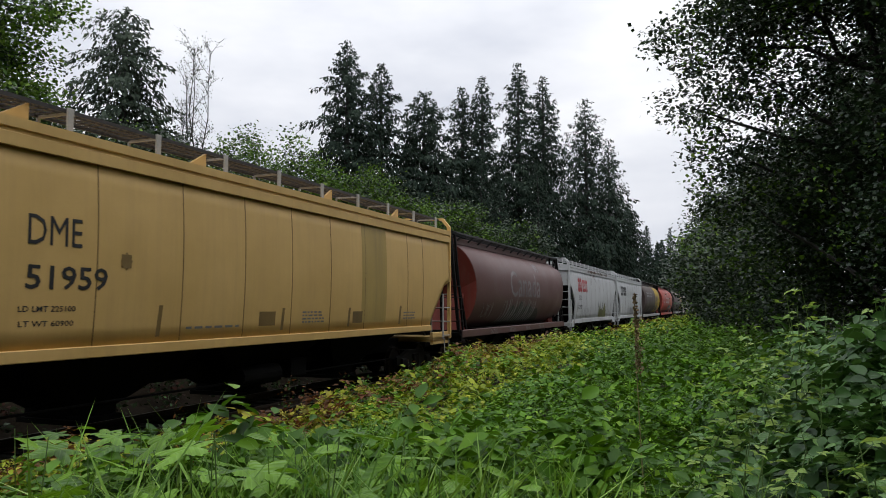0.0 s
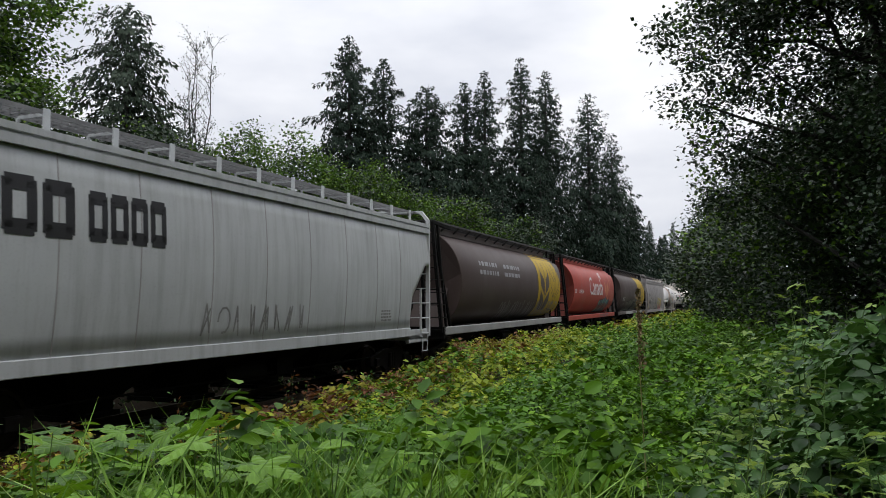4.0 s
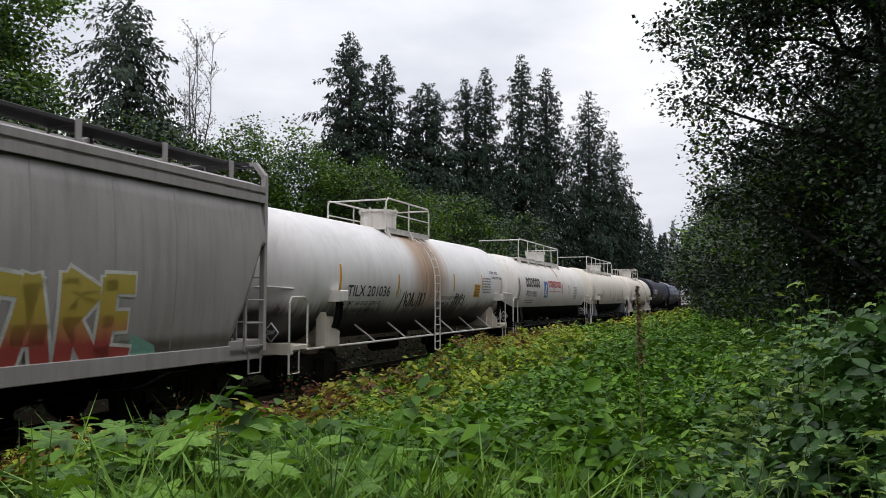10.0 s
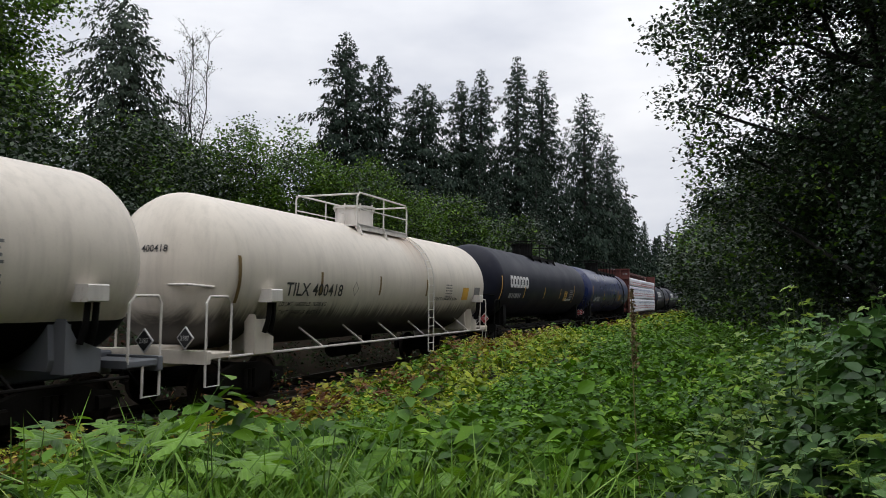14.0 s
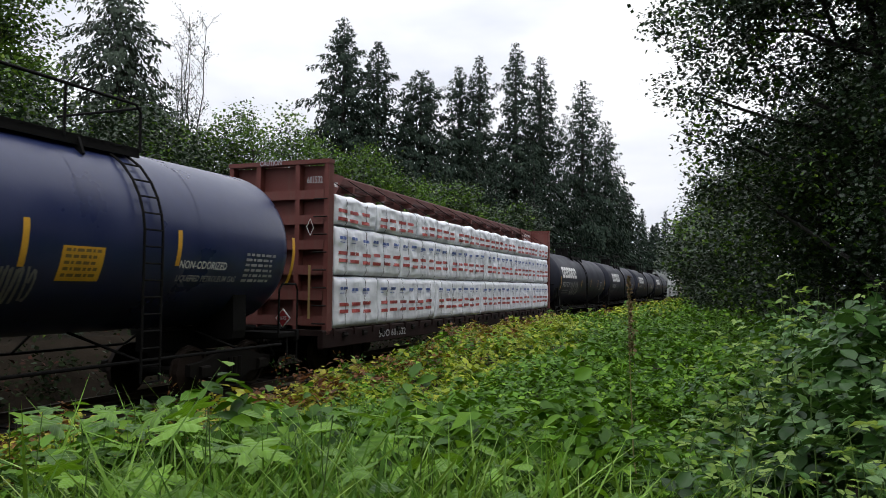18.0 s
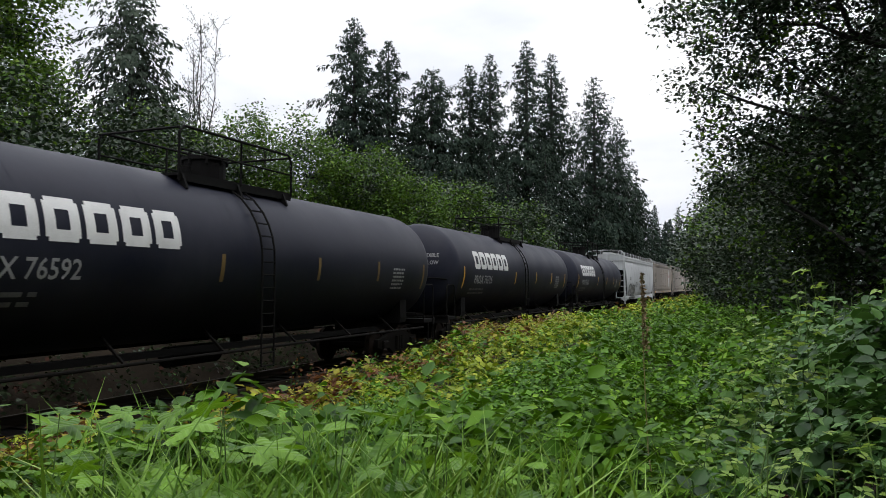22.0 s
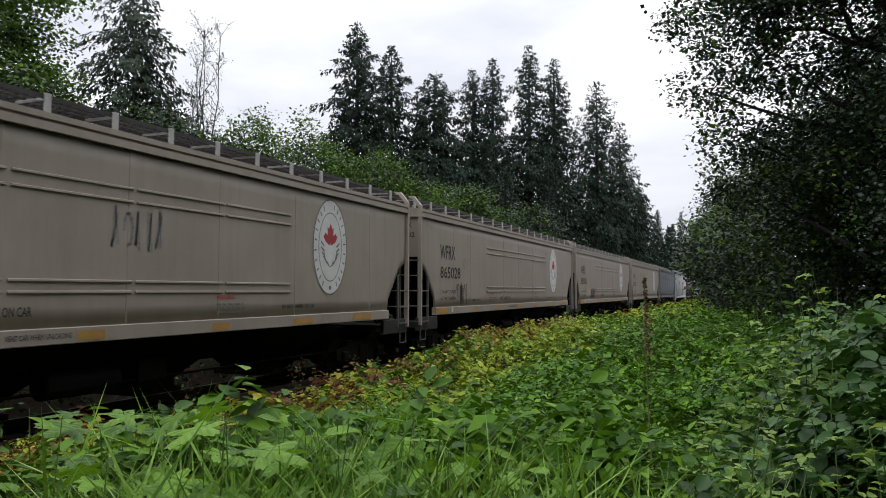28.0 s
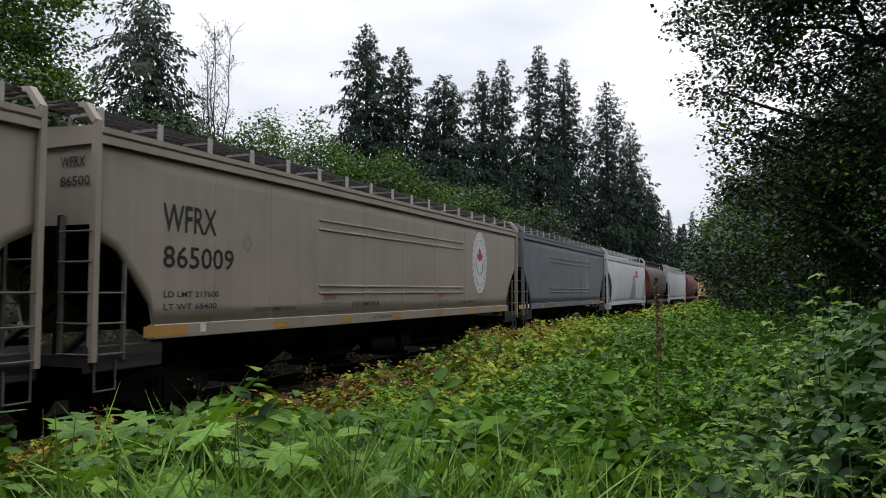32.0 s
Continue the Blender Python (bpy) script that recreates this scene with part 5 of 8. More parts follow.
shapes("graffiti", car, [[(-0.9, -0.32), (-0.1, 0.35), (0.2, 0.9), (0.7, 0.9), (1.0, 0.3), (0.7, -0.3)], [(4.3, -0.3), (4.4, 0.3), (4.9, 0.1), (5.1, -0.3)]], 0.9, 1.25, SPRAYT, face, 0.005, "teal graffiti backing")
m, n, l, bs = nodes_of("mustard_to_red_spray")
tc_, sx_ = n.new("ShaderNodeTexCoord"), n.new("ShaderNodeSeparateXYZ")
l.new(tc_.outputs["Object"], sx_.inputs["Vector"])
wob = n.new("ShaderNodeMath")
wob.operation = "MULTIPLY_ADD"
wob.inputs[1].default_value = 0.35
l.new(noise_node(n, l, 3.0, 3), wob.inputs[0])
l.new(sx_.outputs["Z"], wob.inputs[2])
rg = n.new("ShaderNodeMapRange")
rg.inputs["From Min"].default_value, rg.inputs["From Max"].default_value = 1.3, 2.5
l.new(wob.outputs["Value"], rg.inputs["Value"])
l.new(ramp(n, l, rg.outputs["Result"], [(0.25, (0.36, 0.06, 0.05)), (0.42, (0.45, 0.20, 0.08)), (0.6, (0.42, 0.30, 0.05)), (1.0, (0.40, 0.32, 0.06))]), bs.inputs["Base Color"])
bs.inputs["Roughness"].default_value = 0.6
BLOCKS = [[[(0.1, 0.0), (0.25, 1.25)], [(0.3, 1.1), (0.75, 0.25)], [(0.8, 0.1), (0.95, 1.2)]], [[(1.15, 1.15), (1.95, 1.05)], [(1.6, 1.05), (1.5, 0.05)]],
          [[(1.95, 0.05), (2.2, 1.1), (2.45, 0.05)], [(2.05, 0.4), (2.4, 0.4)]], [[(2.8, 0.0), (2.8, 1.15), (3.2, 0.95), (2.85, 0.6), (3.25, 0.05)]], [[(3.9, 1.1), (3.5, 1.1), (3.45, 0.05), (3.9, 0.0)], [(3.5, 0.55), (3.8, 0.55)]]]
for q in BLOCKS:
    for w, ink, up_ in ((0.40, SPRAYW, 0.008), (0.29, m, 0.012)):
        shapes("graffiti", car, [p for line in q for p in stroke(line, w)], 1.3, 1.2, ink, face, up_, "angular mustard and red graffiti shape")
shapes("graffiti", car, scrawl(random.Random(81), 1.5, 0.5, 6, 0.03), -1.4, 1.75, SPRAYK, face)
shapes("graffiti", car, scrawl(random.Random(82), 0.8, 0.7, 4, 0.03), -6.9, 3.1, SPRAYG, face)
put(8, car)

# 9: white tank car, rust-stained, with side ladder
MARK = MARKS[9]
L = LENGTH[8]
tp = [(-5.4, 2.0, 2.9), (-2.2, 2.2, 2.75), (2.05, 2.35, 2.9), (4.89, 2.4, 2.95), (7.2, 2.2, 2.9)]
car, face = tank_car("white tank car with rust stains, railed top platform and side ladder", L, 1.58, TANKR, walk_=(-2.3, 0.82), rail_mat=TANKW, struts=True, side_pipe=0.98, side_ladder=-0.19, dome=(-0.9, 0.55, 0.5), tapes=tp, saddle=TANKC, zc=2.62, end_cabinet=True, placard=2187)
letters("TILX 201036", car, -5.0, 2.14, 0.28, BLACKINK, face, 2.3, True)
letters("LD LMT  168100 LB  76700 KG", car, -5.1, 1.93, 0.10, BLACKINK, face, 2.0, True, 0.15)
letters("LT WT   89600 LB  40800 KG", car, -5.15, 1.75, 0.10, BLACKINK, face, 1.9, True, 0.15)
shapes("data_panel", car, ring_quads(0.14, 0.15, 0.15, 0.18, 0.025, 4), -2.3, 2.1, GREYINK, face)
shapes("graffiti", car, scrawl(random.Random(91), 1.7, 0.42, 8, 0.06), -1.9, 1.85, SPRAYK, face)
shapes("graffiti", car, scrawl(random.Random(92), 0.9, 0.4, 5, 0.06), 2.3, 1.85, SPRAYK, face)
letters("REGULATING VALVES  VENTING NORMAL", car, 0.95, 2.06, 0.11, BLACKINK, face, 2.2, True)
letters("CARBON DIOXIDE", car, 5.91, 3.02, 0.11, BLACKINK, face, 0.95, True)
letters("REFRIGERATED LIQUID", car, 6.05, 2.82, 0.11, BLACKINK, face, 1.25, True)
shapes("yellow_placard", car, [rect(0, 0, 0.62, 0.46)], 4.05, 2.14, YELLOWTAPE, face)
print_lines(car, 4.09, 2.2, 0.54, 4, 0.1, BROWNTAPE, lambda z, f=face: f(z) + 0.005, 19, True)
shapes("graffiti", car, scrawl(random.Random(93), 2.1, 0.5, 11, 0.05), 0.75, 1.5, SPRAYK, face)
print_lines(car, 5.0, 2.3, 0.9, 6, 0.1, GREYINK, face, 9, True)
put(9, car)

# 10: white tank car with a long walkway and black belly
MARK = MARKS[10]
L = LENGTH[9]
car, face = tank_car("white tank car with black belly and a long walkway", L, 1.5, TANKW, BLACK, 1.72, zc=2.58, walk_=(-5.7, 2.2), rail_mat=TANKW, dome=(0.9, 0.5, 0.45), side_pipe=0.88, placard=2187,
                     tapes=[(-6.3, 2.0, 3.0), (0.0, 2.35, 2.85), (2.0, 2.35, 2.85), (3.6, 2.35, 2.85)], tape_mat=BROWNTAPE)
shapes("black_trade_mark", car, logo_blocks(6, 2.5, 0.42), -5.24, 2.62, BLACKINK, face)
letters("PROX 91601", car, -5.19, 2.18, 0.28, BLACKINK, face, 1.8, True)
shapes("blue_panel", car, [rect(0, 0, 0.75, 0.78)], -2.0, 2.15, BLUEINK, face)
shapes("white_triangle", car, [[(0.1, 0.1), (0.3, 0.1), (0.5, 0.62), (0.38, 0.66)], [(0.45, 0.1), (0.65, 0.1), (0.5, 0.4)]], -2.0, 2.15, WHITEINK, face, 0.01)
shapes("red_trade_mark", car, logo_blocks(9, 2.8, 0.33), -1.06, 2.66, REDINK, face)
shapes("red_rule", car, [rect(0, 0, 2.9, 0.025)], -1.0, 2.45, REDINK, face)
shapes("rust_runs", car, [rect(0.0, 0, 0.1, 0.8), rect(0.14, 0.15, 0.16, 0.65)], 1.2, 3.1, plain("rust_wash", (0.40, 0.22, 0.11), 0.6), face, 0.004)
head_letters("PROX 91601", car, -0.1, 2.85, 0.13, 0.85, BLACKINK, L / 2 - 0.6, 1.5, 2.58)
print_lines(car, -5.2, 1.9, 1.4, 2, 0.1, GREYINK, face, 10, True)
print_lines(car, 4.9, 2.1, 0.9, 8, 0.09, GREYINK, face, 11, True)
put(10, car)

# 11: long white tank car with black belly
MARK = MARKS[11]
L = LENGTH[10]
car, face = tank_car("cream-white tank car with black belly, long walkway and placard boards", L, 1.54, TANKC, BLACK, 1.74, zc=2.62, walk_=(-6.9, 3.2), rail_mat=TANKW, dome=(0.9, 0.5, 0.4), side_pipe=0.85, end_cabinet=True, placard=2187,
                     tapes=[(-6.05, 2.05, 3.0), (-2.6, 2.2, 2.7), (0.5, 2.2, 2.7), (2.6, 2.2, 2.7), (4.6, 2.2, 2.7)], tape_mat=BROWNTAPE, saddle=BLUEGREY)
letters("UTLX 900216", car, -4.76, 2.12, 0.29, BLACKINK, face, 2.1, True, 0.1)
letters("THE TANK CAR PEOPLE", car, -4.78, 1.88, 0.09, BLACKINK, face, 1.0, True)
print_lines(car, 0.3, 2.75, 0.7, 1, 0.06, GREYINK, face, 12, True)
print_lines(car, 2.0, 1.9, 0.9, 3, 0.09, GREYINK, face, 13, True)
print_lines(car, 5.9, 2.15, 0.8, 8, 0.09, GREYINK, face, 14, True)
shapes("small_panel", car, [rect(0, 0, 0.25, 0.16), rect(0.9, 0, 0.25, 0.16)], 4.7, 1.92, BLACKINK, face)
put(11, car)

# 12: cream tank car with side ladder
MARK = MARKS[12]
L = LENGTH[11]
car, face = tank_car("cream tank car with rust-stained ends and a side ladder", L, 1.57, TANKD, zc=2.62, walk_=(-1.6, 1.6), rail_mat=TANKW, struts=True, side_pipe=1.0, side_ladder=1.9, end_cabinet=True, placard=2187, tapes=[(-5.6, 2.0, 2.9), (-2.6, 2.2, 2.7), (0.4, 2.2, 2.7), (3.6, 2.2, 2.7)], tape_mat=BROWNTAPE, saddle=TANKC)
head_letters("400418", car, -0.2, 2.95, 0.14, 0.6, BLACKINK, L / 2 - 0.6, 1.57, 2.62)
letters("TILX 400418", car, -4.0, 2.15, 0.29, BLACKINK, face, 2.4, True)
letters("LD LMT  168200 LB  76200 KG", car, -4.1, 1.93, 0.10, BLACKINK, face, 1.9, True, 0.15)
letters("LT WT   94800 LB  43000 KG", car, -4.1, 1.75, 0.10, BLACKINK, face, 1.8, True, 0.15)
letters("REGULATING VALVES VENTING NORMAL", car, 4.3, 2.08, 0.10, BLACKINK, face, 2.1, True)
shapes("yellow_placard", car, [rect(0, 0, 0.6, 0.42)], 6.8, 2.1, YELLOWTAPE, face)
shapes("dark_panel", car, [rect(0, 0, 0.62, 0.4)], 8.0, 2.15, GREYINK, face, 0.008)
shapes("data_panel", car, ring_quads(0.14, 0.15, 0.15, 0.18, 0.025, 4), -1.1, 2.2, GREYINK, face)
print_lines(car, 5.2, 2.1, 0.6, 6, 0.09, GREYINK, face, 16, True)
put(12, car)

# 13, 14: black and navy pressure tanks
for i, body, lab in ((13, TANKK, "black pressure tank car with yellow tape and white panels"), (14, TANKB, "glossy navy pressure tank car with yellow tape")):
    MARK = MARKS[i]
    L = LENGTH[i - 1]
    hl = L / 2 - 0.6
    car, face = tank_car(lab, L, 1.58, body, zc=2.85, walk_=(-3.6, 5.5) if i == 14 else (-2.0, 3.0), rail_mat=BLACK, rail_h=0.75, dome=(-0.4, 0.5, 0.55), side_pipe=0.86, half=hl, struts=(i == 14), placard=1075, side_ladder=5.1 if i == 14 else None,
                         tapes=[(-7.2, 2.1, 3.1), (-2.6, 2.2, 2.85), (1.2, 2.3, 2.95), (4.21, 2.3, 2.95), (7.13, 2.4, 3.0), (10.6, 2.1, 3.1)] if i == 14 else [(-7.2, 2.1, 3.1), (-3.6, 2.2, 2.75), (0.2, 2.2, 2.75), (3.8, 2.2, 2.75), (7.4, 2.0, 3.0)])
    if i == 14:
        letters("TILX 306383", car, -6.5, 2.08, 0.33, WHITEINK, face, 2.2, True)
        print_lines(car, -6.4, 1.85, 1.6, 1, 0.08, DIMINK, face, 21, True)
    else:
        shapes("white_trade_mark", car, logo_blocks(6, 3.0, 0.5), -6.0, 2.65, WHITEINK, face)
        print_lines(car, -6.0, 2.2, 1.9, 1, 0.4, DIMINK, face, 22, True)
        print_lines(car, 5.2, 2.1, 1.6, 1, 0.22, WHITEINK, face, 23, True)
    shapes("yellow_placard", car, [rect(0, 0, 0.75, 0.5)], 4.81, 2.12, YELLOWTAPE, face)
    print_lines(car, 4.87, 2.18, 0.62, 5, 0.09, BROWNTAPE, lambda z, f=face: f(z) + 0.005, 25, True)
    if i == 14:
        letters("NON-ODORIZED", car, 7.2, 2.36, 0.14, WHITEINK, face, 1.25, True)
        letters("LIQUEFIED PETROLEUM GAS", car, 7.2, 2.12, 0.13, DIMINK, face, 1.6, True)
        shapes("graffiti", car, scrawl(random.Random(141), 0.6, 0.5, 7, 0.04), 3.9, 1.8, SPRAYG, face)
    print_lines(car, 9.0 if i == 14 else 6.2, 2.15, 0.95, 6, 0.1, DIMINK, face, 24, True)
    put(i, car)

# 15: centre-beam flat car with wrapped lumber
MARK = MARKS[15]
L = LENGTH[14]
car = car_root("centre_beam_flat_car", "oxide-red centre-beam flat car carrying white plastic-wrapped lumber bundles")
yb = L / 2 - 1.02
deck = Build()
deck.chamfer_box(-1.4, 1.4, -yb - 0.5, yb + 0.5, 0.92, 1.05, 0.02)
for s in (-1, 1):
    deck.chamfer_box(min(s * 1.28, s * 1.42), max(s * 1.28, s * 1.42), -yb - 0.5, yb + 0.5, 0.62, 1.04, 0.02)
k = -yb
while k < yb:
    deck.box(-1.46, 1.46, k - 0.05, k + 0.05, 0.9, 1.08)
    k += 1.04
deck.ob("deck", plain("dark_oxide_deck", (0.016, 0.008, 0.007), 0.8, 0, 4, 0.5, gloss=0.15), car)
for s in (-1, 1):
    win = Build().box(-0.03, 0.03, -0.07, 0.07, 0.84, 0.98).tube([(0, -0.1, 0.91), (0, 0.1, 0.91)], 0.045, 8).mesh("strap_winch", DARKSTEEL)
    k = -yb + 0.5
    while k < yb:
        share("strap_winch", win, car, pose(s * 1.45, k, 0))
        k += 1.04
    beam = Build().chamfer_box(min(s * 0.1, s * 0.42), max(s * 0.1, s * 0.42), -yb, yb, 4.82, 5.06, 0.03)
    beam.ob("top_chord", WINE, car)
post = Build().box(-0.12, 0.12, -0.12, 0.12, 1.05, 4.84).box(-0.5, 0.5, -0.06, 0.06, 4.66, 4.84).mesh("centre_post", WINE)
k = -yb + 0.6
while k < yb:
    share("centre_post", post, car, pose(0, k, 0))
    k += 2.02
for e in (-1, 1):
    bk = Build()
    y0, y1 = sorted((e * (yb + 0.06), e * (yb + 0.14)))
    bk.box(-1.4, 1.4, y0, y1, 1.05, 4.98)
    ya, yc = sorted((e * (yb + 0.14), e * (yb + 0.34)))
    bulk = bk.ob("bulkhead", WINEEND, car, "oxide-red ribbed steel bulkhead")
    upright = Build().box(0, 0.12, ya, yc, 0.95, 5.02).mesh("upright", WINEEND)
    for x in (-1.42, -0.62, 0.5, 1.3):
        share("upright", upright, bulk, pose(x, 0, 0))
    crossrib = Build().prism_x([(ya, 0), (yc, 0.1), (yc, 0.2), (ya, 0.22)], -1.29, 1.29).mesh("crossrib", WINEEND)
    for z in (1.15, 1.75, 2.35, 2.95, 3.55, 4.15):
        share("crossrib", crossrib, bulk, pose(0, 0, z))
    Build().box(-1.44, 1.44, ya - 0.02, yc + 0.02, 5.0, 5.1).ob("top_rail", WINEEND, bulk)
    for q in range(8):
        rung(bulk, (1.05, e * (yb + 0.4), 1.2 + 0.42 * q), (1.42, e * (yb + 0.4), 1.2 + 0.42 * q), DARKSTEEL)
    pa, pb = e * (yb + 0.06), e * (yb - 2.1)
    ring = [(pa, 3.2), (pa, 5.06), (pb, 5.06), (pb + e * 0.3, 4.7), (pa - e * 0.5, 3.2)]
    for s in (1, -1):
        plate = Build().prism_x(ring if e < 0 else ring[::-1], min(s * 0.43, s * 0.47), max(s * 0.43, s * 0.47)).ob("gusset_plate", WINEEND, bulk)
    for q, (word, w) in enumerate((("INSTRUCTIONS", 0.85), ("LOADING & UNLOADING", 1.45))):
        me = flat_to_side(text_mesh(word, 0.14, w), 0, 0, lambda z: 0.476, 0.004)
        me.materials.clear()
        me.materials.append(WHITEINK)
        share("lettering", me, bulk, pose(0, e * (yb - 1.0) - w / 2 , 4.47 + 0.24 * q))
letters("CAUTION", car, 0, 0, 0.13, DIMINK, lambda z: 0.0, 0.62).matrix_basis = pose(-0.5, -yb - 0.37, 5.0, 0, 0, -90)
letters("601532", car, 0, 0, 0.17, DIMINK, lambda z: 0.0, 0.42).matrix_basis = pose(0.85, -yb - 0.37, 4.52, 0, 0, -90)
letters("SOO 601532", car, -7.86, 0.72, 0.2, DIMINK, lambda z: 1.42, 1.75)
shapes("yellow_stripe", car, [rect(0, 0, 0.1, 1.2)], -yb - 0.32, 1.35, BROWNTAPE, lambda z: 1.445, curved=False)
shapes("white_panel", car, ring_quads(0.15, 0.2, 0.16, 0.2, 0.03, 4), -yb - 0.42, 3.2, WHITEINK, lambda z: 1.445, curved=False)


BARRED, BARBLUE = plain("faded_red_print", (0.36, 0.06, 0.055), 0.5), plain("faded_blue_print", (0.09, 0.14, 0.36), 0.5)


def wrapped_bundle(y0, y1, z0, z1, s, seed):
    """One bundle: a soft-edged block whose wrap puckers between the straps, with printed bars and two straps."""
    rnd = random.Random(seed)
    off = Vector((seed * 3.7, seed * 1.3, seed * 2.1))
    xi, xo = 0.5, 1.40
    n, mrow = int((y1 - y0) / 0.075), 16

    def out(y, z):
        e = min(y - y0, y1 - y, z - z0, z1 - z)
        soft = -0.07 * max(0.0, 1 - e / 0.10) ** 2
        p = Vector((y * 1.1, z * 2.6, 0)) + off
        fold = (1 - abs(noise.noise(Vector((y * 2.3 + z * 1.7, z * 1.2 - y * 0.8, 4)) + off))) ** 7
        w = 0.025 * noise.noise(p) + 0.01 * noise.noise(p * 3.1) + 0.03 * fold + 0.018 * (1 - abs(noise.noise(p * 1.7 + off))) ** 8
        return xo + soft + w
    b = Build()
    rows = []
    for i in range(n + 1):
        y = y0 + 0.015 + (y1 - y0 - 0.03) * i / n
        sag = (0.10 if z1 > 4 else 0.02) * noise.noise(Vector((y * 1.6, 7, 1)) + off)
        ring = [(s * xi, y, z0)]
        for j in range(mrow + 1):
            z = z0 + (z1 - z0) * j / mrow
            ring.append((s * out(y, z), y, z + (sag - 0.03 if j == 0 and z0 < 1.5 else sag * 0.6)))
        ring.append((s * (xo - 0.12), y, z1 + 0.015 + sag))
        ring.append((s * xi, y, z1))
        rows.append(ring if s > 0 else ring[::-1])
    b.loft(rows)
    bun = b.ob("lumber_bundle", WRAP, car, "lumber bundle in wrinkled white plastic wrap", smooth=True)
    if s < 0:
        return
    for k in range(round((y1 - y0) / 1.04)):
        st = Build()
        y = y0 + 0.12 + 1.04 * k + 0.4
        if y < y1 - 0.05:
            st.loft([[(out(y + d, z0 + (z1 - z0) * j / mrow) + 0.012, y + d, z0 + (z1 - z0) * j / mrow) for j in range(mrow + 1)] for d in (-0.011, 0.011)], cap=False)
            st.f, st.mi = st.f[:-1], st.mi[:-1]
            st.ob("strap", BLACK, bun)
    u = y0 + 0.1 + rnd.uniform(0, 0.2)
    zz = z0 + (z1 - z0) * 0.42
    while u < y1 - 0.5:
        for z, h, w, mm in ((zz, 0.085, 0.44, 0), (zz - 0.2, 0.085, 0.44, 0), (zz + 0.37, 0.075, 0.36, 1), (zz + 0.31, 0.02, 0.26, 1)):
            if z > z1 - 0.12 or z < z0 + 0.05:
                continue
            dz = rnd.uniform(-0.02, 0.02)
            bar_ = Build()
            for q in range(4):
                a, c = u + w * q / 4, u + w * (q + 1) / 4
                if mm and q in (1, 3) and rnd.random() < 0.5:
                    c -= 0.03
                bar_.add([(out(a, z) + 0.012, a, z + dz), (out(c, z) + 0.012, c, z + dz), (out(c, z + h) + 0.012, c, z + dz + h), (out(a, z + h) + 0.012, a, z + dz + h)], [(0, 1, 2, 3)])
            bar_.ob("printed_bar", (BARRED, BARBLUE)[mm], bun)
        u += rnd.uniform(0.56, 0.66)


cable = Build().tube([(0.40, 0.0, 5.0), (1.36, 0.35, 4.34)], 0.012, 5).mesh("tie_cable", BLACK)
for k in range(14):
    share("tie_cable", cable, car, pose(0, -yb + 0.9 + 1.56 * k, 0))
seed = 100
for s in (1, -1):
    for z0, z1, cuts in ((1.1, 2.31, (-1, -0.79, -0.42, 0.0, 0.36, 0.7, 1)), (2.36, 3.53, (-1, -0.66, -0.3, 0.05, 0.4, 0.76, 1)), (3.58, 4.28, (-1, -0.8, -0.55, -0.25, 0.1, 0.45, 0.8, 1))):
        for a, c in zip(cuts, cuts[1:]):
            seed += 1
            wrapped_bundle(a * (yb - 0.05), c * (yb - 0.05), z0, z1, s, seed)
underframe(car, L)
running_gear(car, L, L / 2 - 2.4)
put(15, car)

# 16 to 19: four black tank cars with white block trade mark
for i, num in ((16, "76269"), (17, "76592"), (18, "76716"), (19, "76622")):
    MARK = MARKS[i]
    L = LENGTH[i - 1]
    car, face = tank_car("weathered black tank car with white block lettering and amber tape", L, 1.57, TANKK, zc=2.62, walk_=(-2.0, 1.5), rail_mat=BLACK, rail_h=0.85, dome=(-0.2, 0.42, 0.42), side_pipe=0.86, half=L / 2 - 0.6, side_ladder=-0.3,
                         tapes=[(-6.4, 2.0, 2.75), (-0.35, 2.15, 2.65), (2.9, 2.2, 2.7), (5.75, 2.2, 2.7), (8.6, 2.0, 2.7)], tape_mat=YELLOWTAPE if i != 17 else BROWNTAPE)
    for q in range(6):
        shapes("white_trade_mark", car, logo_blocks(1, 4.0 / 6, 0.62), (-6.0 if i == 16 else -5.33) + q * 4.0 / 6, 2.68, WHITEINK, face, label="white block shape")
    letters("PROX " + num, car, -5.9 if i == 16 else -5.33, 2.16, 0.30, DIMINK, face, 1.95, True)
    print_lines(car, -5.6, 1.8, 1.6, 2, 0.13, plain("worn_print", (0.11, 0.11, 0.12), 0.6), face, 30 + i, True)
    head_letters("PROX " + num, car, -0.62, 3.42, 0.13, 0.75, DIMINK, L / 2 - 0.6, 1.57, 2.62)
    for q in range(5):
        head_letters("- -- --- -- -", car, -0.62, 3.22 - 0.09 * q, 0.035, 0.45 + 0.1 * (q % 3), DIMINK, L / 2 - 0.6, 1.57, 2.62)
    for q, word in enumerate(("TALLOW", "TECHNICAL" if i == 19 else "INEDIBLE")):
        head_letters(word, car, 0.42, 2.78 + 0.24 * q, 0.13, 0.6, DIMINK, L / 2 - 0.6, 1.57, 2.62)
    if i == 16:
        shapes("graffiti", car, scrawl(random.Random(161), 2.5, 0.8, 8, 0.07), -3.7, 1.7, SPRAYG, face)
    print_lines(car, 6.6, 2.0, 0.7, 6, 0.1, DIMINK, face, 50 + i, True)
    put(i, car)

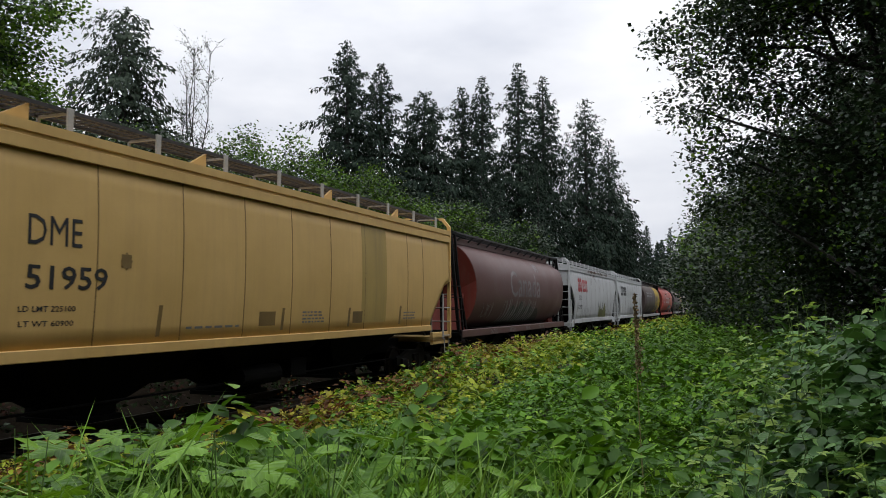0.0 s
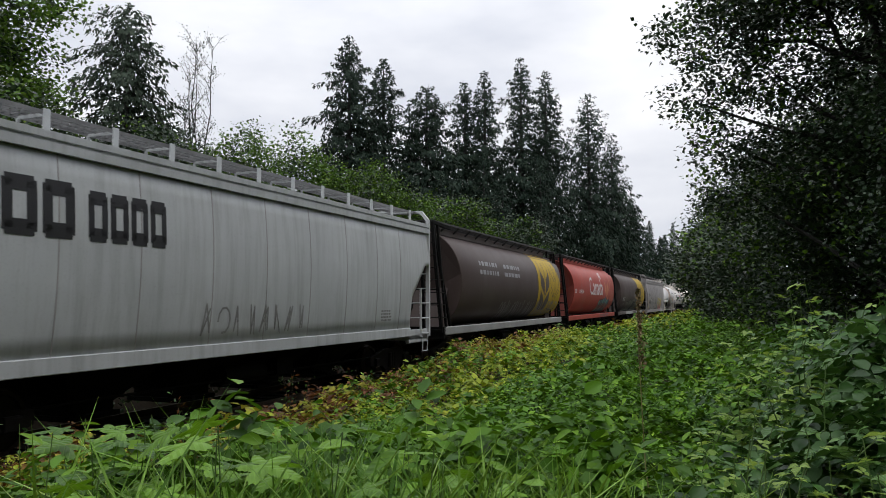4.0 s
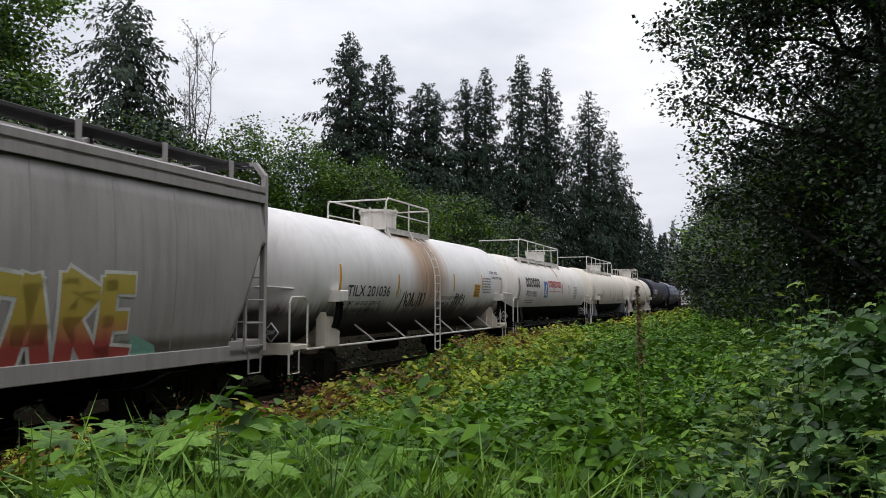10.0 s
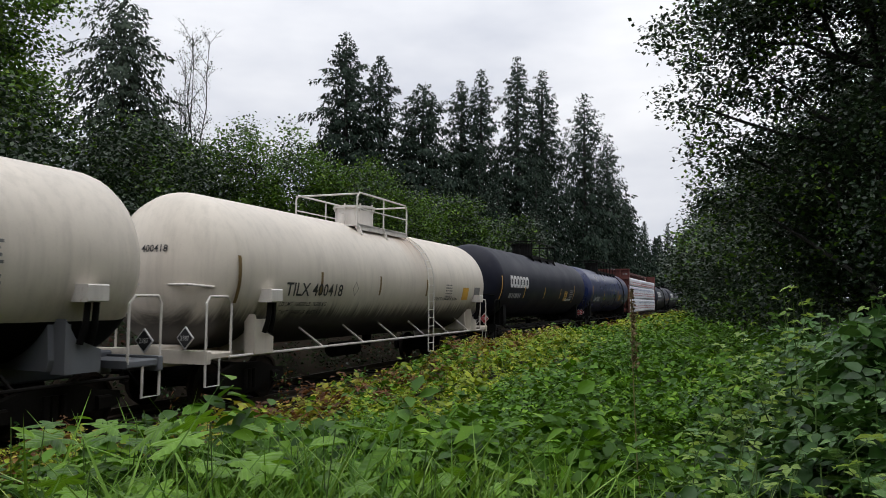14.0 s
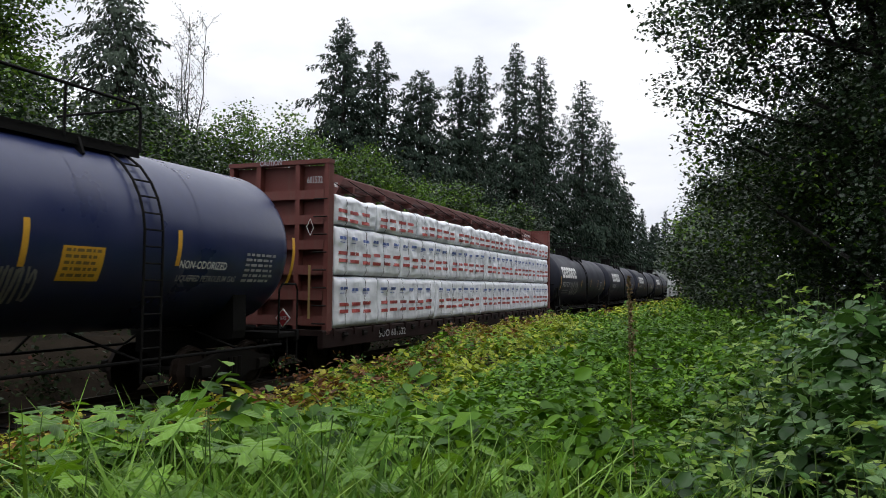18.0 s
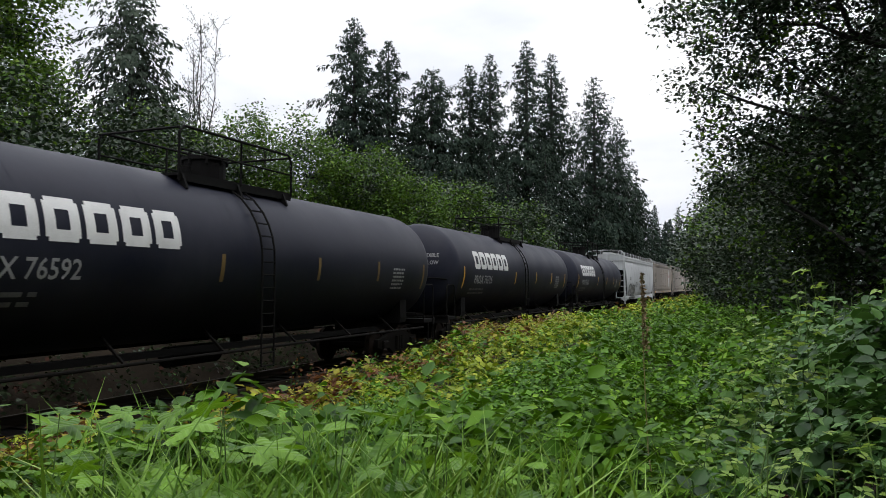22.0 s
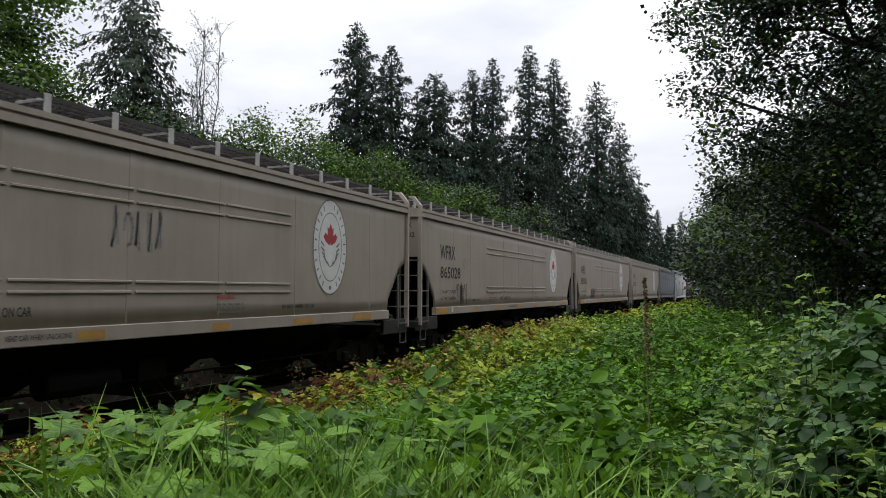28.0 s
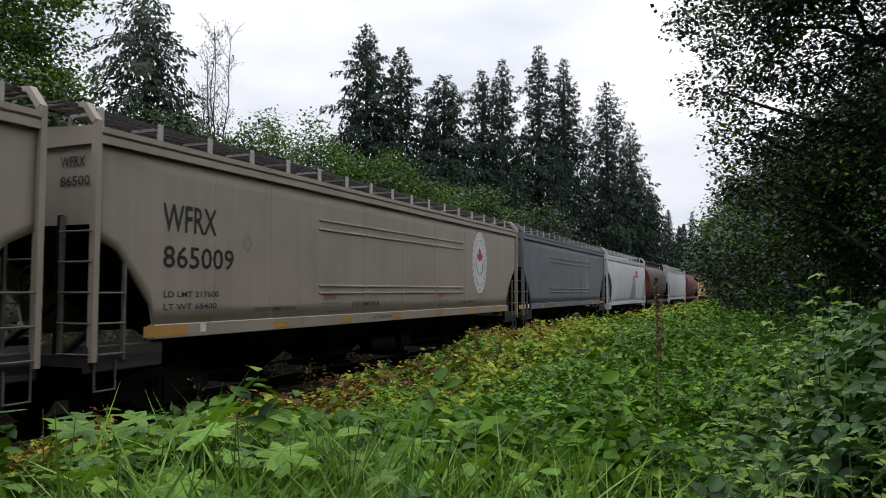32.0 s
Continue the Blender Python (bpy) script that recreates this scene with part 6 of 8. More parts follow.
# 20: white curved-side hopper with black graffiti
MARK = MARKS[20]
L = LENGTH[19]
car, face = covered_hopper("covered_hopper", "pale grey curved-side covered hopper with black and white graffiti", L, WHITEB, WHITEB, DECK, eave=4.12, crest=4.62, bulge=0.12, sill=(1.0, 1.24), fascia=0.3, rail_posts=12, end_in=0.6,
                           bays=3, board_z=4.9, board_x=(0.4, 1.0), cut=[(0.0, 3.3), (0.15, 3.25), (1.25, 1.4), (1.3, 1.22)], end_low=3.35, flat_board=True, seams=[-6.0, -4.5, -3.0, -1.5, 0, 1.5, 3.0, 4.5, 6.0])
letters("ACFX", car, -6.26, 2.55, 0.27, BLACKINK, face, 0.9, True)
letters("99462", car, -6.1, 2.08, 0.23, BLACKINK, face, 1.25, True)
letters("ACFX", car, 0, 0, 0.17, BLACKINK, lambda z: 0.0, 0.6).matrix_basis = pose(0.1, -L / 2 + 0.58, 3.95, 0, 0, -90)
letters("99462", car, 0, 0, 0.15, BLACKINK, lambda z: 0.0, 0.72).matrix_basis = pose(0.1, -L / 2 + 0.58, 3.68, 0, 0, -90)
fat = []
for k in range(4):
    fat += ring_quads(k * 0.95 + 0.45, 0.45, 0.5, 0.5, 0.22, 14) + stroke([(k * 0.95 + 0.1, 0.0), (k * 0.95 + 0.8, 0.95)], 0.2)
shapes("graffiti", car, fat, -6.7, 1.25, SPRAYK, face, 0.007, "bold black graffiti")
shapes("graffiti", car, scrawl(random.Random(202), 3.6, 0.9, 8, 0.06), -6.6, 1.25, SPRAYW, face, 0.011)
for k, (u, w) in enumerate(((-5.0, 1.2), (-2.6, 1.0), (-0.4, 0.9), (1.2, 0.9), (3.2, 2.0))):
    shapes("graffiti", car, scrawl(random.Random(210 + k), w, 0.5, 5, 0.035), u, 1.75 + 0.2 * (k % 2), SPRAYK, face)
shapes("graffiti", car, [rect(0.9 * k, 0, 0.8, 0.2) for k in range(4)], -6.6, 1.02, SPRAYK, lambda z: 1.545, curved=False)
put(20, car)


# 21 to 25: warm grey malt hoppers with an oval emblem
def malt_hopper(i, num, body, emblem, tag=0):
    global MARK
    MARK = MARKS[i]
    L = LENGTH[i - 1]
    car, face = covered_hopper("covered_hopper", "warm grey steel covered hopper with oval red-leaf emblem" if emblem == "leaf" else "dark blue-grey covered hopper with dark oval emblem", L, body, body, DECK,
                               seams=[-7.4, -5.8, -2.1, 0, 2.1, 4.5, 7.8], post_mat=GREYSTEEL, plat_mat=DECK, ladder_mat=plain("grimy_ladder_steel", (0.10, 0.095, 0.088), 0.7, 0, 5, 0.3))
    for z in (3.42, 3.62, 2.2, 2.04):
        for q in range(4):
            y = -4.1 + 2.12 * q
            Build().prism_y([(1.49, z - 0.03), (1.525, z - 0.012), (1.525, z + 0.012), (1.49, z + 0.03)], y + 0.02, y + 2.06).ob("side_rib", body, car)
    ox, oz, a, b = 5.9 - MARK, 3.05, 0.74, 1.09
    if emblem == "leaf":
        shapes("emblem", car, [ellipse(0, 0, a, b)], ox, oz, WHITEINK, face, 0.005, "white oval emblem", curved=False)
        for q in (ring_quads(0, 0, a, b, 0.035), ring_quads(0, 0, a * 0.68, b * 0.72, 0.022)):
            shapes("emblem_ring", car, q, ox, oz, GREYINK, face, 0.008, curved=False)
        for k in range(26):
            t = 2 * math.pi * k / 26 + 0.1
            if 1.35 < (t % 6.283) < 1.8 or 4.4 < (t % 6.283) < 5.0:
                continue
            cx, cy = a * 0.84 * math.cos(t), b * 0.86 * math.sin(t)
            shapes("emblem_mark", car, stroke([(cx * 0.95, cy * 0.95), (cx * 1.06, cy * 1.05)], 0.035), ox, oz, GREYINK, face, 0.008, curved=False)
        half_leaf = [(0, 0.5), (0.09, 0.34), (0.16, 0.38), (0.14, 0.16), (0.27, 0.24), (0.29, 0.17), (0.36, 0.15), (0.26, 0.0), (0.1, -0.08), (0.02, -0.1)]
        fan = [[(0, 0.0), half_leaf[k], half_leaf[k + 1]][::-1] for k in range(len(half_leaf) - 1)]
        fan += [[(-u, v) for u, v in p][::-1] for p in fan]
        shapes("emblem_leaf", car, [[(u * 0.85, v * 0.85 + 0.12) for u, v in p] for p in fan], ox, oz, REDINK, face, 0.009, "red leaf", curved=False)
        lau = []
        for s in (-1, 1):
            for k in range(6):
                t = 0.25 + 0.22 * k
                cx, cy = s * 0.34 * math.sin(t * 1.2), -0.42 + 0.5 * (1 - math.cos(t * 1.1))
                lau += stroke([(cx * 0.8, cy - 0.02), (cx * 1.15, cy + 0.06)], 0.04)
            lau += stroke([(0, -0.46), (s * 0.2, -0.3), (s * 0.3, -0.05)], 0.02)
        shapes("emblem_sprigs", car, lau, ox, oz, GREYINK, face, 0.009, curved=False)
        shapes("emblem_dot", car, [ellipse(0, -0.92, 0.05, 0.05, 10)], ox, oz, GREYINK, face, 0.009, curved=False)
        letters("WFRX", car, -8.35, 3.04, 0.45, BLACKINK, face, 1.27)
        letters(num, car, -8.33, 2.45, 0.37, BLACKINK, face, 1.72)
        letters("LD LMT 217600", car, -8.3, 1.98, 0.10, BLACKINK, face, 1.3)
        letters("LT WT 68400", car, -8.3, 1.78, 0.10, BLACKINK, face, 1.25)
        letters("DO NOT HAMMER ON CAR", car, -6.0, 1.70, 0.085, BLACKINK, face, 1.35)
        letters("DO NOT HAMMER ON CAR", car, 4.6, 1.70, 0.085, BLACKINK, face, 1.2)
        letters("DO NOT HAMMER ON CAR", car, -2.4, 1.72, 0.13, BLACKINK, face, 1.35)
        letters("VENT CAR WHEN UNLOADING", car, -1.45, 1.41, 0.075, BLACKINK, lambda z: 1.545, 1.0)
        letters("WARNING", car, -3.6, 1.90, 0.085, REDINK, face, 0.5)
        print_lines(car, -3.7, 1.66, 0.9, 3, 0.07, GREYINK, face, i)
        letters("WARNING", car, 2.6, 1.90, 0.085, REDINK, face, 0.5)
        print_lines(car, 2.6, 1.66, 0.8, 3, 0.07, GREYINK, face, i + 3)
        letters("WFRX", car, 0, 0, 0.16, BLACKINK, lambda z: 0.0, 0.5).matrix_basis = pose(0.72, -L / 2 + 0.52, 3.9, 0, 0, -90)
        letters(num[:5], car, 0, 0, 0.15, BLACKINK, lambda z: 0.0, 0.6).matrix_basis = pose(0.72, -L / 2 + 0.52, 3.62, 0, 0, -90)
    else:
        shapes("emblem", car, ring_quads(0, 0, 0.55, 0.85, 0.08) + stroke([(-0.1, -0.6), (0.1, 0.6)], 0.1), 4.2, oz, GREYSTEEL, face, 0.006, curved=False)
        letters(num, car, -5.5, 2.6, 0.3, GREYINK, face, 1.2)
    ring_ = ring_quads(0.12, 0.17, 0.13, 0.18, 0.025, 4)
    shapes("data_panel", car, ring_, -6.35, 2.8, GREYINK, face, curved=False)
    for u, w, h in ((0, 0.95, 0.17), (3.3, 0.45, 0.12), (5.85, 0.47, 0.14), (8.4, 0.47, 0.13), (11.2, 0.45, 0.12), (13.7, 0.75, 0.12), (16.2, 0.9, 0.14)):
        shapes("reflector", car, [rect(0, 0, w, h)], u - 8.75, 1.37, AMBER, lambda z: 1.545, curved=False)
    shapes("data_panel", car, [rect(0, 0, 0.14, 0.14)], -7.5, 1.40, WHITEINK, lambda z: 1.545, curved=False)
    if tag == 1:
        shapes("graffiti", car, scrawl(random.Random(i), 1.1, 0.6, 5, 0.05), 0.2, 2.7, SPRAYG, face)
    if tag == 2:
        shapes("graffiti", car, scrawl(random.Random(i), 1.0, 0.75, 7, 0.035), -7.0, 1.58, SPRAYK, face)
    if tag == 3:
        shapes("graffiti", car, scrawl(random.Random(i), 1.4, 0.6, 7, 0.06), -5.4, 1.62, SPRAYK, face)
    put(i, car)


malt_hopper(21, "865113", TANP, "leaf", 1)
malt_hopper(22, "865028", TANP, "leaf", 2)
malt_hopper(23, "865063", TANP, "leaf", 3)
malt_hopper(24, "865009", TANP, "leaf", 0)
malt_hopper(25, "865240", BLUEGREY, "plain", 0)

# the cars that follow in the distance
MARK = MARKS[26]
L = LENGTH[25]
car, face = covered_hopper("covered_hopper", "pale white covered hopper with grey patch", L, WHITEB, WHITEB, GALV, eave=4.1, crest=4.5, bulge=0.10, sill=(1.15, 1.38), end_in=0.75, cut=[(0.0, 3.2), (0.35, 3.15), (1.25, 2.25), (1.3, 1.34)], seams=[-4, -2, 0, 2, 4], rail_posts=12)
shapes("grey_patch", car, [[(-1.2, -1.1), (1.4, -1.1), (1.1, 0.6), (0.2, 0.7)]], 2.0, 2.6, SPRAYG, face)
shapes("dark_trade_mark", car, logo_blocks(2, 1.2, 0.5), 3.2, 3.1, REDINK, face)
put(26, car)
car, face = round_hopper("dark brown round-sided grain hopper", LENGTH[26], BROWNP, REDEND, DECK)
put(27, car)
car, face = covered_hopper("covered_hopper", "white covered hopper in the distance", LENGTH[27], WHITEP, WHITEP, GALV, eave=4.15, bulge=0.1, sill=(1.15, 1.38), end_in=0.75)
put(28, car)
car, face = round_hopper("red-brown round-sided grain hopper", LENGTH[28], WINEEND, REDEND, DECK)
put(29, car)
car, face = covered_hopper("covered_hopper", "tan covered hopper in the distance", LENGTH[29], CREAM, CREAM, GALV, eave=4.15, sill=(1.3, 1.5), end_in=0.6)
put(30, car)
tail = [c for c, _ in TRAIN[-5:]]
for i in range(31, len(COUPLINGS)):
    put(i, copy_thing(tail[(i * 3) % 5], on_track(0)))


def motions():
    """The whole train rolls towards the camera and past it."""
    for car, start in TRAIN:
        rows = []
        for k in range(17):
            t = 2.0 * k
            rows.append((t, on_track(start - SPEED * t - SLOWING * t * t / 2)))
        walk(car, rows)


# ---------- ground, ballast and rails ----------
def smooth(a, b, t):
    t = max(0.0, min(1.0, (t - a) / (b - a)))
    return t * t * (3 - 2 * t)


def ground_z(x, y):
    """The lie of the land: track bed in a shallow cutting, its far bank added to keep the view under the cars dark, the
    bank on which the camera stands, rising woods on both sides.
    """
    d = x + TRACK - (BEND * y * y / 2 if 0 < y < 400 else 0.0)
    if d < 0:
        # steep far bank added to hide lit ground seen under the cars
        z = -0.45 + 1.25 * smooth(1.9, 3.7, -d) + 0.3 * smooth(4.0, 9.0, -d) + 3.0 * smooth(10, 60, -d)
    else:
        z = -0.45 + 0.95 * smooth(3.2, 7.5, d) + 0.35 * smooth(10, 16, d) + 3.0 * smooth(14, 60, d)
    return z + 0.07 * noise.noise(Vector((x * 0.35, y * 0.35, 0)))


EARTH = plain("leaf_litter_soil", (0.020, 0.015, 0.010), 0.95, 0, 3, 0.5, 0.6, gloss=0.1)
# ballast, ties and rails darkened in colour for the shade under the train
STONE = plain("shade_darkened_ballast", (0.012, 0.0105, 0.009), 0.9, 0, 7, 0.4, 0.5, gloss=0.08)
TIEWOOD = plain("shade_darkened_creosoted_ties", (0.010, 0.008, 0.007), 0.85, 0, 5, 0.4, 0.5, gloss=0.08)
RAILSTEEL = plain("brown_rail_steel", (0.035, 0.022, 0.015), 0.7, 0.2, 6, 0.3)


def axis(*spans):
    out = []
    for a, b, step in spans:
        n = max(1, round((b - a) / step))
        out += [a + (b - a) * k / n for k in range(n)]
    return out + [spans[-1][1]]


gx = axis((-3000, -300, 450), (-300, -60, 30), (-60, -22, 3), (-22, 12, 0.55), (12, 60, 4), (60, 300, 30), (300, 3000, 450))
gy = axis((-3000, -300, 450), (-300, -20, 28), (-20, 60, 0.9), (60, 200, 5), (200, 600, 40), (600, 3000, 400))
gv = [(x, y, ground_z(x, y)) for y in gy for x in gx]
W = len(gx)
gm = bpy.data.meshes.new("ground")
gm.from_pydata(gv, [], [(j * W + i, j * W + i + 1, (j + 1) * W + i + 1, (j + 1) * W + i) for j in range(len(gy) - 1) for i in range(W - 1)])
gm.materials.append(EARTH)
gm.polygons.foreach_set("use_smooth", [True] * len(gm.polygons))
tagged(new("ground", gm), "dark soil bank covered in leaf litter and undergrowth", kind="structure")


def along(profile, y0, y1, step, name, mat, label, kind="structure"):
    """Carries a cross-section along the track."""
    b = Build()
    rings = []
    n = int((y1 - y0) / step)
    for k in range(n + 1):
        m = on_track(y0 + (y1 - y0) * k / n)
        rings.append([m @ Vector((x, 0, z)) for x, z in profile])
    b.loft(rings)
    return tagged(b.ob(name, mat), label, kind=kind)


bed = along([(-2.4, -0.7), (-1.75, -0.2), (1.75, -0.2), (3.4, -0.7)], -420, 480, 30, "ballast_bed", STONE, "crushed stone ballast bed under the track, darkened for the train's shade")
rail_prof = [(-0.07, -0.17), (0.07, -0.17), (0.07, -0.155), (0.012, -0.13), (0.012, -0.05), (0.036, -0.04), (0.036, 0), (-0.036, 0), (-0.036, -0.04), (-0.012, -0.05), (-0.012, -0.13), (-0.07, -0.155)]
for s in (-1, 1):
    along([(x + s * 0.754, z) for x, z in rail_prof], -420, 480, 30, "rail", RAILSTEEL, "worn brown steel rail on wooden ties")
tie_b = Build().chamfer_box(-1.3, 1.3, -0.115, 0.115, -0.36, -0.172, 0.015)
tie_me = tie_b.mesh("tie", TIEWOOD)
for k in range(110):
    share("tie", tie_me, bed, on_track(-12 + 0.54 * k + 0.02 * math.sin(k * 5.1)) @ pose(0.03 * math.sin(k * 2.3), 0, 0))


# ---------- scattering of leaves ----------


def leaf_template(kind):
    """Vertices and faces of one leaf about a unit long, lying along y with its face up."""
    if kind == "blade":     # two-face folded leaf
        v = [(0, 0, 0), (0.2, 0.2, 0.06), (0.27, 0.47, 0.07), (0.15, 0.8, 0.02), (0, 1, -0.05), (-0.15, 0.8, 0.02), (-0.27, 0.47, 0.07), (-0.2, 0.2, 0.06)]
        f = [(0, 1, 2, 3, 4), (0, 4, 5, 6, 7)]
    elif kind == "round":   # broader, for trees
        v = [(0, 0, 0), (0.36, 0.4, 0.06), (0, 1, -0.06), (-0.36, 0.4, 0.06)]
        f = [(0, 1, 2, 3)]
    elif kind == "triplet":  # three plain leaflets, at a distance
        v, f = [], []
        for a, q in ((0, 1.0), (1.2, 0.8), (-1.2, 0.8)):
            k = len(v)
            for x, y, z in ((0, 0.06, 0), (0.22, 0.36, 0.05), (0, 0.78, -0.05), (-0.22, 0.36, 0.05)):
                v.append((q * (x * math.cos(a) + y * math.sin(a)), q * (y * math.cos(a) - x * math.sin(a)) + (0.12 if a == 0 else 0), q * z))
            f.append((k, k + 1, k + 2, k + 3))
    elif kind == "trio":    # bramble: three leaflets
        v, f = [], []
        for a, s in ((0, 1.0), (1.15, 0.8), (-1.15, 0.8)):
            k = len(v)
            base = [(0, 0.08, 0), (0.19, 0.2, 0.04), (0.23, 0.4, 0.05), (0.1, 0.64, 0.0), (0, 0.76, -0.04), (-0.1, 0.64, 0.0), (-0.23, 0.4, 0.05), (-0.19, 0.2, 0.04)]
            for x, y, z in base:
                v.append((s * (x * math.cos(a) + y * math.sin(a)), s * (y * math.cos(a) - x * math.sin(a)) + (0.12 if a == 0 else 0), s * z - (0.04 if a else 0)))
            f += [(k, k + 1, k + 2, k + 3, k + 4), (k, k + 4, k + 5, k + 6, k + 7)]
    elif kind == "oval":    # broad oval leaf at close quarters
        v = [(0, j / 8, -0.16 * (j / 8 - 0.4) ** 2) for j in range(9)]
        for side in (1, -1):
            v += [(side * 0.34 * math.sin(math.pi * (j / 8) ** 0.75) * (1.05 if j % 2 else 0.96), j / 8, 0.07 - 0.2 * (j / 8 - 0.4) ** 2) for j in range(1, 8)]
        right, left = [0] + list(range(9, 16)) + [8], [0] + list(range(16, 23)) + [8]
        f = []
        for j in range(8):
            for e, flip in ((right, False), (left, True)):
                q = [j, e[j], e[j + 1], j + 1]
                q = [p for i, p in enumerate(q) if p not in q[:i]]
                f.append(tuple(q[::-1] if flip else q))
    elif kind == "oval_trio":   # bramble leaf at close quarters: three toothed oval leaflets
        v, f = [], []
        for a, s in ((0, 1.0), (1.2, 0.82), (-1.2, 0.82)):
            k = len(v)
            base = [(0, 0.06, 0.0)]
            for side in (1, -1):
                row = [(side * 0.24 * math.sin(math.pi * (j / 5) ** 0.8) * (1.08 if j % 2 else 0.94), 0.06 + 0.68 * j / 5) for j in range(1, 5)]
                base += [(x, y, 0.35 * abs(x) - 0.12 * (y - 0.3) ** 2) for x, y in (row if side > 0 else row[::-1])]
                if side > 0:
                    base.append((0, 0.78, -0.06))
            base += [(0, 0.06 + 0.68 * j / 5, -0.12 * (0.06 + 0.68 * j / 5 - 0.3) ** 2) for j in range(1, 5)]
            for x, y, z in base:
                v.append((s * (x * math.cos(a) + y * math.sin(a)), s * (y * math.cos(a) - x * math.sin(a)) + (0.12 if a == 0 else 0), s * z - (0.04 if a else 0)))
            mid = [k] + [k + 10 + j for j in range(4)] + [k + 5]
            right = [k] + [k + 1 + j for j in range(4)] + [k + 5]
            left = [k] + [k + 9 - j for j in range(4)] + [k + 5]
            for j in range(5):
                for e, flip in ((right, False), (left, True)):
                    q = [mid[j], e[j], e[j + 1], mid[j + 1]]
                    q = [p for i, p in enumerate(q) if p not in q[:i]]
                    f.append(tuple(q[::-1] if flip else q))
    elif kind == "lobed":   # palmate leaf with five toothed lobes
        pol = [(-90, 0.16), (-62, 0.42), (-40, 0.5), (-22, 0.36), (8, 0.62), (22, 0.6), (40, 0.40), (58, 0.42), (74, 0.66), (90, 0.84)]
        right = [(r * math.cos(math.radians(a)), 0.25 + r * math.sin(math.radians(a)) * 0.9) for a, r in pol]
        ring = right + [(-x, y) for x, y in reversed(right[:-1])]
        v = [(x, y, 0.08 * math.sin(3 * math.atan2(y - 0.25, x + 1e-6)) * math.hypot(x, y - 0.25) - 0.12 * abs(x) ** 1.5) for x, y in ring] + [(0, 0.25, 0.04)]
        n = len(ring)
        f = [(i, (i + 1) % n, n) for i in range(n)]
    elif kind == "frond":   # short drooping conifer spray
        v = [(0, 0, 0), (0.25, 0.5, -0.03), (0, 1, -0.2), (-0.25, 0.42, -0.03)]
        f = [(0, 1, 2, 3)]
    elif kind == "toothed":  # the lobed leaf at close quarters, its lobes toothed and pleated
        ring = []
        for k in range(61):
            a = -math.pi / 2 + 0.12 + (2 * math.pi - 0.24) * k / 60
            q = abs(((a + math.pi / 2) % (2 * math.pi)) - math.pi)
            lobe = 0.56 + 0.26 * math.cos(q * 5.0) * (1 - 0.18 * q) - 0.05 * q
            r = (0.30 if k in (0, 60) else lobe) * (1 + (0.07 if k % 2 else -0.05)) * (1.1 - 0.1 * q)
            ring.append((r * math.cos(a), 0.25 + r * math.sin(a) * 0.95))
        v = []
        for w in (1.0, 0.55):
            for x, y in ring:
                x, y = x * w, 0.25 + (y - 0.25) * w
                d = math.hypot(x, y - 0.25)
                v.append((x, y, 0.06 * math.cos(5 * (math.atan2(y - 0.25, x) - math.pi / 2)) * d - 0.16 * d * d))
        v.append((0, 0.25, 0.0))
        n = len(ring)
        f = [(i, i + 1, n + i + 1, n + i) for i in range(n - 1)] + [(n + i, n + i + 1, 2 * n) for i in range(n - 1)]
    elif kind == "grass":
        v = [(-0.0045, 0, 0), (0.0045, 0, 0), (0.0065, 0.45, 0.03), (-0.0065, 0.45, 0.03), (0.005, 0.78, -0.05), (-0.005, 0.78, -0.05), (0.0, 0.96, -0.27)]
        f = [(0, 1, 2, 3), (3, 2, 4, 5), (5, 4, 6)]
    return np.array(v, float), f


def scatter(kind, P, face, turn, size, mat_index=None, cup=None):
    """Arrays of a leaf at each place P, its face towards 'face', spun by 'turn', of length 'size'."""
    tv, tf = leaf_template(kind)
    N = len(P)
    n = face / np.linalg.norm(face, axis=1, keepdims=True)
    ref = np.where(np.abs(n[:, 2:3]) > 0.95, np.array([[1.0, 0, 0]]), np.array([[0, 0, 1.0]]))
    a = np.cross(ref, n)
    a /= np.linalg.norm(a, axis=1, keepdims=True)
    b = np.cross(n, a)
    c, s = np.cos(turn)[:, None], np.sin(turn)[:, None]
    u, w = a * c + b * s, b * c - a * s
    V = (P[:, None, :] + size[:, None, None] * (tv[None, :, 0:1] * u[:, None, :] + tv[None, :, 1:2] * w[:, None, :] + tv[None, :, 2:3] * n[:, None, :])).reshape(-1, 3)
    k = len(tv)
    counts, loops = [], []
    off = (np.arange(N) * k)[:, None]
    per = [len(q) for q in tf]
    flat = np.concatenate([np.array(q) for q in tf])
    loops = (off + flat[None, :]).ravel()
    counts = np.tile(np.array(per), N)
    mi = np.repeat(mat_index if mat_index is not None else np.zeros(N, int), len(tf))
    return V, loops, counts, mi


def leaf_mesh(name, sets, mats):
    V, L, C, M, k = [], [], [], [], 0
    for v, l, c, m in sets:
        V.append(v), L.append(l + k), C.append(c), M.append(m)
        k += len(v)
    V, L, C, M = np.concatenate(V), np.concatenate(L), np.concatenate(C), np.concatenate(M)
    me = bpy.data.meshes.new(name)
    me.vertices.add(len(V))
    me.vertices.foreach_set("co", V.astype(np.float32).ravel())
    me.loops.add(len(L))
    me.loops.foreach_set("vertex_index", L.astype(np.int32))
    me.polygons.add(len(C))
    me.polygons.foreach_set("loop_start", np.concatenate([[0], np.cumsum(C)[:-1]]).astype(np.int32))
    for m in mats:
        me.materials.append(m)
    me.polygons.foreach_set("material_index", M.astype(np.int32))
    me.update(calc_edges=True)
    return me


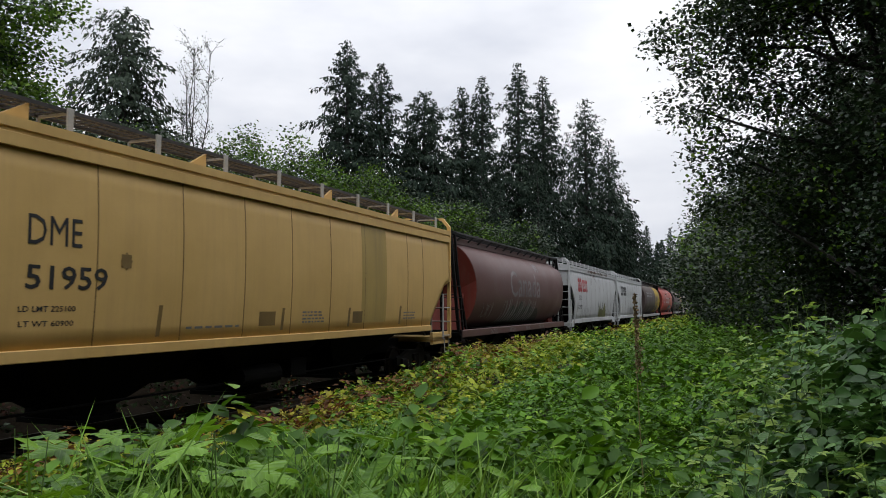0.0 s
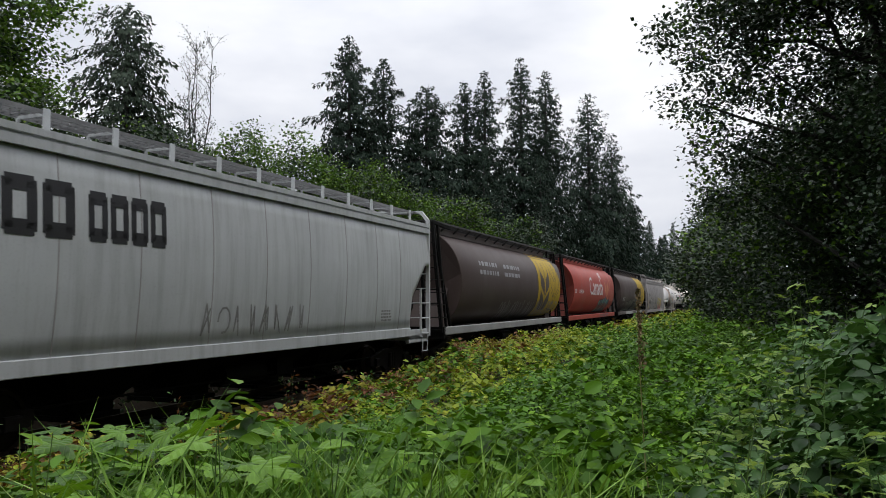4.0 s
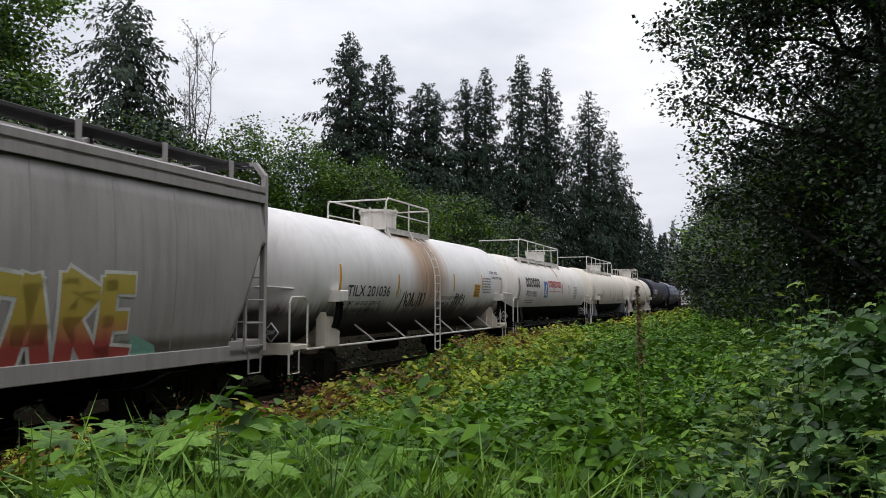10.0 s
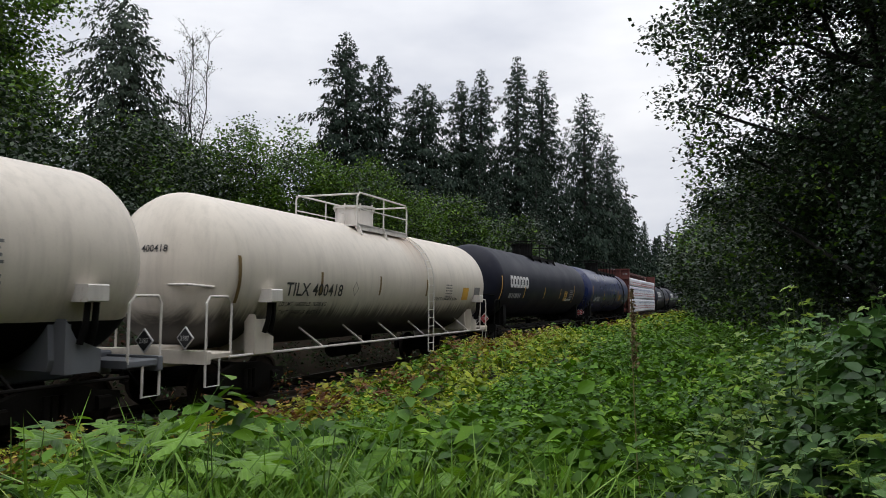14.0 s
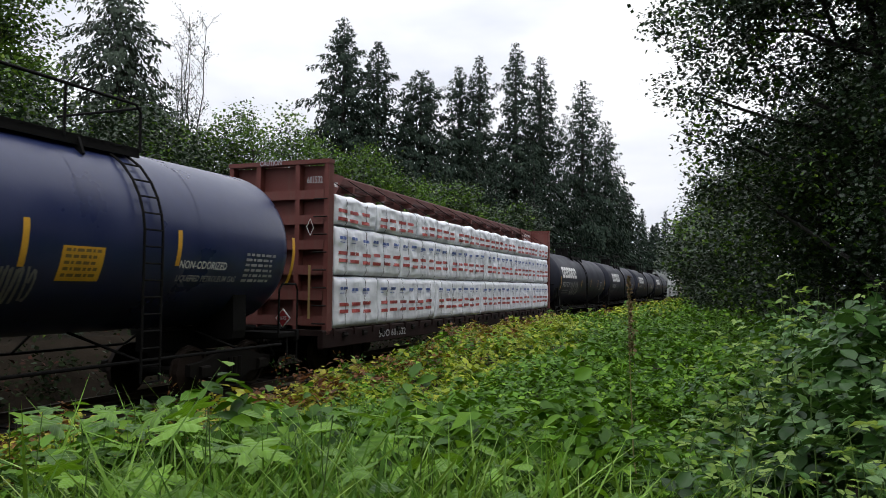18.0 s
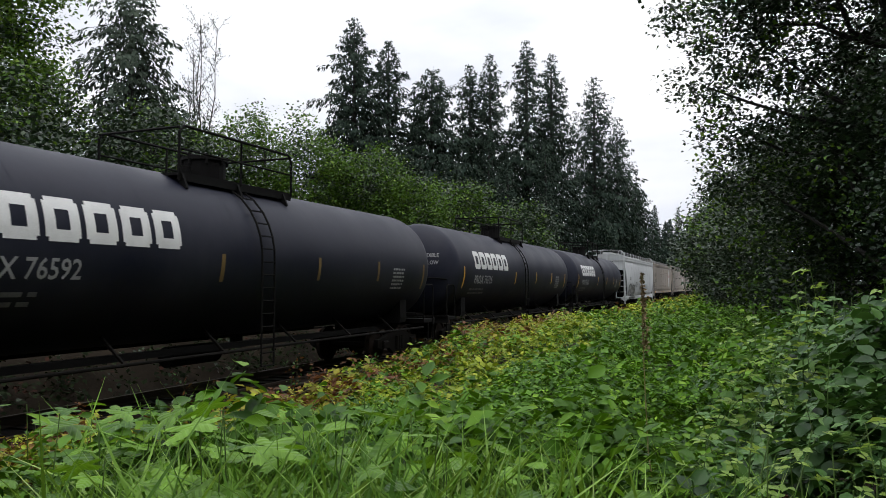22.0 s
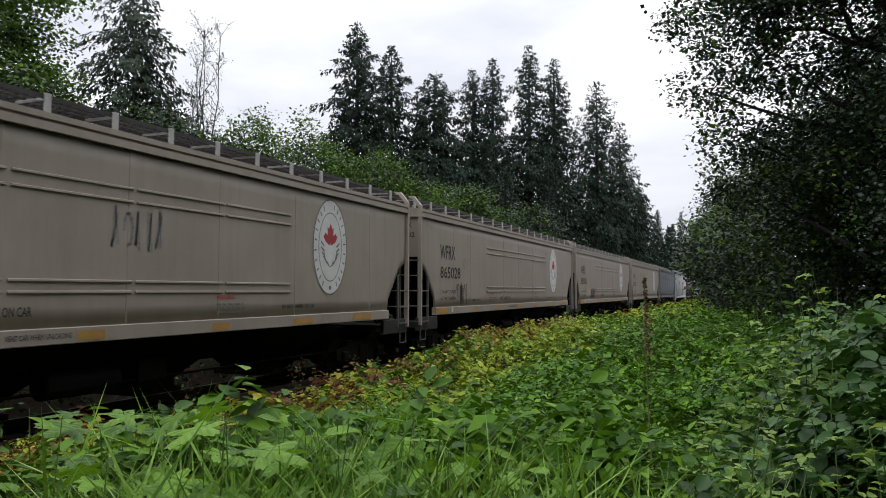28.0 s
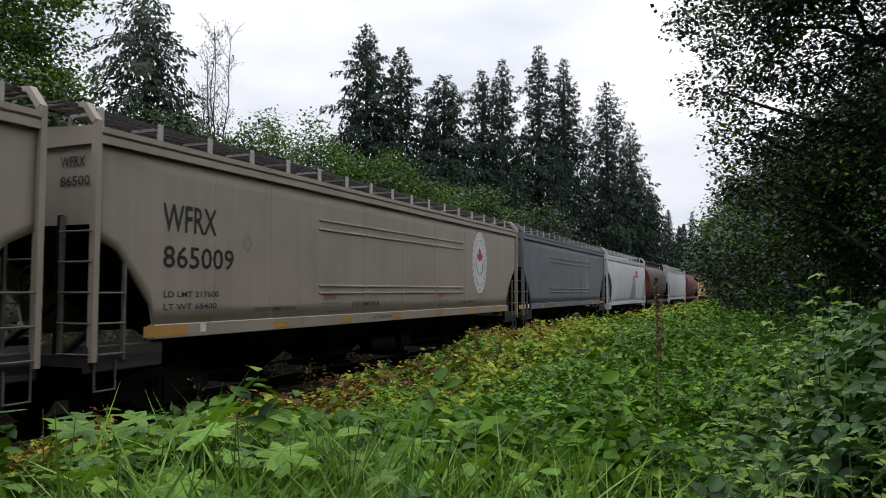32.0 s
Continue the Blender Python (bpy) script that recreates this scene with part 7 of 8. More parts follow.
# leaf materials
FRESH = leafy("fresh_green_leaves", (0.012, 0.045, 0.003), (0.105, 0.245, 0.014), (0.27, 0.46, 0.04), through=0.14)
DEEP = leafy("deep_green_bramble_leaves", (0.010, 0.036, 0.008), (0.075, 0.175, 0.038), (0.21, 0.37, 0.10), rough=0.4, through=0.12, gloss=0.2)
TURNING = leafy("yellowing_leaves", (0.12, 0.12, 0.02), (0.38, 0.35, 0.045), (0.30, 0.11, 0.03))
BROWNED = leafy("browned_leaves", (0.045, 0.022, 0.012), (0.19, 0.075, 0.028), (0.26, 0.17, 0.05), through=0.2)
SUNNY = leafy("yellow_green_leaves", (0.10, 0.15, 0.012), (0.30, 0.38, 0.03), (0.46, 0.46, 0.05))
WOODLEAF = leafy("dark_tree_leaves", (0.007, 0.016, 0.008), (0.027, 0.052, 0.024), (0.085, 0.125, 0.06), rough=0.4, through=0.12, gloss=0.3)
LIGHTLEAF = leafy("light_green_tree_leaves", (0.018, 0.05, 0.008), (0.10, 0.19, 0.025), (0.22, 0.32, 0.05))
NEEDLE = leafy("dark_conifer_sprays", (0.010, 0.019, 0.014), (0.034, 0.054, 0.038), (0.065, 0.09, 0.058), rough=0.65, through=0.06, gloss=0.08)
GRASS = leafy("grass_blades", (0.045, 0.13, 0.014), (0.27, 0.46, 0.08), (0.48, 0.60, 0.23), rough=0.42)
# darker copy of the tree leaves, with the shade under the cars in its colour
SHADELEAF = leafy("shaded_scrub_leaves", (0.006, 0.011, 0.005), (0.026, 0.040, 0.016), rough=0.7, through=0.1, gloss=0.04)
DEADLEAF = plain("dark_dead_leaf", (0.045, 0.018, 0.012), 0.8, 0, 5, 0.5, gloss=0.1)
BARK = plain("dark_grey_bark", (0.02, 0.018, 0.016), 0.9, 0, 4, 0.4, 0.8)
TWIG = plain("brown_cane", (0.07, 0.06, 0.03), 0.8, 0, 6, 0.4)
GREENSTEM = plain("green_stem", (0.10, 0.17, 0.04), 0.6, 0, 8, 0.3)


# ---------- trees ----------
def limb_points(p, q, bend, rnd, n=5):
    p, q = Vector(p), Vector(q)
    out = []
    for k in range(n + 1):
        t = k / n
        w = p.lerp(q, t)
        w += Vector((rnd.uniform(-1, 1), rnd.uniform(-1, 1), rnd.uniform(-0.6, 0.6))) * bend * math.sin(math.pi * t)
        out.append(w)
    return out


def broadleaf(label, base, height, lobes, leaves, leaf, mats, seed, trunk_r=0.2, cluster=26, loose=0.45, category="tree", name="broadleaf_tree", mat_p=None, lean=(0, 0)):
    """A tree: tapered trunk, limbs to every lobe of the crown, twigs, and clusters of single leaves. lobes: (x, y, z, rx, ry, rz) from the base."""
    rnd = random.Random(seed)
    gen = np.random.default_rng(seed)
    tree = tagged(new(name), label, category)
    tree.matrix_basis = pose(*base)
    tb = Build()
    top = Vector((lean[0], lean[1], height * 0.85))
    pts = limb_points((0, 0, -0.3), top, height * 0.02, rnd, 7)
    tb.tube(pts, trunk_r, 9, radii=[trunk_r * (1 - 0.82 * k / 7) for k in range(8)])
    lb = tb
    centres, weights = [], []
    vol = [l[3] * l[4] * l[5] for l in lobes]
    for l, v in zip(lobes, vol):
        c = Vector(l[:3])
        start = pts[min(7, max(1, int(7 * max(0.1, min(1.0, (c.z - l[5] * 0.9) / (height * 0.85))))))]
        lb.tube(limb_points(start, c, 0.25, rnd, 4), 0.1, 6, radii=[trunk_r * 0.3 * (1 - 0.2 * k) + 0.012 for k in range(5)])
        m = max(4, int(leaves / cluster * v / sum(vol)))
        a = gen.normal(0, 1, (m, 3))
        a /= np.linalg.norm(a, axis=1, keepdims=True)
        r = gen.uniform(0.25, 1.08, (m, 1)) ** 0.6
        pos = np.array(l[:3]) + a * r * np.array(l[3:6])
        centres.append(pos)
        for q in pos[:max(3, m // 7)]:
            lb.tube(limb_points(c, q, 0.16, rnd, 2), 0.02, 3, radii=[0.018, 0.011, 0.005])
    lb.ob("trunk", BARK, tree)
    C = np.concatenate(centres)
    N = len(C) * cluster
    P = np.repeat(C, cluster, 0) + gen.normal(0, loose, (N, 3)) * np.array([1, 1, 0.7])
    f = gen.normal(0, 0.75, (N, 3))
    f[:, 2] = np.abs(f[:, 2]) + 0.5
    mi = np.zeros(N, int)
    if len(mats) > 1:
        mi = (np.repeat(gen.random(len(C)), cluster) < (mat_p or 0.25)).astype(int)
    s = leaf_mesh("crown", [scatter("round", P, f, gen.uniform(0, 6.28, N), gen.uniform(0.7, 1.3, N) * leaf, mi)], mats)
    o = new("crown", s)
    o.parent = tree
    return tree


def conifer(label, base, height, radius, seed, sprays=1.0, bare=0.08, power=0.75, mat=None, droop=0.35, name="conifer_tree", coarse=1.0):
    """A conifer: straight tapered trunk, whorls of drooping boughs, each hung with flat sprays."""
    rnd = random.Random(seed)
    gen = np.random.default_rng(seed)
    tree = tagged(new(name), label, "tree")
    tree.matrix_basis = pose(*base)
    tb = Build()
    tb.tube([(0, 0, -0.3), (0.05, 0, height * 0.4), (0, 0.04, height * 0.75), (0, 0, height * 0.985)], 0.3, 9, radii=[height * 0.014, height * 0.011, height * 0.006, 0.015])
    bough = tb
    P, F, T, S, U = [], [], [], [], []
    z = height * bare
    while z < height * 0.985:
        t = (z - height * bare) / (height * (1 - bare))
        ln = radius * (1 - t) ** power * rnd.uniform(0.7, 1.15) + 0.06
        cnt = 6 if t < 0.9 else 4
        a0 = rnd.uniform(0, 6.28)
        for k in range(cnt):
            a = a0 + 6.283 * k / cnt + rnd.uniform(-0.35, 0.35)
            l = ln * rnd.uniform(0.55, 1.18)
            rise = 0.35 * (t - 0.35) + 1.1 * max(0.0, t - 0.6)
            d = np.array([math.cos(a), math.sin(a)])
            if t < 0.85 and k % 2 == 0:
                bough.tube([(0, 0, z), (d[0] * l * 0.5, d[1] * l * 0.5, z + rise * l * 0.5), (d[0] * l * 0.95, d[1] * l * 0.95, z + rise * l - droop * l * 0.45)], 0.02, 3, radii=[0.012 + l * 0.009, 0.008 + l * 0.004, 0.006])
            m = max(7, int(l * 23 * sprays))
            q = gen.uniform(0.08, 1.0, m) ** 0.7
            side = gen.normal(0, 0.15, m) * l * (1.1 - q * 0.75)
            x = d[0] * l * q - d[1] * side
            y = d[1] * l * q + d[0] * side
            zz = z + rise * l * q - droop * l * q * q * 0.5 - np.abs(gen.normal(0, 0.05 * l + 0.07, m)) + 0.05
            P.append(np.stack([x, y, zz], 1))
            ang = a + gen.normal(0, 0.55, m)
            F.append(np.stack([np.cos(ang) * 0.8, np.sin(ang) * 0.8, np.full(m, 0.8)], 1) + gen.normal(0, 0.4, (m, 3)))
            T.append(ang)
            U.append(np.full(m, -0.6 + 1.5 * max(0.0, t - 0.45)))
            S.append(gen.uniform(0.55, 1.3, m) * (0.23 + 0.045 * l) * coarse)
        z += rnd.uniform(0.26, 0.42) * (0.75 + 0.5 * (1 - t)) * height / 22
    bough.ob("trunk", BARK, tree)
    P, F, T, S, U = map(np.concatenate, (P, F, T, S, U))
    # turn each spray outward: its long axis follows the bough
    n = F / np.linalg.norm(F, axis=1, keepdims=True)
    ref = np.array([[0, 0, 1.0]])
    a_ = np.cross(np.where(np.abs(n[:, 2:3]) > 0.95, np.array([[1.0, 0, 0]]), ref), n)
    b_ = np.cross(n, a_)
    want = np.stack([np.cos(T), np.sin(T), U], 1)
    turn = np.arctan2(-(want * a_).sum(1), (want * b_).sum(1))
    o = new("crown", leaf_mesh("crown", [scatter("frond", P, F, turn, S)], [mat or NEEDLE]))
    o.parent = tree
    return tree


# ---------- the woods beyond the track ----------
def on_ground(x, y):
    return (x, y, ground_z(x, y) - 0.1)


TALL = [(-32.2, 57.6, 26.2, 5.2), (-30.3, 60.7, 24.9, 4.4), (-27.5, 64.4, 22.8, 6.4), (-25.4, 69.5, 24.4, 4.2), (-23.2, 69.3, 25.4, 3.4), (-20.6, 73.5, 27.7, 4.2), (-18.8, 77.0, 27.2, 3.9),
        (-15.7, 85.0, 26.4, 5.2), (-14.9, 97.0, 23.4, 4.6), (-16.0, 124.0, 19.0, 4.5)]
for k, (x, y, top, r) in enumerate(TALL):
    conifer("tall dark green spruce in the dense stand beyond the track", on_ground(x + 0.25, y), top + 0.5 - ground_z(x, y), r * 1.25, 300 + k, 1.0 if y < 80 else 0.7, 0.2, 0.74)
# second row that closes the gaps lower down
for k, (x, y, top, r) in enumerate([(-36, 61, 17, 4.5), (-29, 55, 15, 5.0), (-27, 66, 17, 4.4), (-24, 60, 14, 4.2), (-22, 66, 17, 4.5), (-19.5, 64, 14, 4.0), (-17.5, 70, 16, 4.0), (-17, 92, 18, 4.5), (-17, 105, 17, 4.5), (-17.5, 112, 15, 4.5)]):
    conifer("dark green young spruce in the stand", on_ground(x, y), top - ground_z(x, y), r, 330 + k, 0.3, 0.03, 0.8)
CEDAR = leafy("grey_green_cedar_sprays", (0.016, 0.027, 0.018), (0.052, 0.076, 0.05), (0.10, 0.125, 0.085), rough=0.6, through=0.08)
conifer("broad grey-green cedar with open boughs", on_ground(-32.7, 32.3), 18.2, 5.2, 360, 0.85, 0.1, 0.5, droop=0.8, mat=CEDAR, coarse=0.95)
conifer("broad grey-green cedar with open boughs", on_ground(-37.5, 30.0), 13.0, 4.5, 361, 0.5, 0.1, 0.6, droop=0.6, mat=CEDAR)

# leafy trees behind the train
broadleaf("light green alder clump behind the track", on_ground(-21.8, 30.2), 9.6, [(0.4, 0, 7.6, 2.7, 2.6, 2.2), (-2.6, 0.5, 6.6, 2.5, 2.4, 2.0), (2.4, 0.4, 6.3, 2.4, 2.2, 2.0), (0.5, -0.4, 4.2, 3.6, 2.8, 2.4), (-3.6, 0, 4.2, 2.6, 2.4, 2.2), (-4.4, 0.5, 5.6, 1.9, 1.8, 1.6)], 40000, 0.15, [LIGHTLEAF, WOODLEAF], 401, 0.16, 40, 0.34, mat_p=0.2)
broadleaf("light green alder clump behind the track", on_ground(-17.2, 32.8), 7.6, [(0, 0, 6.0, 2.4, 2.4, 2.0), (2.0, 0.6, 5.0, 2.2, 2.2, 1.8), (-1.6, 0, 4.6, 2.2, 2.2, 1.8), (0.6, 0, 3.0, 3.0, 2.6, 1.8)], 34000, 0.135, [LIGHTLEAF, WOODLEAF], 402, 0.14, 40, 0.34, mat_p=0.25)
broadleaf("green alder clump behind the track", on_ground(-15.6, 41.0), 7.4, [(0, 0, 5.6, 2.6, 2.6, 2.0), (-2, 0.6, 4.0, 2.4, 2.4, 1.8), (1.4, 0, 3.6, 2.4, 2.4, 1.8)], 22000, 0.17, [WOODLEAF, LIGHTLEAF], 403, 0.14, 40, 0.36, mat_p=0.4)
broadleaf("green willow scrub at the edge of the spruce stand", on_ground(-15.4, 54.0), 7.6, [(0, 0, 5.4, 2.8, 2.8, 2.2), (-1, 3.6, 4.2, 2.8, 2.8, 2.0), (0.8, -3, 3.6, 2.4, 2.4, 1.8)], 18000, 0.2, [WOODLEAF, LIGHTLEAF], 404, 0.14, 40, 0.38, mat_p=0.25)
broadleaf("big leafy maple at the wood's edge", on_ground(-24.5, 17.5), 15.5, [(0, 0, 12.0, 3.4, 3.4, 3.2), (-2.6, 1.0, 9.6, 3.2, 3.2, 2.8), (0.5, 1.2, 9.0, 1.9, 1.9, 1.6), (0.6, 1.0, 7.0, 2.4, 2.4, 2.0), (-2, 0, 5.0, 3.6, 3.6, 2.6)], 30000, 0.17, [LIGHTLEAF, WOODLEAF], 405, 0.26, 60, 0.34, mat_p=0.3)
for k, (x, y, h) in enumerate([(-22.0, 23.0, 8.6), (-24.5, 28.5, 8.4), (-20.5, 14.5, 8.0)]):
    broadleaf("dark leafy tree behind the train", on_ground(x, y), h, [(0, 0, h * 0.74, 2.7, 2.7, 2.1), (-2, 0.8, h * 0.58, 2.8, 2.8, 2.1), (1.6, -1, h * 0.42, 2.8, 2.8, 2.2)], 20000, 0.16, [WOODLEAF, LIGHTLEAF], 406 + k, 0.15, 40, 0.36, mat_p=0.15)

# the thin, nearly bare tree
rnd = random.Random(51)
tree = tagged(new("bare_tree"), "thin nearly leafless grey tree", "tree")
tree.matrix_basis = pose(*on_ground(-28.7, 33.5))
b = Build()
H = 15.4
tips = []
for sx, sy, hh in ((0.0, 0, 1.06), (1.1, 0.3, 1.02), (-0.7, 0.2, 0.96), (0.5, -0.4, 0.98), (-1.1, 0.2, 0.8)):
    pts = limb_points((sx * 0.1, 0, -0.2), (sx * 0.9, sy, H * hh), 0.25, rnd, 8)
    b.tube(pts, 0.1, 6, radii=[0.075 * (1 - 0.9 * k / 8) + 0.006 for k in range(9)])
    for k in range(3, 9):
        for q in range(6):
            p = pts[k].lerp(pts[k - 1], rnd.random())
            a = rnd.uniform(0, 6.28)
            l = rnd.uniform(0.6, 1.9) * (1.15 - 0.07 * k)
            e = p + Vector((math.cos(a) * l * 0.7, math.sin(a) * l * 0.7, l * 0.9))
            b.tube(limb_points(p, e, 0.08, rnd, 2), 0.02, 4, radii=[0.018, 0.012, 0.006])
            for w in (0.5, 0.8):
                g = p.lerp(e, w)
                h = g + Vector((rnd.uniform(-0.4, 0.4), rnd.uniform(-0.4, 0.4), rnd.uniform(0.15, 0.5)))
                b.tube([g, h], 0.01, 3, radii=[0.012, 0.006])
                tips.append(h)
            tips += [e, p.lerp(e, 0.7), p.lerp(e, 0.85)]
b.ob("trunk", BARK, tree)
gen = np.random.default_rng(5)
P = np.repeat(np.array([tuple(t) for t in tips]), 3, 0) + gen.normal(0, 0.12, (len(tips) * 3, 3))
o = new("crown", leaf_mesh("crown", [scatter("round", P, gen.normal(0, 1, P.shape), gen.uniform(0, 6.28, len(P)), gen.uniform(0.06, 0.13, len(P)))], [WOODLEAF]))
o.parent = tree

# ---------- the woods on the camera's side ----------
broadleaf("tall alder with open leafy boughs leaning over the track bank", on_ground(3.3, 17.5), 13.5,
          [(-1.2, 0.0, 9.2, 2.3, 2.2, 1.7), (-3.3, -0.4, 7.5, 1.6, 1.7, 0.9), (-3.9, -0.3, 5.9, 0.9, 1.3, 0.5), (-2.4, -0.2, 8.6, 1.6, 1.6, 1.0), (-2.3, 0.2, 6.5, 1.6, 1.6, 0.8), (-3.0, 0.2, 3.9, 1.1, 1.4, 0.7), (-3.2, -0.2, 4.9, 1.1, 1.3, 0.5), (-1.6, 0.2, 4.6, 1.4, 1.4, 0.8), (-2.9, 0, 9.9, 1.2, 1.4, 0.7), (0.6, 0, 8.4, 2.2, 2.2, 1.5), (1.0, 0, 11.4, 2.6, 2.4, 1.8), (-1.8, 0, 11.6, 2.2, 2.0, 1.6), (0.2, 0, 5.2, 2.0, 2.0, 1.1), (1.6, 0.3, 7.0, 1.9, 2.0, 1.5), (1.4, 0.2, 9.6, 1.8, 1.8, 1.2)],
          94000, 0.108, [WOODLEAF, LIGHTLEAF], 501, 0.17, 60, 0.22, mat_p=0.1, lean=(-0.8, 0))
broadleaf("tall dark alder behind the leaning one", on_ground(3.4, 22.0), 11.5, [(-0.9, 0, 5.0, 2.4, 2.2, 1.5), (0.9, 0, 7.4, 2.4, 2.2, 1.5), (-0.4, 0, 3.2, 2.4, 2.2, 1.5), (2.2, 0, 9.6, 2.0, 2.2, 1.5), (0.9, 0, 4.6, 2.4, 2.2, 1.6)], 42000, 0.115, [WOODLEAF, LIGHTLEAF], 504, 0.17, 46, 0.3, mat_p=0.12)
broadleaf("dense dark alder beside the bank", on_ground(4.6, 14.0), 12.0, [(-1.2, 0, 8.8, 2.2, 2.4, 2.4), (0.2, 0, 6.2, 2.6, 2.4, 2.2), (-1.3, -0.3, 3.6, 1.9, 2.0, 1.8), (0.2, 0, 2.2, 2.6, 2.2, 1.6)], 42000, 0.1, [WOODLEAF, LIGHTLEAF], 502, 0.18, 50, 0.3, mat_p=0.15)
broadleaf("dense dark maple beside the bank", on_ground(5.6, 10.5), 9.5, [(0, 0, 7.0, 2.4, 2.4, 2.2), (-0.5, 0, 4.2, 2.3, 2.2, 1.8), (-0.4, 0, 2.2, 2.3, 2.2, 1.4)], 16000, 0.11, [WOODLEAF, LIGHTLEAF], 503, 0.16, 50, 0.3, mat_p=0.15)
for k, (x, y, h, r) in enumerate([(2.0, 22.0, 7.2, 2.2), (1.4, 28.0, 8.0, 2.5), (0.6, 35.0, 8.5, 2.6), (-0.4, 44.0, 9.0, 3.0), (-1.4, 55.0, 9.5, 3.2), (-2.4, 68.0, 10.0, 3.4), (-3.2, 84.0, 11.0, 3.6), (-3.8, 103.0, 12.0, 3.8), (-4.0, 126.0, 12.5, 4.0), (5.0, 24.0, 10.0, 3.4), (4.5, 33.0, 11.5, 3.6)]):
    broadleaf("dark green leafy tree along the line", on_ground(x + 1.2, y), h, [(0, 0, h * 0.72, r, r, h * 0.2), (-r * 0.4, 0, h * 0.45, r * 0.9, r, h * 0.2), (0.2, -r * 0.3, h * 0.2, r, r, h * 0.17)], int(20000 / (1 + y / 50)), min(0.3, 0.07 + 0.003 * y), [WOODLEAF, LIGHTLEAF], 520 + k, 0.14, 36, mat_p=0.12, loose=0.34 + 0.002 * y)

# unseen trees added beside and behind the camera to shade the bank and the train
for k, (x, y, h, r) in enumerate([(-4.2, -5.5, 10.5, 3.0), (-5.6, -12, 11, 3.0), (8, 7, 12, 3.4), (10, 12, 15, 3.6), (7, 1, 12, 3.4), (7, -5, 13, 3.6), (8, -10, 14, 3.8), (3, -9, 11, 3.2), (-2, -14, 11, 3.2), (8, -16, 13, 3.8), (13, 2, 16, 4.2), (13, -12, 16, 4.2), (9, -26, 14, 4), (4, -18, 12, 3.6), (1, -26, 12, 3.6), (10, -38, 15, 4.5), (-2, -38, 12, 4)]):
    broadleaf("unseen dark leafy tree added near the camera for its shade", on_ground(x, y), h, [(0, 0, h * 0.74, r, r, h * 0.22), (0.4, 0, h * 0.46, r * 1.1, r * 1.1, h * 0.22), (0, 0.3, h * 0.2, r, r, h * 0.17)], 2300, 0.78, [WOODLEAF], 560 + k, 0.16, loose=0.8)

# far wooded slopes that close the view along the line
for k, (x, y, top, r) in enumerate([(-27, 215, 24, 7), (-21, 235, 21, 7), (-34, 240, 28, 7), (-16, 262, 21, 7), (-40, 275, 33, 8), (-24, 285, 26, 7), (-11, 292, 20, 7), (-34, 330, 36, 9), (-20, 340, 31, 9), (-6, 345, 24, 8), (-50, 350, 40, 9), (-28, 380, 40, 10), (-14, 390, 34, 10)]):
    conifer("distant conifer on the wooded slope", (x, y, ground_z(x, y)), top, r, 600 + k, 0.22, 0.03, 0.9, coarse=2.2)


# ---------- undergrowth ----------
def canopy(x, y):
    """The height of the undergrowth's top."""
    d = np.hypot(x, y)
    t = np.clip((d - 1.9) / 2.6, 0, 1)
    step = lambda a, b, v: np.clip((v - a) / (b - a), 0, 1) ** 2 * (3 - 2 * np.clip((v - a) / (b - a), 0, 1))
    flat = 0.45 + 0.50 * np.maximum(step(11, 20, y), step(-4.8, -1.6, x))
    z = flat + (1.66 - flat) * (1 - t * t * (3 - 2 * t))
    rise = np.clip((x + 0.35) / 1.0, 0, 1)
    z = z + 0.95 * rise * rise * (3 - 2 * rise) * np.clip((y - 2.2) / 1.6, 0, 1) * np.clip((10.5 - y) / 3, 0, 1)
    edge = np.clip((x + 7.9) / 1.2, 0, 1)
    z = -0.35 + (z + 0.35) * edge * edge * (3 - 2 * edge)
    lump = 0.15 * np.sin(x * 1.9 + y * 0.7 + np.sin(y * 1.3)) * np.sin(y * 1.5 - x * 0.5 + np.sin(x * 1.1)) + 0.08 * np.sin(x * 5.1 + 2 + np.sin(y * 2)) * np.sin(y * 4.3 + np.sin(x * 3))
    return z + lump * np.clip(edge * 1.5, 0, 1)


def sector(n, d0, d1, a0, a1, gen, power=1.0):
    """Places at d0 to d1 metres from the camera, between the bearings a0 and a1 (degrees right of the track's line)."""
    d = np.sqrt(gen.uniform(d0 * d0, d1 * d1, n)) if power == 1.0 else d0 + (d1 - d0) * gen.random(n) ** power
    a = np.radians(gen.uniform(a0, a1, n))
    return d * np.sin(a), d * np.cos(a)


def mounds(x, y, size):
    """1 on the crown of each rounded clump, 0 in the clefts between clumps."""
    gx_, gy_ = np.floor(x / size), np.floor(y / size)
    best = np.full(len(x), 9.0)
    for i_ in (-1, 0, 1):
        for j_ in (-1, 0, 1):
            a, b_ = gx_ + i_, gy_ + j_
            h1, h2 = np.abs(np.sin(a * 127.1 + b_ * 311.7) * 43758.5) % 1.0, np.abs(np.sin(a * 269.5 + b_ * 183.3) * 28001.8) % 1.0
            best = np.minimum(best, np.hypot(x - (a + 0.15 + 0.7 * h1) * size, y - (b_ + 0.15 + 0.7 * h2) * size) * (0.85 + 0.4 * h1))
    return np.sqrt(np.clip(1 - (best / (0.78 * size)) ** 2, 0, 1))


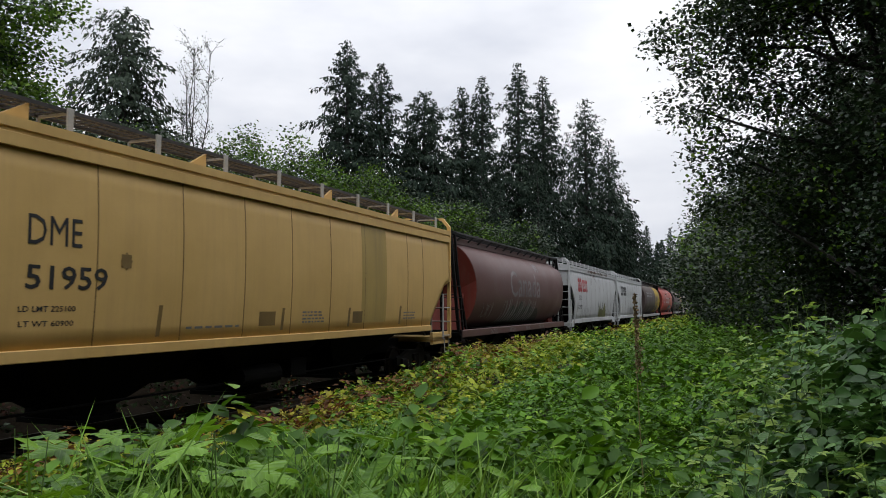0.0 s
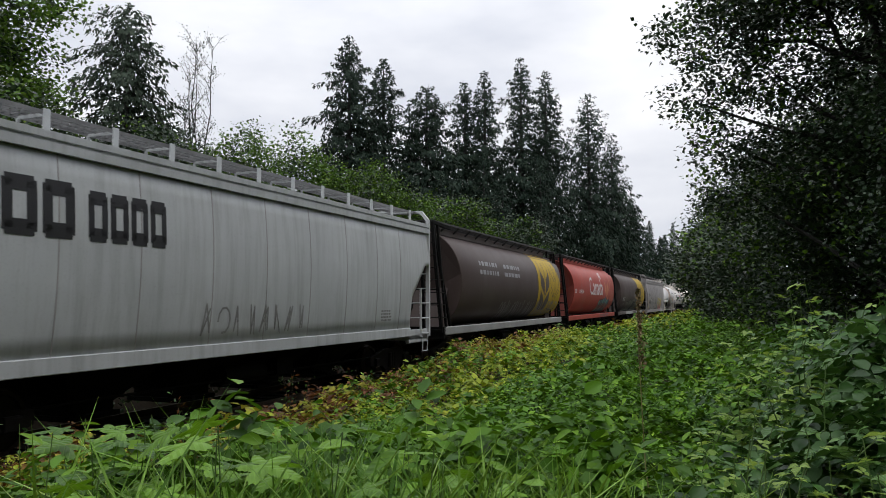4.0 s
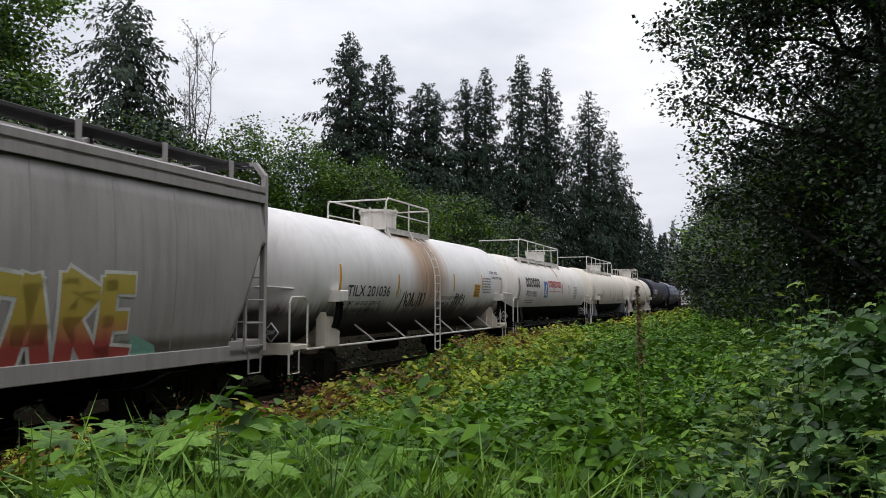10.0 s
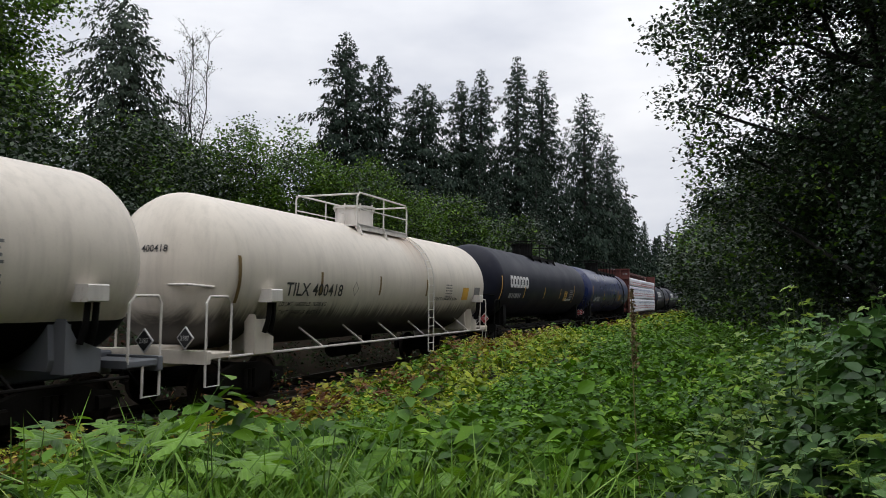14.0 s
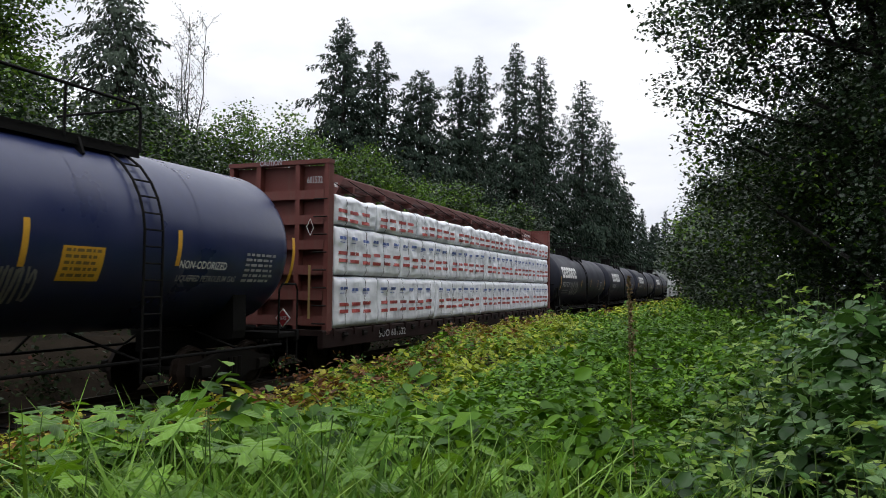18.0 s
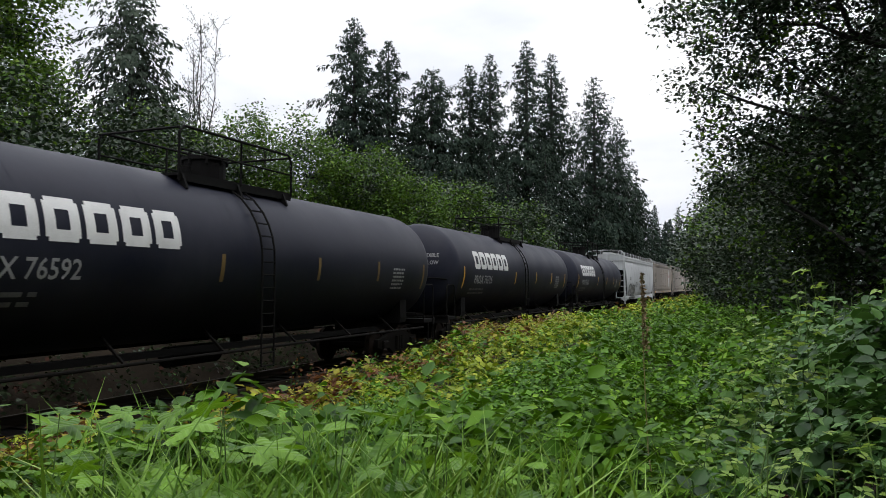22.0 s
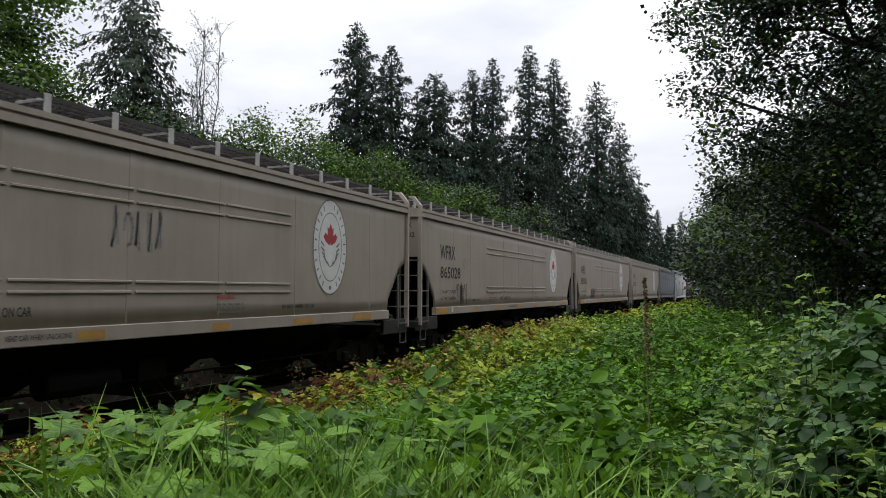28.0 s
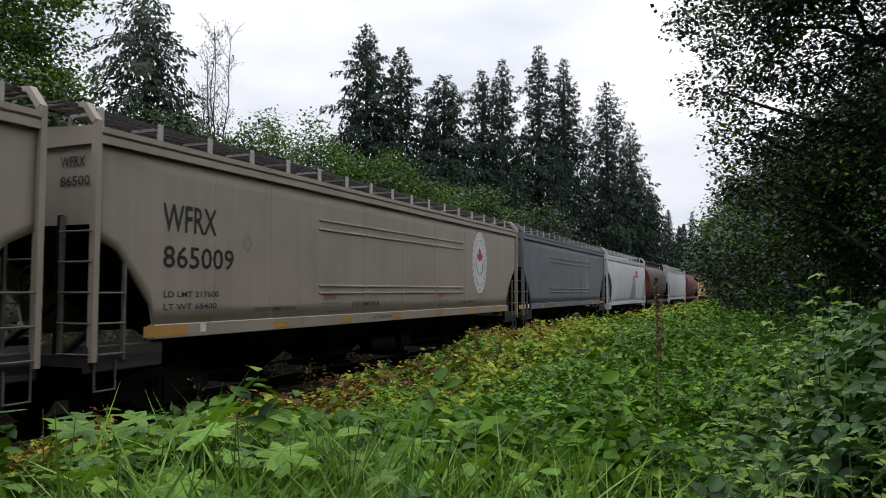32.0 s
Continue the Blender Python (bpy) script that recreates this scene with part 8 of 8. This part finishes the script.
def undergrowth(name, label, n, d0, d1, a0, a1, kinds, mats, sizes, seed, keep, thick=0.45, spread=0.4, power=1.0, whorl=11, clump=0.8):
    """Many small plants, each a dome of leaves round its stem, of uneven height, with dark gaps between them."""
    gen = np.random.default_rng(seed)
    c = n // whorl
    cx, cy = sector(c, d0, d1, a0, a1, gen, power)
    ok = keep(cx, cy, gen.random(c)) & (cx > -8.0)
    cx, cy = cx[ok], cy[ok]
    c = len(cx)
    size = clump * (1 + 0.02 * np.hypot(cx, cy).mean())
    head = canopy(cx, cy) + 0.52 * clump * (mounds(cx, cy, size) - 0.55) + 0.22 * clump * (mounds(cx + 5.3, cy - 2.1, size * 0.42) - 0.5) - 0.5 * thick * gen.random(c) ** 2
    reach = gen.uniform(1.3, 2.5, c) * (sizes[0] + sizes[1]) / 2
    i = np.repeat(np.arange(c), whorl)
    m = len(i)
    u, a = np.sqrt(gen.random(m)), gen.uniform(0, 6.283, m)
    x, y = cx[i] + u * reach[i] * np.cos(a), cy[i] + u * reach[i] * np.sin(a)
    z = head[i] - 1.15 * u * reach[i] + gen.normal(0, 0.03, m)
    P = np.stack([x, y, z], 1)
    f = gen.normal(0, spread, (m, 3))
    f[:, 0] += u * np.cos(a) * 0.75
    f[:, 1] += u * np.sin(a) * 0.75
    f[:, 2] = 1.0
    turn = gen.uniform(0, 6.283, m)
    size = gen.uniform(sizes[0], sizes[1], m) * gen.uniform(0.75, 1.25, c)[i]
    pick = gen.integers(0, len(kinds), c)[i]
    # yellow and brown leaves gather along the track's edge
    mi = np.zeros(m, int)
    if len(mats) > 1:
        patch = np.sin(x * 0.9 + y * 0.31) + np.sin(y * 0.47 - x * 0.3 + 1.3) * 0.8
        dry = np.clip((-4.7 - x - 0.01 * y) / 1.4, 0, 1) * np.clip(0.95 + 0.35 * patch, 0.25, 1) * np.clip((y - 1.5) / 4.5, 0, 1)
        roll = 0.82 * gen.random(c)[i] + 0.18 * gen.random(m)
        mi = np.where(roll < dry * 0.42, 1, mi)
        mi = np.where((roll > 0.58) & (roll - 0.58 < dry * 0.34), 2, mi)
        mi = np.where((mi == 0) & (gen.random(c)[i] < np.clip((-2.6 - x) / 2.4, 0, 0.85) * np.clip(0.7 + 0.4 * patch, 0.1, 1)), 3, mi)
    sets = []
    for k, kind in enumerate(kinds):
        s = pick == k
        if s.any():
            sets.append(scatter(kind, P[s], f[s], turn[s], size[s], mi[s]))
    o = new(name, leaf_mesh(name, sets, mats))
    return tagged(o, label, "undergrowth", kind="stuff")


left_side = lambda x, y, r: (x < 0.0 + 0.25 * np.sin(y * 1.3)) | (y > 11)
right_side = lambda x, y, r: (x > -0.45 + 0.25 * np.sin(y * 1.3)) & (y < 13)
undergrowth("low_raspberry_thicket", "waist-high green raspberry thicket, yellowing beside the track", 50000, 2.6, 9.0, -62, 14, ["blade", "triplet", "round"], [FRESH, TURNING, BROWNED, SUNNY], (0.052, 0.105), 11, left_side, thick=0.55)
undergrowth("low_raspberry_thicket", "green thicket along the track bank, yellow at its edge", 66000, 9.0, 30.0, -50, 12, ["round", "triplet"], [FRESH, TURNING, BROWNED, SUNNY], (0.09, 0.17), 12, left_side, thick=0.5, power=0.75)
undergrowth("low_raspberry_thicket", "distant green thicket along the track bank", 42000, 30.0, 130.0, -16, 6, ["round"], [FRESH, TURNING, BROWNED, SUNNY], (0.17, 0.3), 13, left_side, power=0.7)
undergrowth("bramble_thicket", "tall dark green bramble thicket beside the path", 12000, 4.8, 12.0, -8, 18, ["triplet", "blade"], [DEEP], (0.07, 0.13), 14, right_side, thick=0.9, clump=0.5)
undergrowth("bramble_thicket", "dark green brambles with oval leaves in threes beside the path", 2600, 2.6, 5.0, -8, 18, ["oval_trio"], [DEEP], (0.08, 0.145), 15, right_side, thick=1.0, spread=0.5, clump=0.4)

# scrub on the far side of the track, seen under and between the cars
gen = np.random.default_rng(41)
c = 2600
cx, cy = -12.15 - 6.0 * gen.random(c) ** 1.7, -8 + 80 * gen.random(c) ** 1.25
i = np.repeat(np.arange(c), 13)
n = len(i)
hh = 0.25 + 1.1 * np.clip((-12.3 - cx) / 1.6, 0, 1) + 0.35 * np.sin(cy * 0.8) * np.sin(cy * 0.23 + 1) + gen.normal(0, 0.15, c)
x, y = cx[i] + gen.normal(0, 0.16, n), cy[i] + gen.normal(0, 0.16, n)
P = np.stack([x, y, hh[i] * gen.uniform(0.15, 1.0, c)[i] * 0.6 + gen.normal(0, 0.07, n) - 0.15 + 1.0 * np.clip((-12.1 - x) / 1.7, 0, 1)], 1)
f = gen.normal(0, 0.6, (n, 3))
f[:, 2] = 0.9
f[:, 0] += 0.35
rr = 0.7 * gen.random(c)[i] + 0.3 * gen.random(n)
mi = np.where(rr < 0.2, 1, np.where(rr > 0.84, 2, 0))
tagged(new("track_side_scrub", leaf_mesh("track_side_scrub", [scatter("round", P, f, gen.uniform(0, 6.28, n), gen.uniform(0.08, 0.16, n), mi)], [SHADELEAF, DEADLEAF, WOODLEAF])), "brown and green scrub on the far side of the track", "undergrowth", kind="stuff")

# a close wall of leaves beyond the track, as high as the cars, added to keep light from under them
gen = np.random.default_rng(47)
c = 1100
cy = -25 + 110 * gen.random(c)
hz = 4.3 + 0.5 * np.sin(cy * 0.7) + 0.4 * np.sin(cy * 1.9 + 1)
cz = hz * gen.random(c) ** 0.8
cx = -13.5 - 2.0 * gen.random(c) - 0.12 * cz
i = np.repeat(np.arange(c), 30)
n = len(i)
P = np.stack([cx[i], cy[i], cz[i]], 1) + gen.normal(0, 0.27, (n, 3))
f = gen.normal(0, 0.6, (n, 3))
f[:, 2] = np.abs(f[:, 2]) + 0.5
f[:, 0] += 0.3
tagged(new("shading_leaf_wall", leaf_mesh("shading_leaf_wall", [scatter("round", P, f, gen.uniform(0, 6.28, n), gen.uniform(0.12, 0.22, n), (gen.random(c) < 0.12).astype(int)[i])], [WOODLEAF, LIGHTLEAF])), "dark close wall of leaves beyond the track, added to shade under the cars", "undergrowth", kind="stuff")

# low dead leaves and runners at the foot of the thicket, beside the ballast
gen = np.random.default_rng(43)
n = 9000
x, y = -7.5 - 1.2 * gen.random(n), -1 + 45 * gen.random(n) ** 1.4
P = np.stack([x, y, -0.32 + 0.3 * gen.random(n) * np.clip((x + 8.9) / 1.0, 0, 1)], 1)
f = gen.normal(0, 0.5, (n, 3))
f[:, 2] = 1.0
tagged(new("dead_leaves", leaf_mesh("dead_leaves", [scatter("round", P, f, gen.uniform(0, 6.28, n), gen.uniform(0.05, 0.13, n), (gen.random(n) < 0.25).astype(int))], [DEADLEAF, WOODLEAF])), "dark dead leaves at the foot of the thicket", "leaf litter", kind="stuff")

# scraggly dry weeds that stand up beside the track
for k in range(14):
    rnd = random.Random(900 + k)
    gen = np.random.default_rng(900 + k)
    wx, wy = -7.55 + 0.5 * rnd.random(), 6.2 + 0.85 * k + rnd.uniform(-0.3, 0.3)
    wz = ground_z(wx, wy)
    weed = tagged(new("dry_weed"), "scraggly half-dead weed with small dull leaves beside the track", "plant", "dry weeds beside the track")
    weed.matrix_basis = pose(wx, wy, wz)
    b = Build()
    tips = []
    for q in range(5):
        a = rnd.uniform(0, 6.28)
        h = rnd.uniform(0.5, 0.95) + 0.35 * (k % 3 == 0)
        e = (math.cos(a) * 0.28, math.sin(a) * 0.28, h)
        pts = limb_points((0, 0, -0.05), e, 0.05, rnd, 5)
        b.tube(pts, 0.005, 4, radii=[0.006 - 0.0008 * j for j in range(6)])
        tips += [pts[j].lerp(pts[j + 1], rnd.random()) for j in (2, 2, 3, 3, 4, 4, 4) for _ in range(3)]
    b.ob("stem", TWIG, weed)
    P = np.array([tuple(p) for p in tips]) + gen.normal(0, 0.05, (len(tips), 3))
    mi = gen.integers(0, 2, len(P))
    o = new("foliage", leaf_mesh("foliage", [scatter("blade", P, gen.normal(0, 0.7, P.shape) + np.array([0, 0, 0.6]), gen.uniform(0, 6.28, len(P)), gen.uniform(0.04, 0.09, len(P)), mi)], [BROWNED, DEEP]))
    o.parent = weed


# ---------- plants at the camera's feet ----------
def single_leaf(kind, mat, name="leaf"):
    v, f = leaf_template(kind)
    b = Build()
    b.add([tuple(p) for p in v], f)
    return b.mesh(name, mat, smooth=True)


def varied_leaf(name, dark, light, rough=0.45, through=0.35):
    """Leaf tissue for single leaves: each leaf its own green, veins raised."""
    m, n, l, b = nodes_of(name)
    info = n.new("ShaderNodeObjectInfo")
    col = ramp(n, l, info.outputs["Random"], [(0.0, dark), (1.0, light)])
    blot = noise_node(n, l, 3.0, 4)
    col = mix(n, l, 0.3, col, ramp(n, l, blot, [(0.35, dark), (0.7, light)]))
    l.new(col, b.inputs["Base Color"])
    b.inputs["Roughness"].default_value = rough
    b.inputs["Specular IOR Level"].default_value = 0.25
    # midrib and slanting side veins, pale and sunk
    sep, c2 = n.new("ShaderNodeSeparateXYZ"), n.new("ShaderNodeTexCoord")
    l.new(c2.outputs["Object"], sep.inputs["Vector"])

    def calc(op, p, q):
        k = n.new("ShaderNodeMath")
        k.operation = op
        for i, w in enumerate((p, q)):
            if isinstance(w, (int, float)):
                k.inputs[i].default_value = w
            elif w is not None:
                l.new(w, k.inputs[i])
        return k.outputs["Value"]
    ax = calc("ABSOLUTE", sep.outputs["X"], None)
    side = calc("SINE", calc("MULTIPLY", calc("SUBTRACT", sep.outputs["Y"], calc("MULTIPLY", ax, 0.8)), 36.0), None)
    ribs = calc("MAXIMUM", calc("GREATER_THAN", side, 0.93), calc("LESS_THAN", ax, 0.012))
    col = mix(n, l, calc("MULTIPLY", ribs, 0.16), col, tuple(min(1, 1.5 * v + 0.03) for v in light))
    l.new(col, b.inputs["Base Color"])
    bump(n, l, b, side, 0.16, 0.02)
    tr = n.new("ShaderNodeBsdfTranslucent")
    l.new(mix(n, l, 0.5, col, (min(1, light[0] * 1.6), min(1, light[1] * 1.5), light[2] * 0.8)), tr.inputs["Color"])
    s = n.new("ShaderNodeMixShader")
    s.inputs["Fac"].default_value = through
    l.new(b.outputs["BSDF"], s.inputs[1])
    l.new(tr.outputs["BSDF"], s.inputs[2])
    l.new(s.outputs["Shader"], n["Material Output"].inputs["Surface"])
    return m


BROADLEAF = varied_leaf("broad_fresh_leaf", (0.014, 0.06, 0.004), (0.19, 0.38, 0.025), 0.45, 0.22)
CANELEAF = varied_leaf("bramble_leaf", (0.025, 0.075, 0.02), (0.16, 0.29, 0.09), 0.36, 0.2)
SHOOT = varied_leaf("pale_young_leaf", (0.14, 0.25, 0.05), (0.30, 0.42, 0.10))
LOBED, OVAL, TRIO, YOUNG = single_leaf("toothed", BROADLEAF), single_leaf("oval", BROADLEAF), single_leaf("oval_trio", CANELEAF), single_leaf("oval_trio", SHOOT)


def place(bearing, d, z):
    a = radians(bearing)
    return Vector((d * math.sin(a), d * math.cos(a), z))


def broad_plant(bearing, d, top, seed, leaf_me, size=(0.10, 0.16), leaves=8, label="leafy green thimbleberry plant with broad lobed leaves"):
    rnd = random.Random(seed)
    base = place(bearing, d, 0)
    base.z = ground_z(base.x, base.y)
    plant = tagged(new("thimbleberry_plant"), label, "plant", "leafy plants on the bank")
    plant.matrix_basis = pose(*base)
    h = top - base.z
    tip = Vector((rnd.uniform(-0.12, 0.12), rnd.uniform(-0.12, 0.12), h))
    pts = limb_points((0, 0, -0.05), tip, 0.05, rnd, 6)
    Build().tube(pts, 0.004, 5, radii=[0.004 - 0.0004 * k for k in range(7)]).ob("stem", GREENSTEM, plant)
    for k in range(leaves):
        t = 0.45 + 0.55 * (k + 0.5) / leaves
        p = pts[min(5, int(t * 6))].lerp(pts[min(6, int(t * 6) + 1)], t * 6 % 1)
        a = k * 2.4 + rnd.uniform(-0.5, 0.5)
        s = rnd.uniform(*size) * (1.15 - 0.3 * (k / leaves))
        out = rnd.uniform(0.05, 0.13)
        q = p + Vector((math.cos(a) * out, math.sin(a) * out, rnd.uniform(0.0, 0.05)))
        m = Matrix.Translation(q) @ Euler((radians(rnd.uniform(-38, 8)), radians(rnd.uniform(-22, 22)), a - math.pi / 2)).to_matrix().to_4x4() @ Matrix.Scale(s, 4)
        share("leaf", leaf_me, plant, m)
    return plant


rnd = random.Random(71)
for k in range(124):
    bearing = -49 + 53 * ((k * 0.618) % 1.0) + rnd.uniform(-1, 1)
    d = 1.9 + 2.2 * rnd.random() ** 1.2
    drop = 0.140 + 0.07 * rnd.random() ** 1.4 + 0.04 * max(0.0, min(1.0, (bearing + 38) / 10)) * 0.6
    if bearing > -28:
        drop = 0.15 + 0.0045 * (bearing + 28) + 0.09 * rnd.random()
    broad_plant(bearing, d, EYE[2] - d * drop, 700 + k, LOBED if k % 5 < 3 else OVAL, (0.09, 0.16) if k % 5 < 3 else (0.08, 0.14), rnd.randint(7, 10))


def bramble_cane(bearing, d, top, seed, me, size, label, leaves=14, lean=0.25):
    rnd = random.Random(seed)
    tip_w = place(bearing, d, top)
    base = place(bearing + rnd.uniform(-3, 3), d + rnd.uniform(-0.2, 0.3), 0)
    base.z = ground_z(base.x, base.y)
    plant = tagged(new("bramble_cane"), label, "bramble", "bramble canes")
    plant.matrix_basis = pose(*base)
    tip = tip_w - base
    pts = limb_points((0, 0, -0.05), tip, 0.12, rnd, 8)
    Build().tube(pts, 0.006, 5, radii=[0.008 - 0.0008 * k for k in range(9)]).ob("cane", GREENSTEM, plant)
    for k in range(leaves):
        t = 0.38 + 0.62 * (k + 0.6) / leaves
        p = pts[min(7, int(t * 8))].lerp(pts[min(8, int(t * 8) + 1)], t * 8 % 1)
        a = k * 2.4 + rnd.uniform(-0.4, 0.4)
        s = rnd.uniform(*size) * (1.2 - 0.75 * (k / leaves))
        q = p + Vector((math.cos(a) * 0.04, math.sin(a) * 0.04, 0.01))
        m = Matrix.Translation(q) @ Euler((radians(rnd.uniform(-30, 25)), radians(rnd.uniform(-25, 25)), a - math.pi / 2)).to_matrix().to_4x4() @ Matrix.Scale(s, 4)
        share("leaf", me, plant, m)


for k, (bearing, d, top) in enumerate([(4.5, 4.3, 2.19), (3.6, 4.6, 2.02), (1.4, 4.2, 1.93), (7.0, 3.9, 2.03), (9.6, 4.0, 2.12), (10.8, 3.6, 2.02), (0.0, 4.4, 1.86), (6.0, 4.8, 2.1), (8.2, 4.6, 2.06), (2.6, 3.7, 1.84), (5.6, 3.4, 1.82),
                                        (9.0, 3.1, 1.8), (11.2, 2.9, 1.86), (4.0, 3.0, 1.66), (7.6, 2.7, 1.62), (10.2, 2.4, 1.6), (1.0, 3.1, 1.62), (-1.5, 3.3, 1.55), (-3.0, 3.8, 1.5)]):
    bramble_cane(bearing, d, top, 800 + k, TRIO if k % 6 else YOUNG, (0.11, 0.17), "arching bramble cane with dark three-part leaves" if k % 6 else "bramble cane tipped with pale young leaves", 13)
for k, (bearing, d, top) in enumerate([(0.6, 2.2, 1.70), (1.6, 2.1, 1.69), (-0.4, 2.3, 1.64), (4.4, 2.3, 1.68), (8.4, 2.2, 1.64), (3.0, 2.1, 1.63), (5.6, 2.2, 1.66), (6.8, 2.0, 1.60), (9.6, 2.1, 1.62), (2.2, 2.4, 1.72), (7.6, 2.4, 1.70), (10.4, 2.3, 1.70), (5.0, 1.9, 1.54)]):
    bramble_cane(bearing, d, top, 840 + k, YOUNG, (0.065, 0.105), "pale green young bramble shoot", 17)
for k, (bearing, d, top) in enumerate([(3.5, 4.1, 2.16), (4.2, 4.2, 2.08), (0.9, 4.2, 1.98), (8.9, 4.0, 2.12), (9.8, 4.1, 2.04), (6.6, 4.2, 1.98), (2.4, 3.9, 1.86), (-0.8, 4.1, 1.84)]):
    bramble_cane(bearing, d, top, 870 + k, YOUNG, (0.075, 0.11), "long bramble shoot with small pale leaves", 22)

# tall flowering grass stalk and a rusty dock spike
for name, bearing, d, z0, z1, mat, wid, label in (("grass_stalk", -6.9, 3.5, 1.78, 2.14, plain("straw_seed_head", (0.22, 0.15, 0.08), 0.9, 0, 20, 0.4), 0.018, "tall dry grass stalk with a straw-coloured seed head"),
                                                 ("dock_stalk", 2.6, 2.2, 1.38, 1.52, plain("rusty_seed_head", (0.16, 0.06, 0.035), 0.9, 0, 20, 0.4), 0.02, "rusty brown seed spike among the brambles")):
    rnd = random.Random(name)
    base = place(bearing + 1.2, d, 0)
    base.z = ground_z(base.x, base.y)
    plant = tagged(new(name), label, "plant")
    plant.matrix_basis = pose(*base)
    tip = place(bearing, d, z1) - base
    pts = limb_points((0, 0, -0.03), tip, 0.02, rnd, 8)
    Build().tube(pts, 0.003, 5, radii=[0.005 - 0.0004 * k for k in range(9)]).ob("stem", plain(name + "_straw", (0.22, 0.2, 0.08), 0.8, 0, 12, 0.3), plant)
    gen = np.random.default_rng(9)
    n = 420
    t = gen.random(n)
    low = 1 - (z1 - z0) / tip.z
    tt = low + (1 - low) * t
    P = np.array([tuple(Vector((0, 0, 0)).lerp(tip, q)) for q in tt]) + gen.normal(0, wid * 0.5, (n, 3)) * (1.05 - t[:, None])
    o = new("seed_head", leaf_mesh("seed_head", [scatter("round", P, gen.normal(0, 1, (n, 3)), gen.uniform(0, 6.28, n), gen.uniform(0.008, 0.018, n))], [mat]))
    o.parent = plant

# grass between the plants
gen = np.random.default_rng(23)
n = 6800
x, y = sector(n, 1.6, 3.6, -47, 1, gen)
d = np.hypot(x, y)
clump = np.sin(x * 3.1 + 1) * np.sin(y * 2.7 - x) + gen.normal(0, 0.5, n)
ok = clump > -0.25
x, y, d = x[ok], y[ok], d[ok]
n = len(x)
zg = np.array([ground_z(a, b) for a, b in zip(x, y)])
brg = np.degrees(np.arctan2(x, y))
top = EYE[2] - d * (0.19 + 0.12 * gen.random(n) + np.where(brg > -16, 0.05, 0.0) - 0.05 * (gen.random(n) < 0.12))
length = np.clip((top - zg) * 1.08, 0.3, 1.5)
a = gen.uniform(0, 6.283, n)
f = np.stack([np.cos(a), np.sin(a), gen.normal(0.0, 0.3, n)], 1)
tagged(new("grass", leaf_mesh("grass", [scatter("grass", np.stack([x, y, zg], 1), f, gen.normal(0, 0.4, n), length)], [GRASS])), "long green grass blades among the leafy plants", "grass", kind="stuff")

# lower leaves that fill the gaps between the stems
gen = np.random.default_rng(29)
n = 3000
x, y = sector(n, 1.4, 3.2, -50, 16, gen)
zg = np.array([ground_z(a, b) for a, b in zip(x, y)])
d = np.hypot(x, y)
top = EYE[2] - d * np.where(np.degrees(np.arctan2(x, y)) > -14, 0.27, 0.215)
z = top - 0.22 - 0.75 * gen.random(n) ** 1.3
f = gen.normal(0, 0.55, (n, 3))
f[:, 2] = 1
sets = []
pick = gen.random(n)
for kind, lo, hi, s0, s1 in (("lobed", 0.0, 0.3, 0.06, 0.12), ("trio", 0.3, 0.7, 0.08, 0.13), ("blade", 0.7, 1.01, 0.05, 0.1)):
    q = (pick >= lo) & (pick < hi)
    m = int(q.sum())
    sets.append(scatter(kind, np.stack([x, y, z], 1)[q], f[q], gen.uniform(0, 6.28, m), gen.uniform(s0, s1, m)))
tagged(new("bank_undergrowth", leaf_mesh("bank_undergrowth", sets, [FRESH])), "green leafy undergrowth at the foot of the plants", "undergrowth", kind="stuff")


motions()
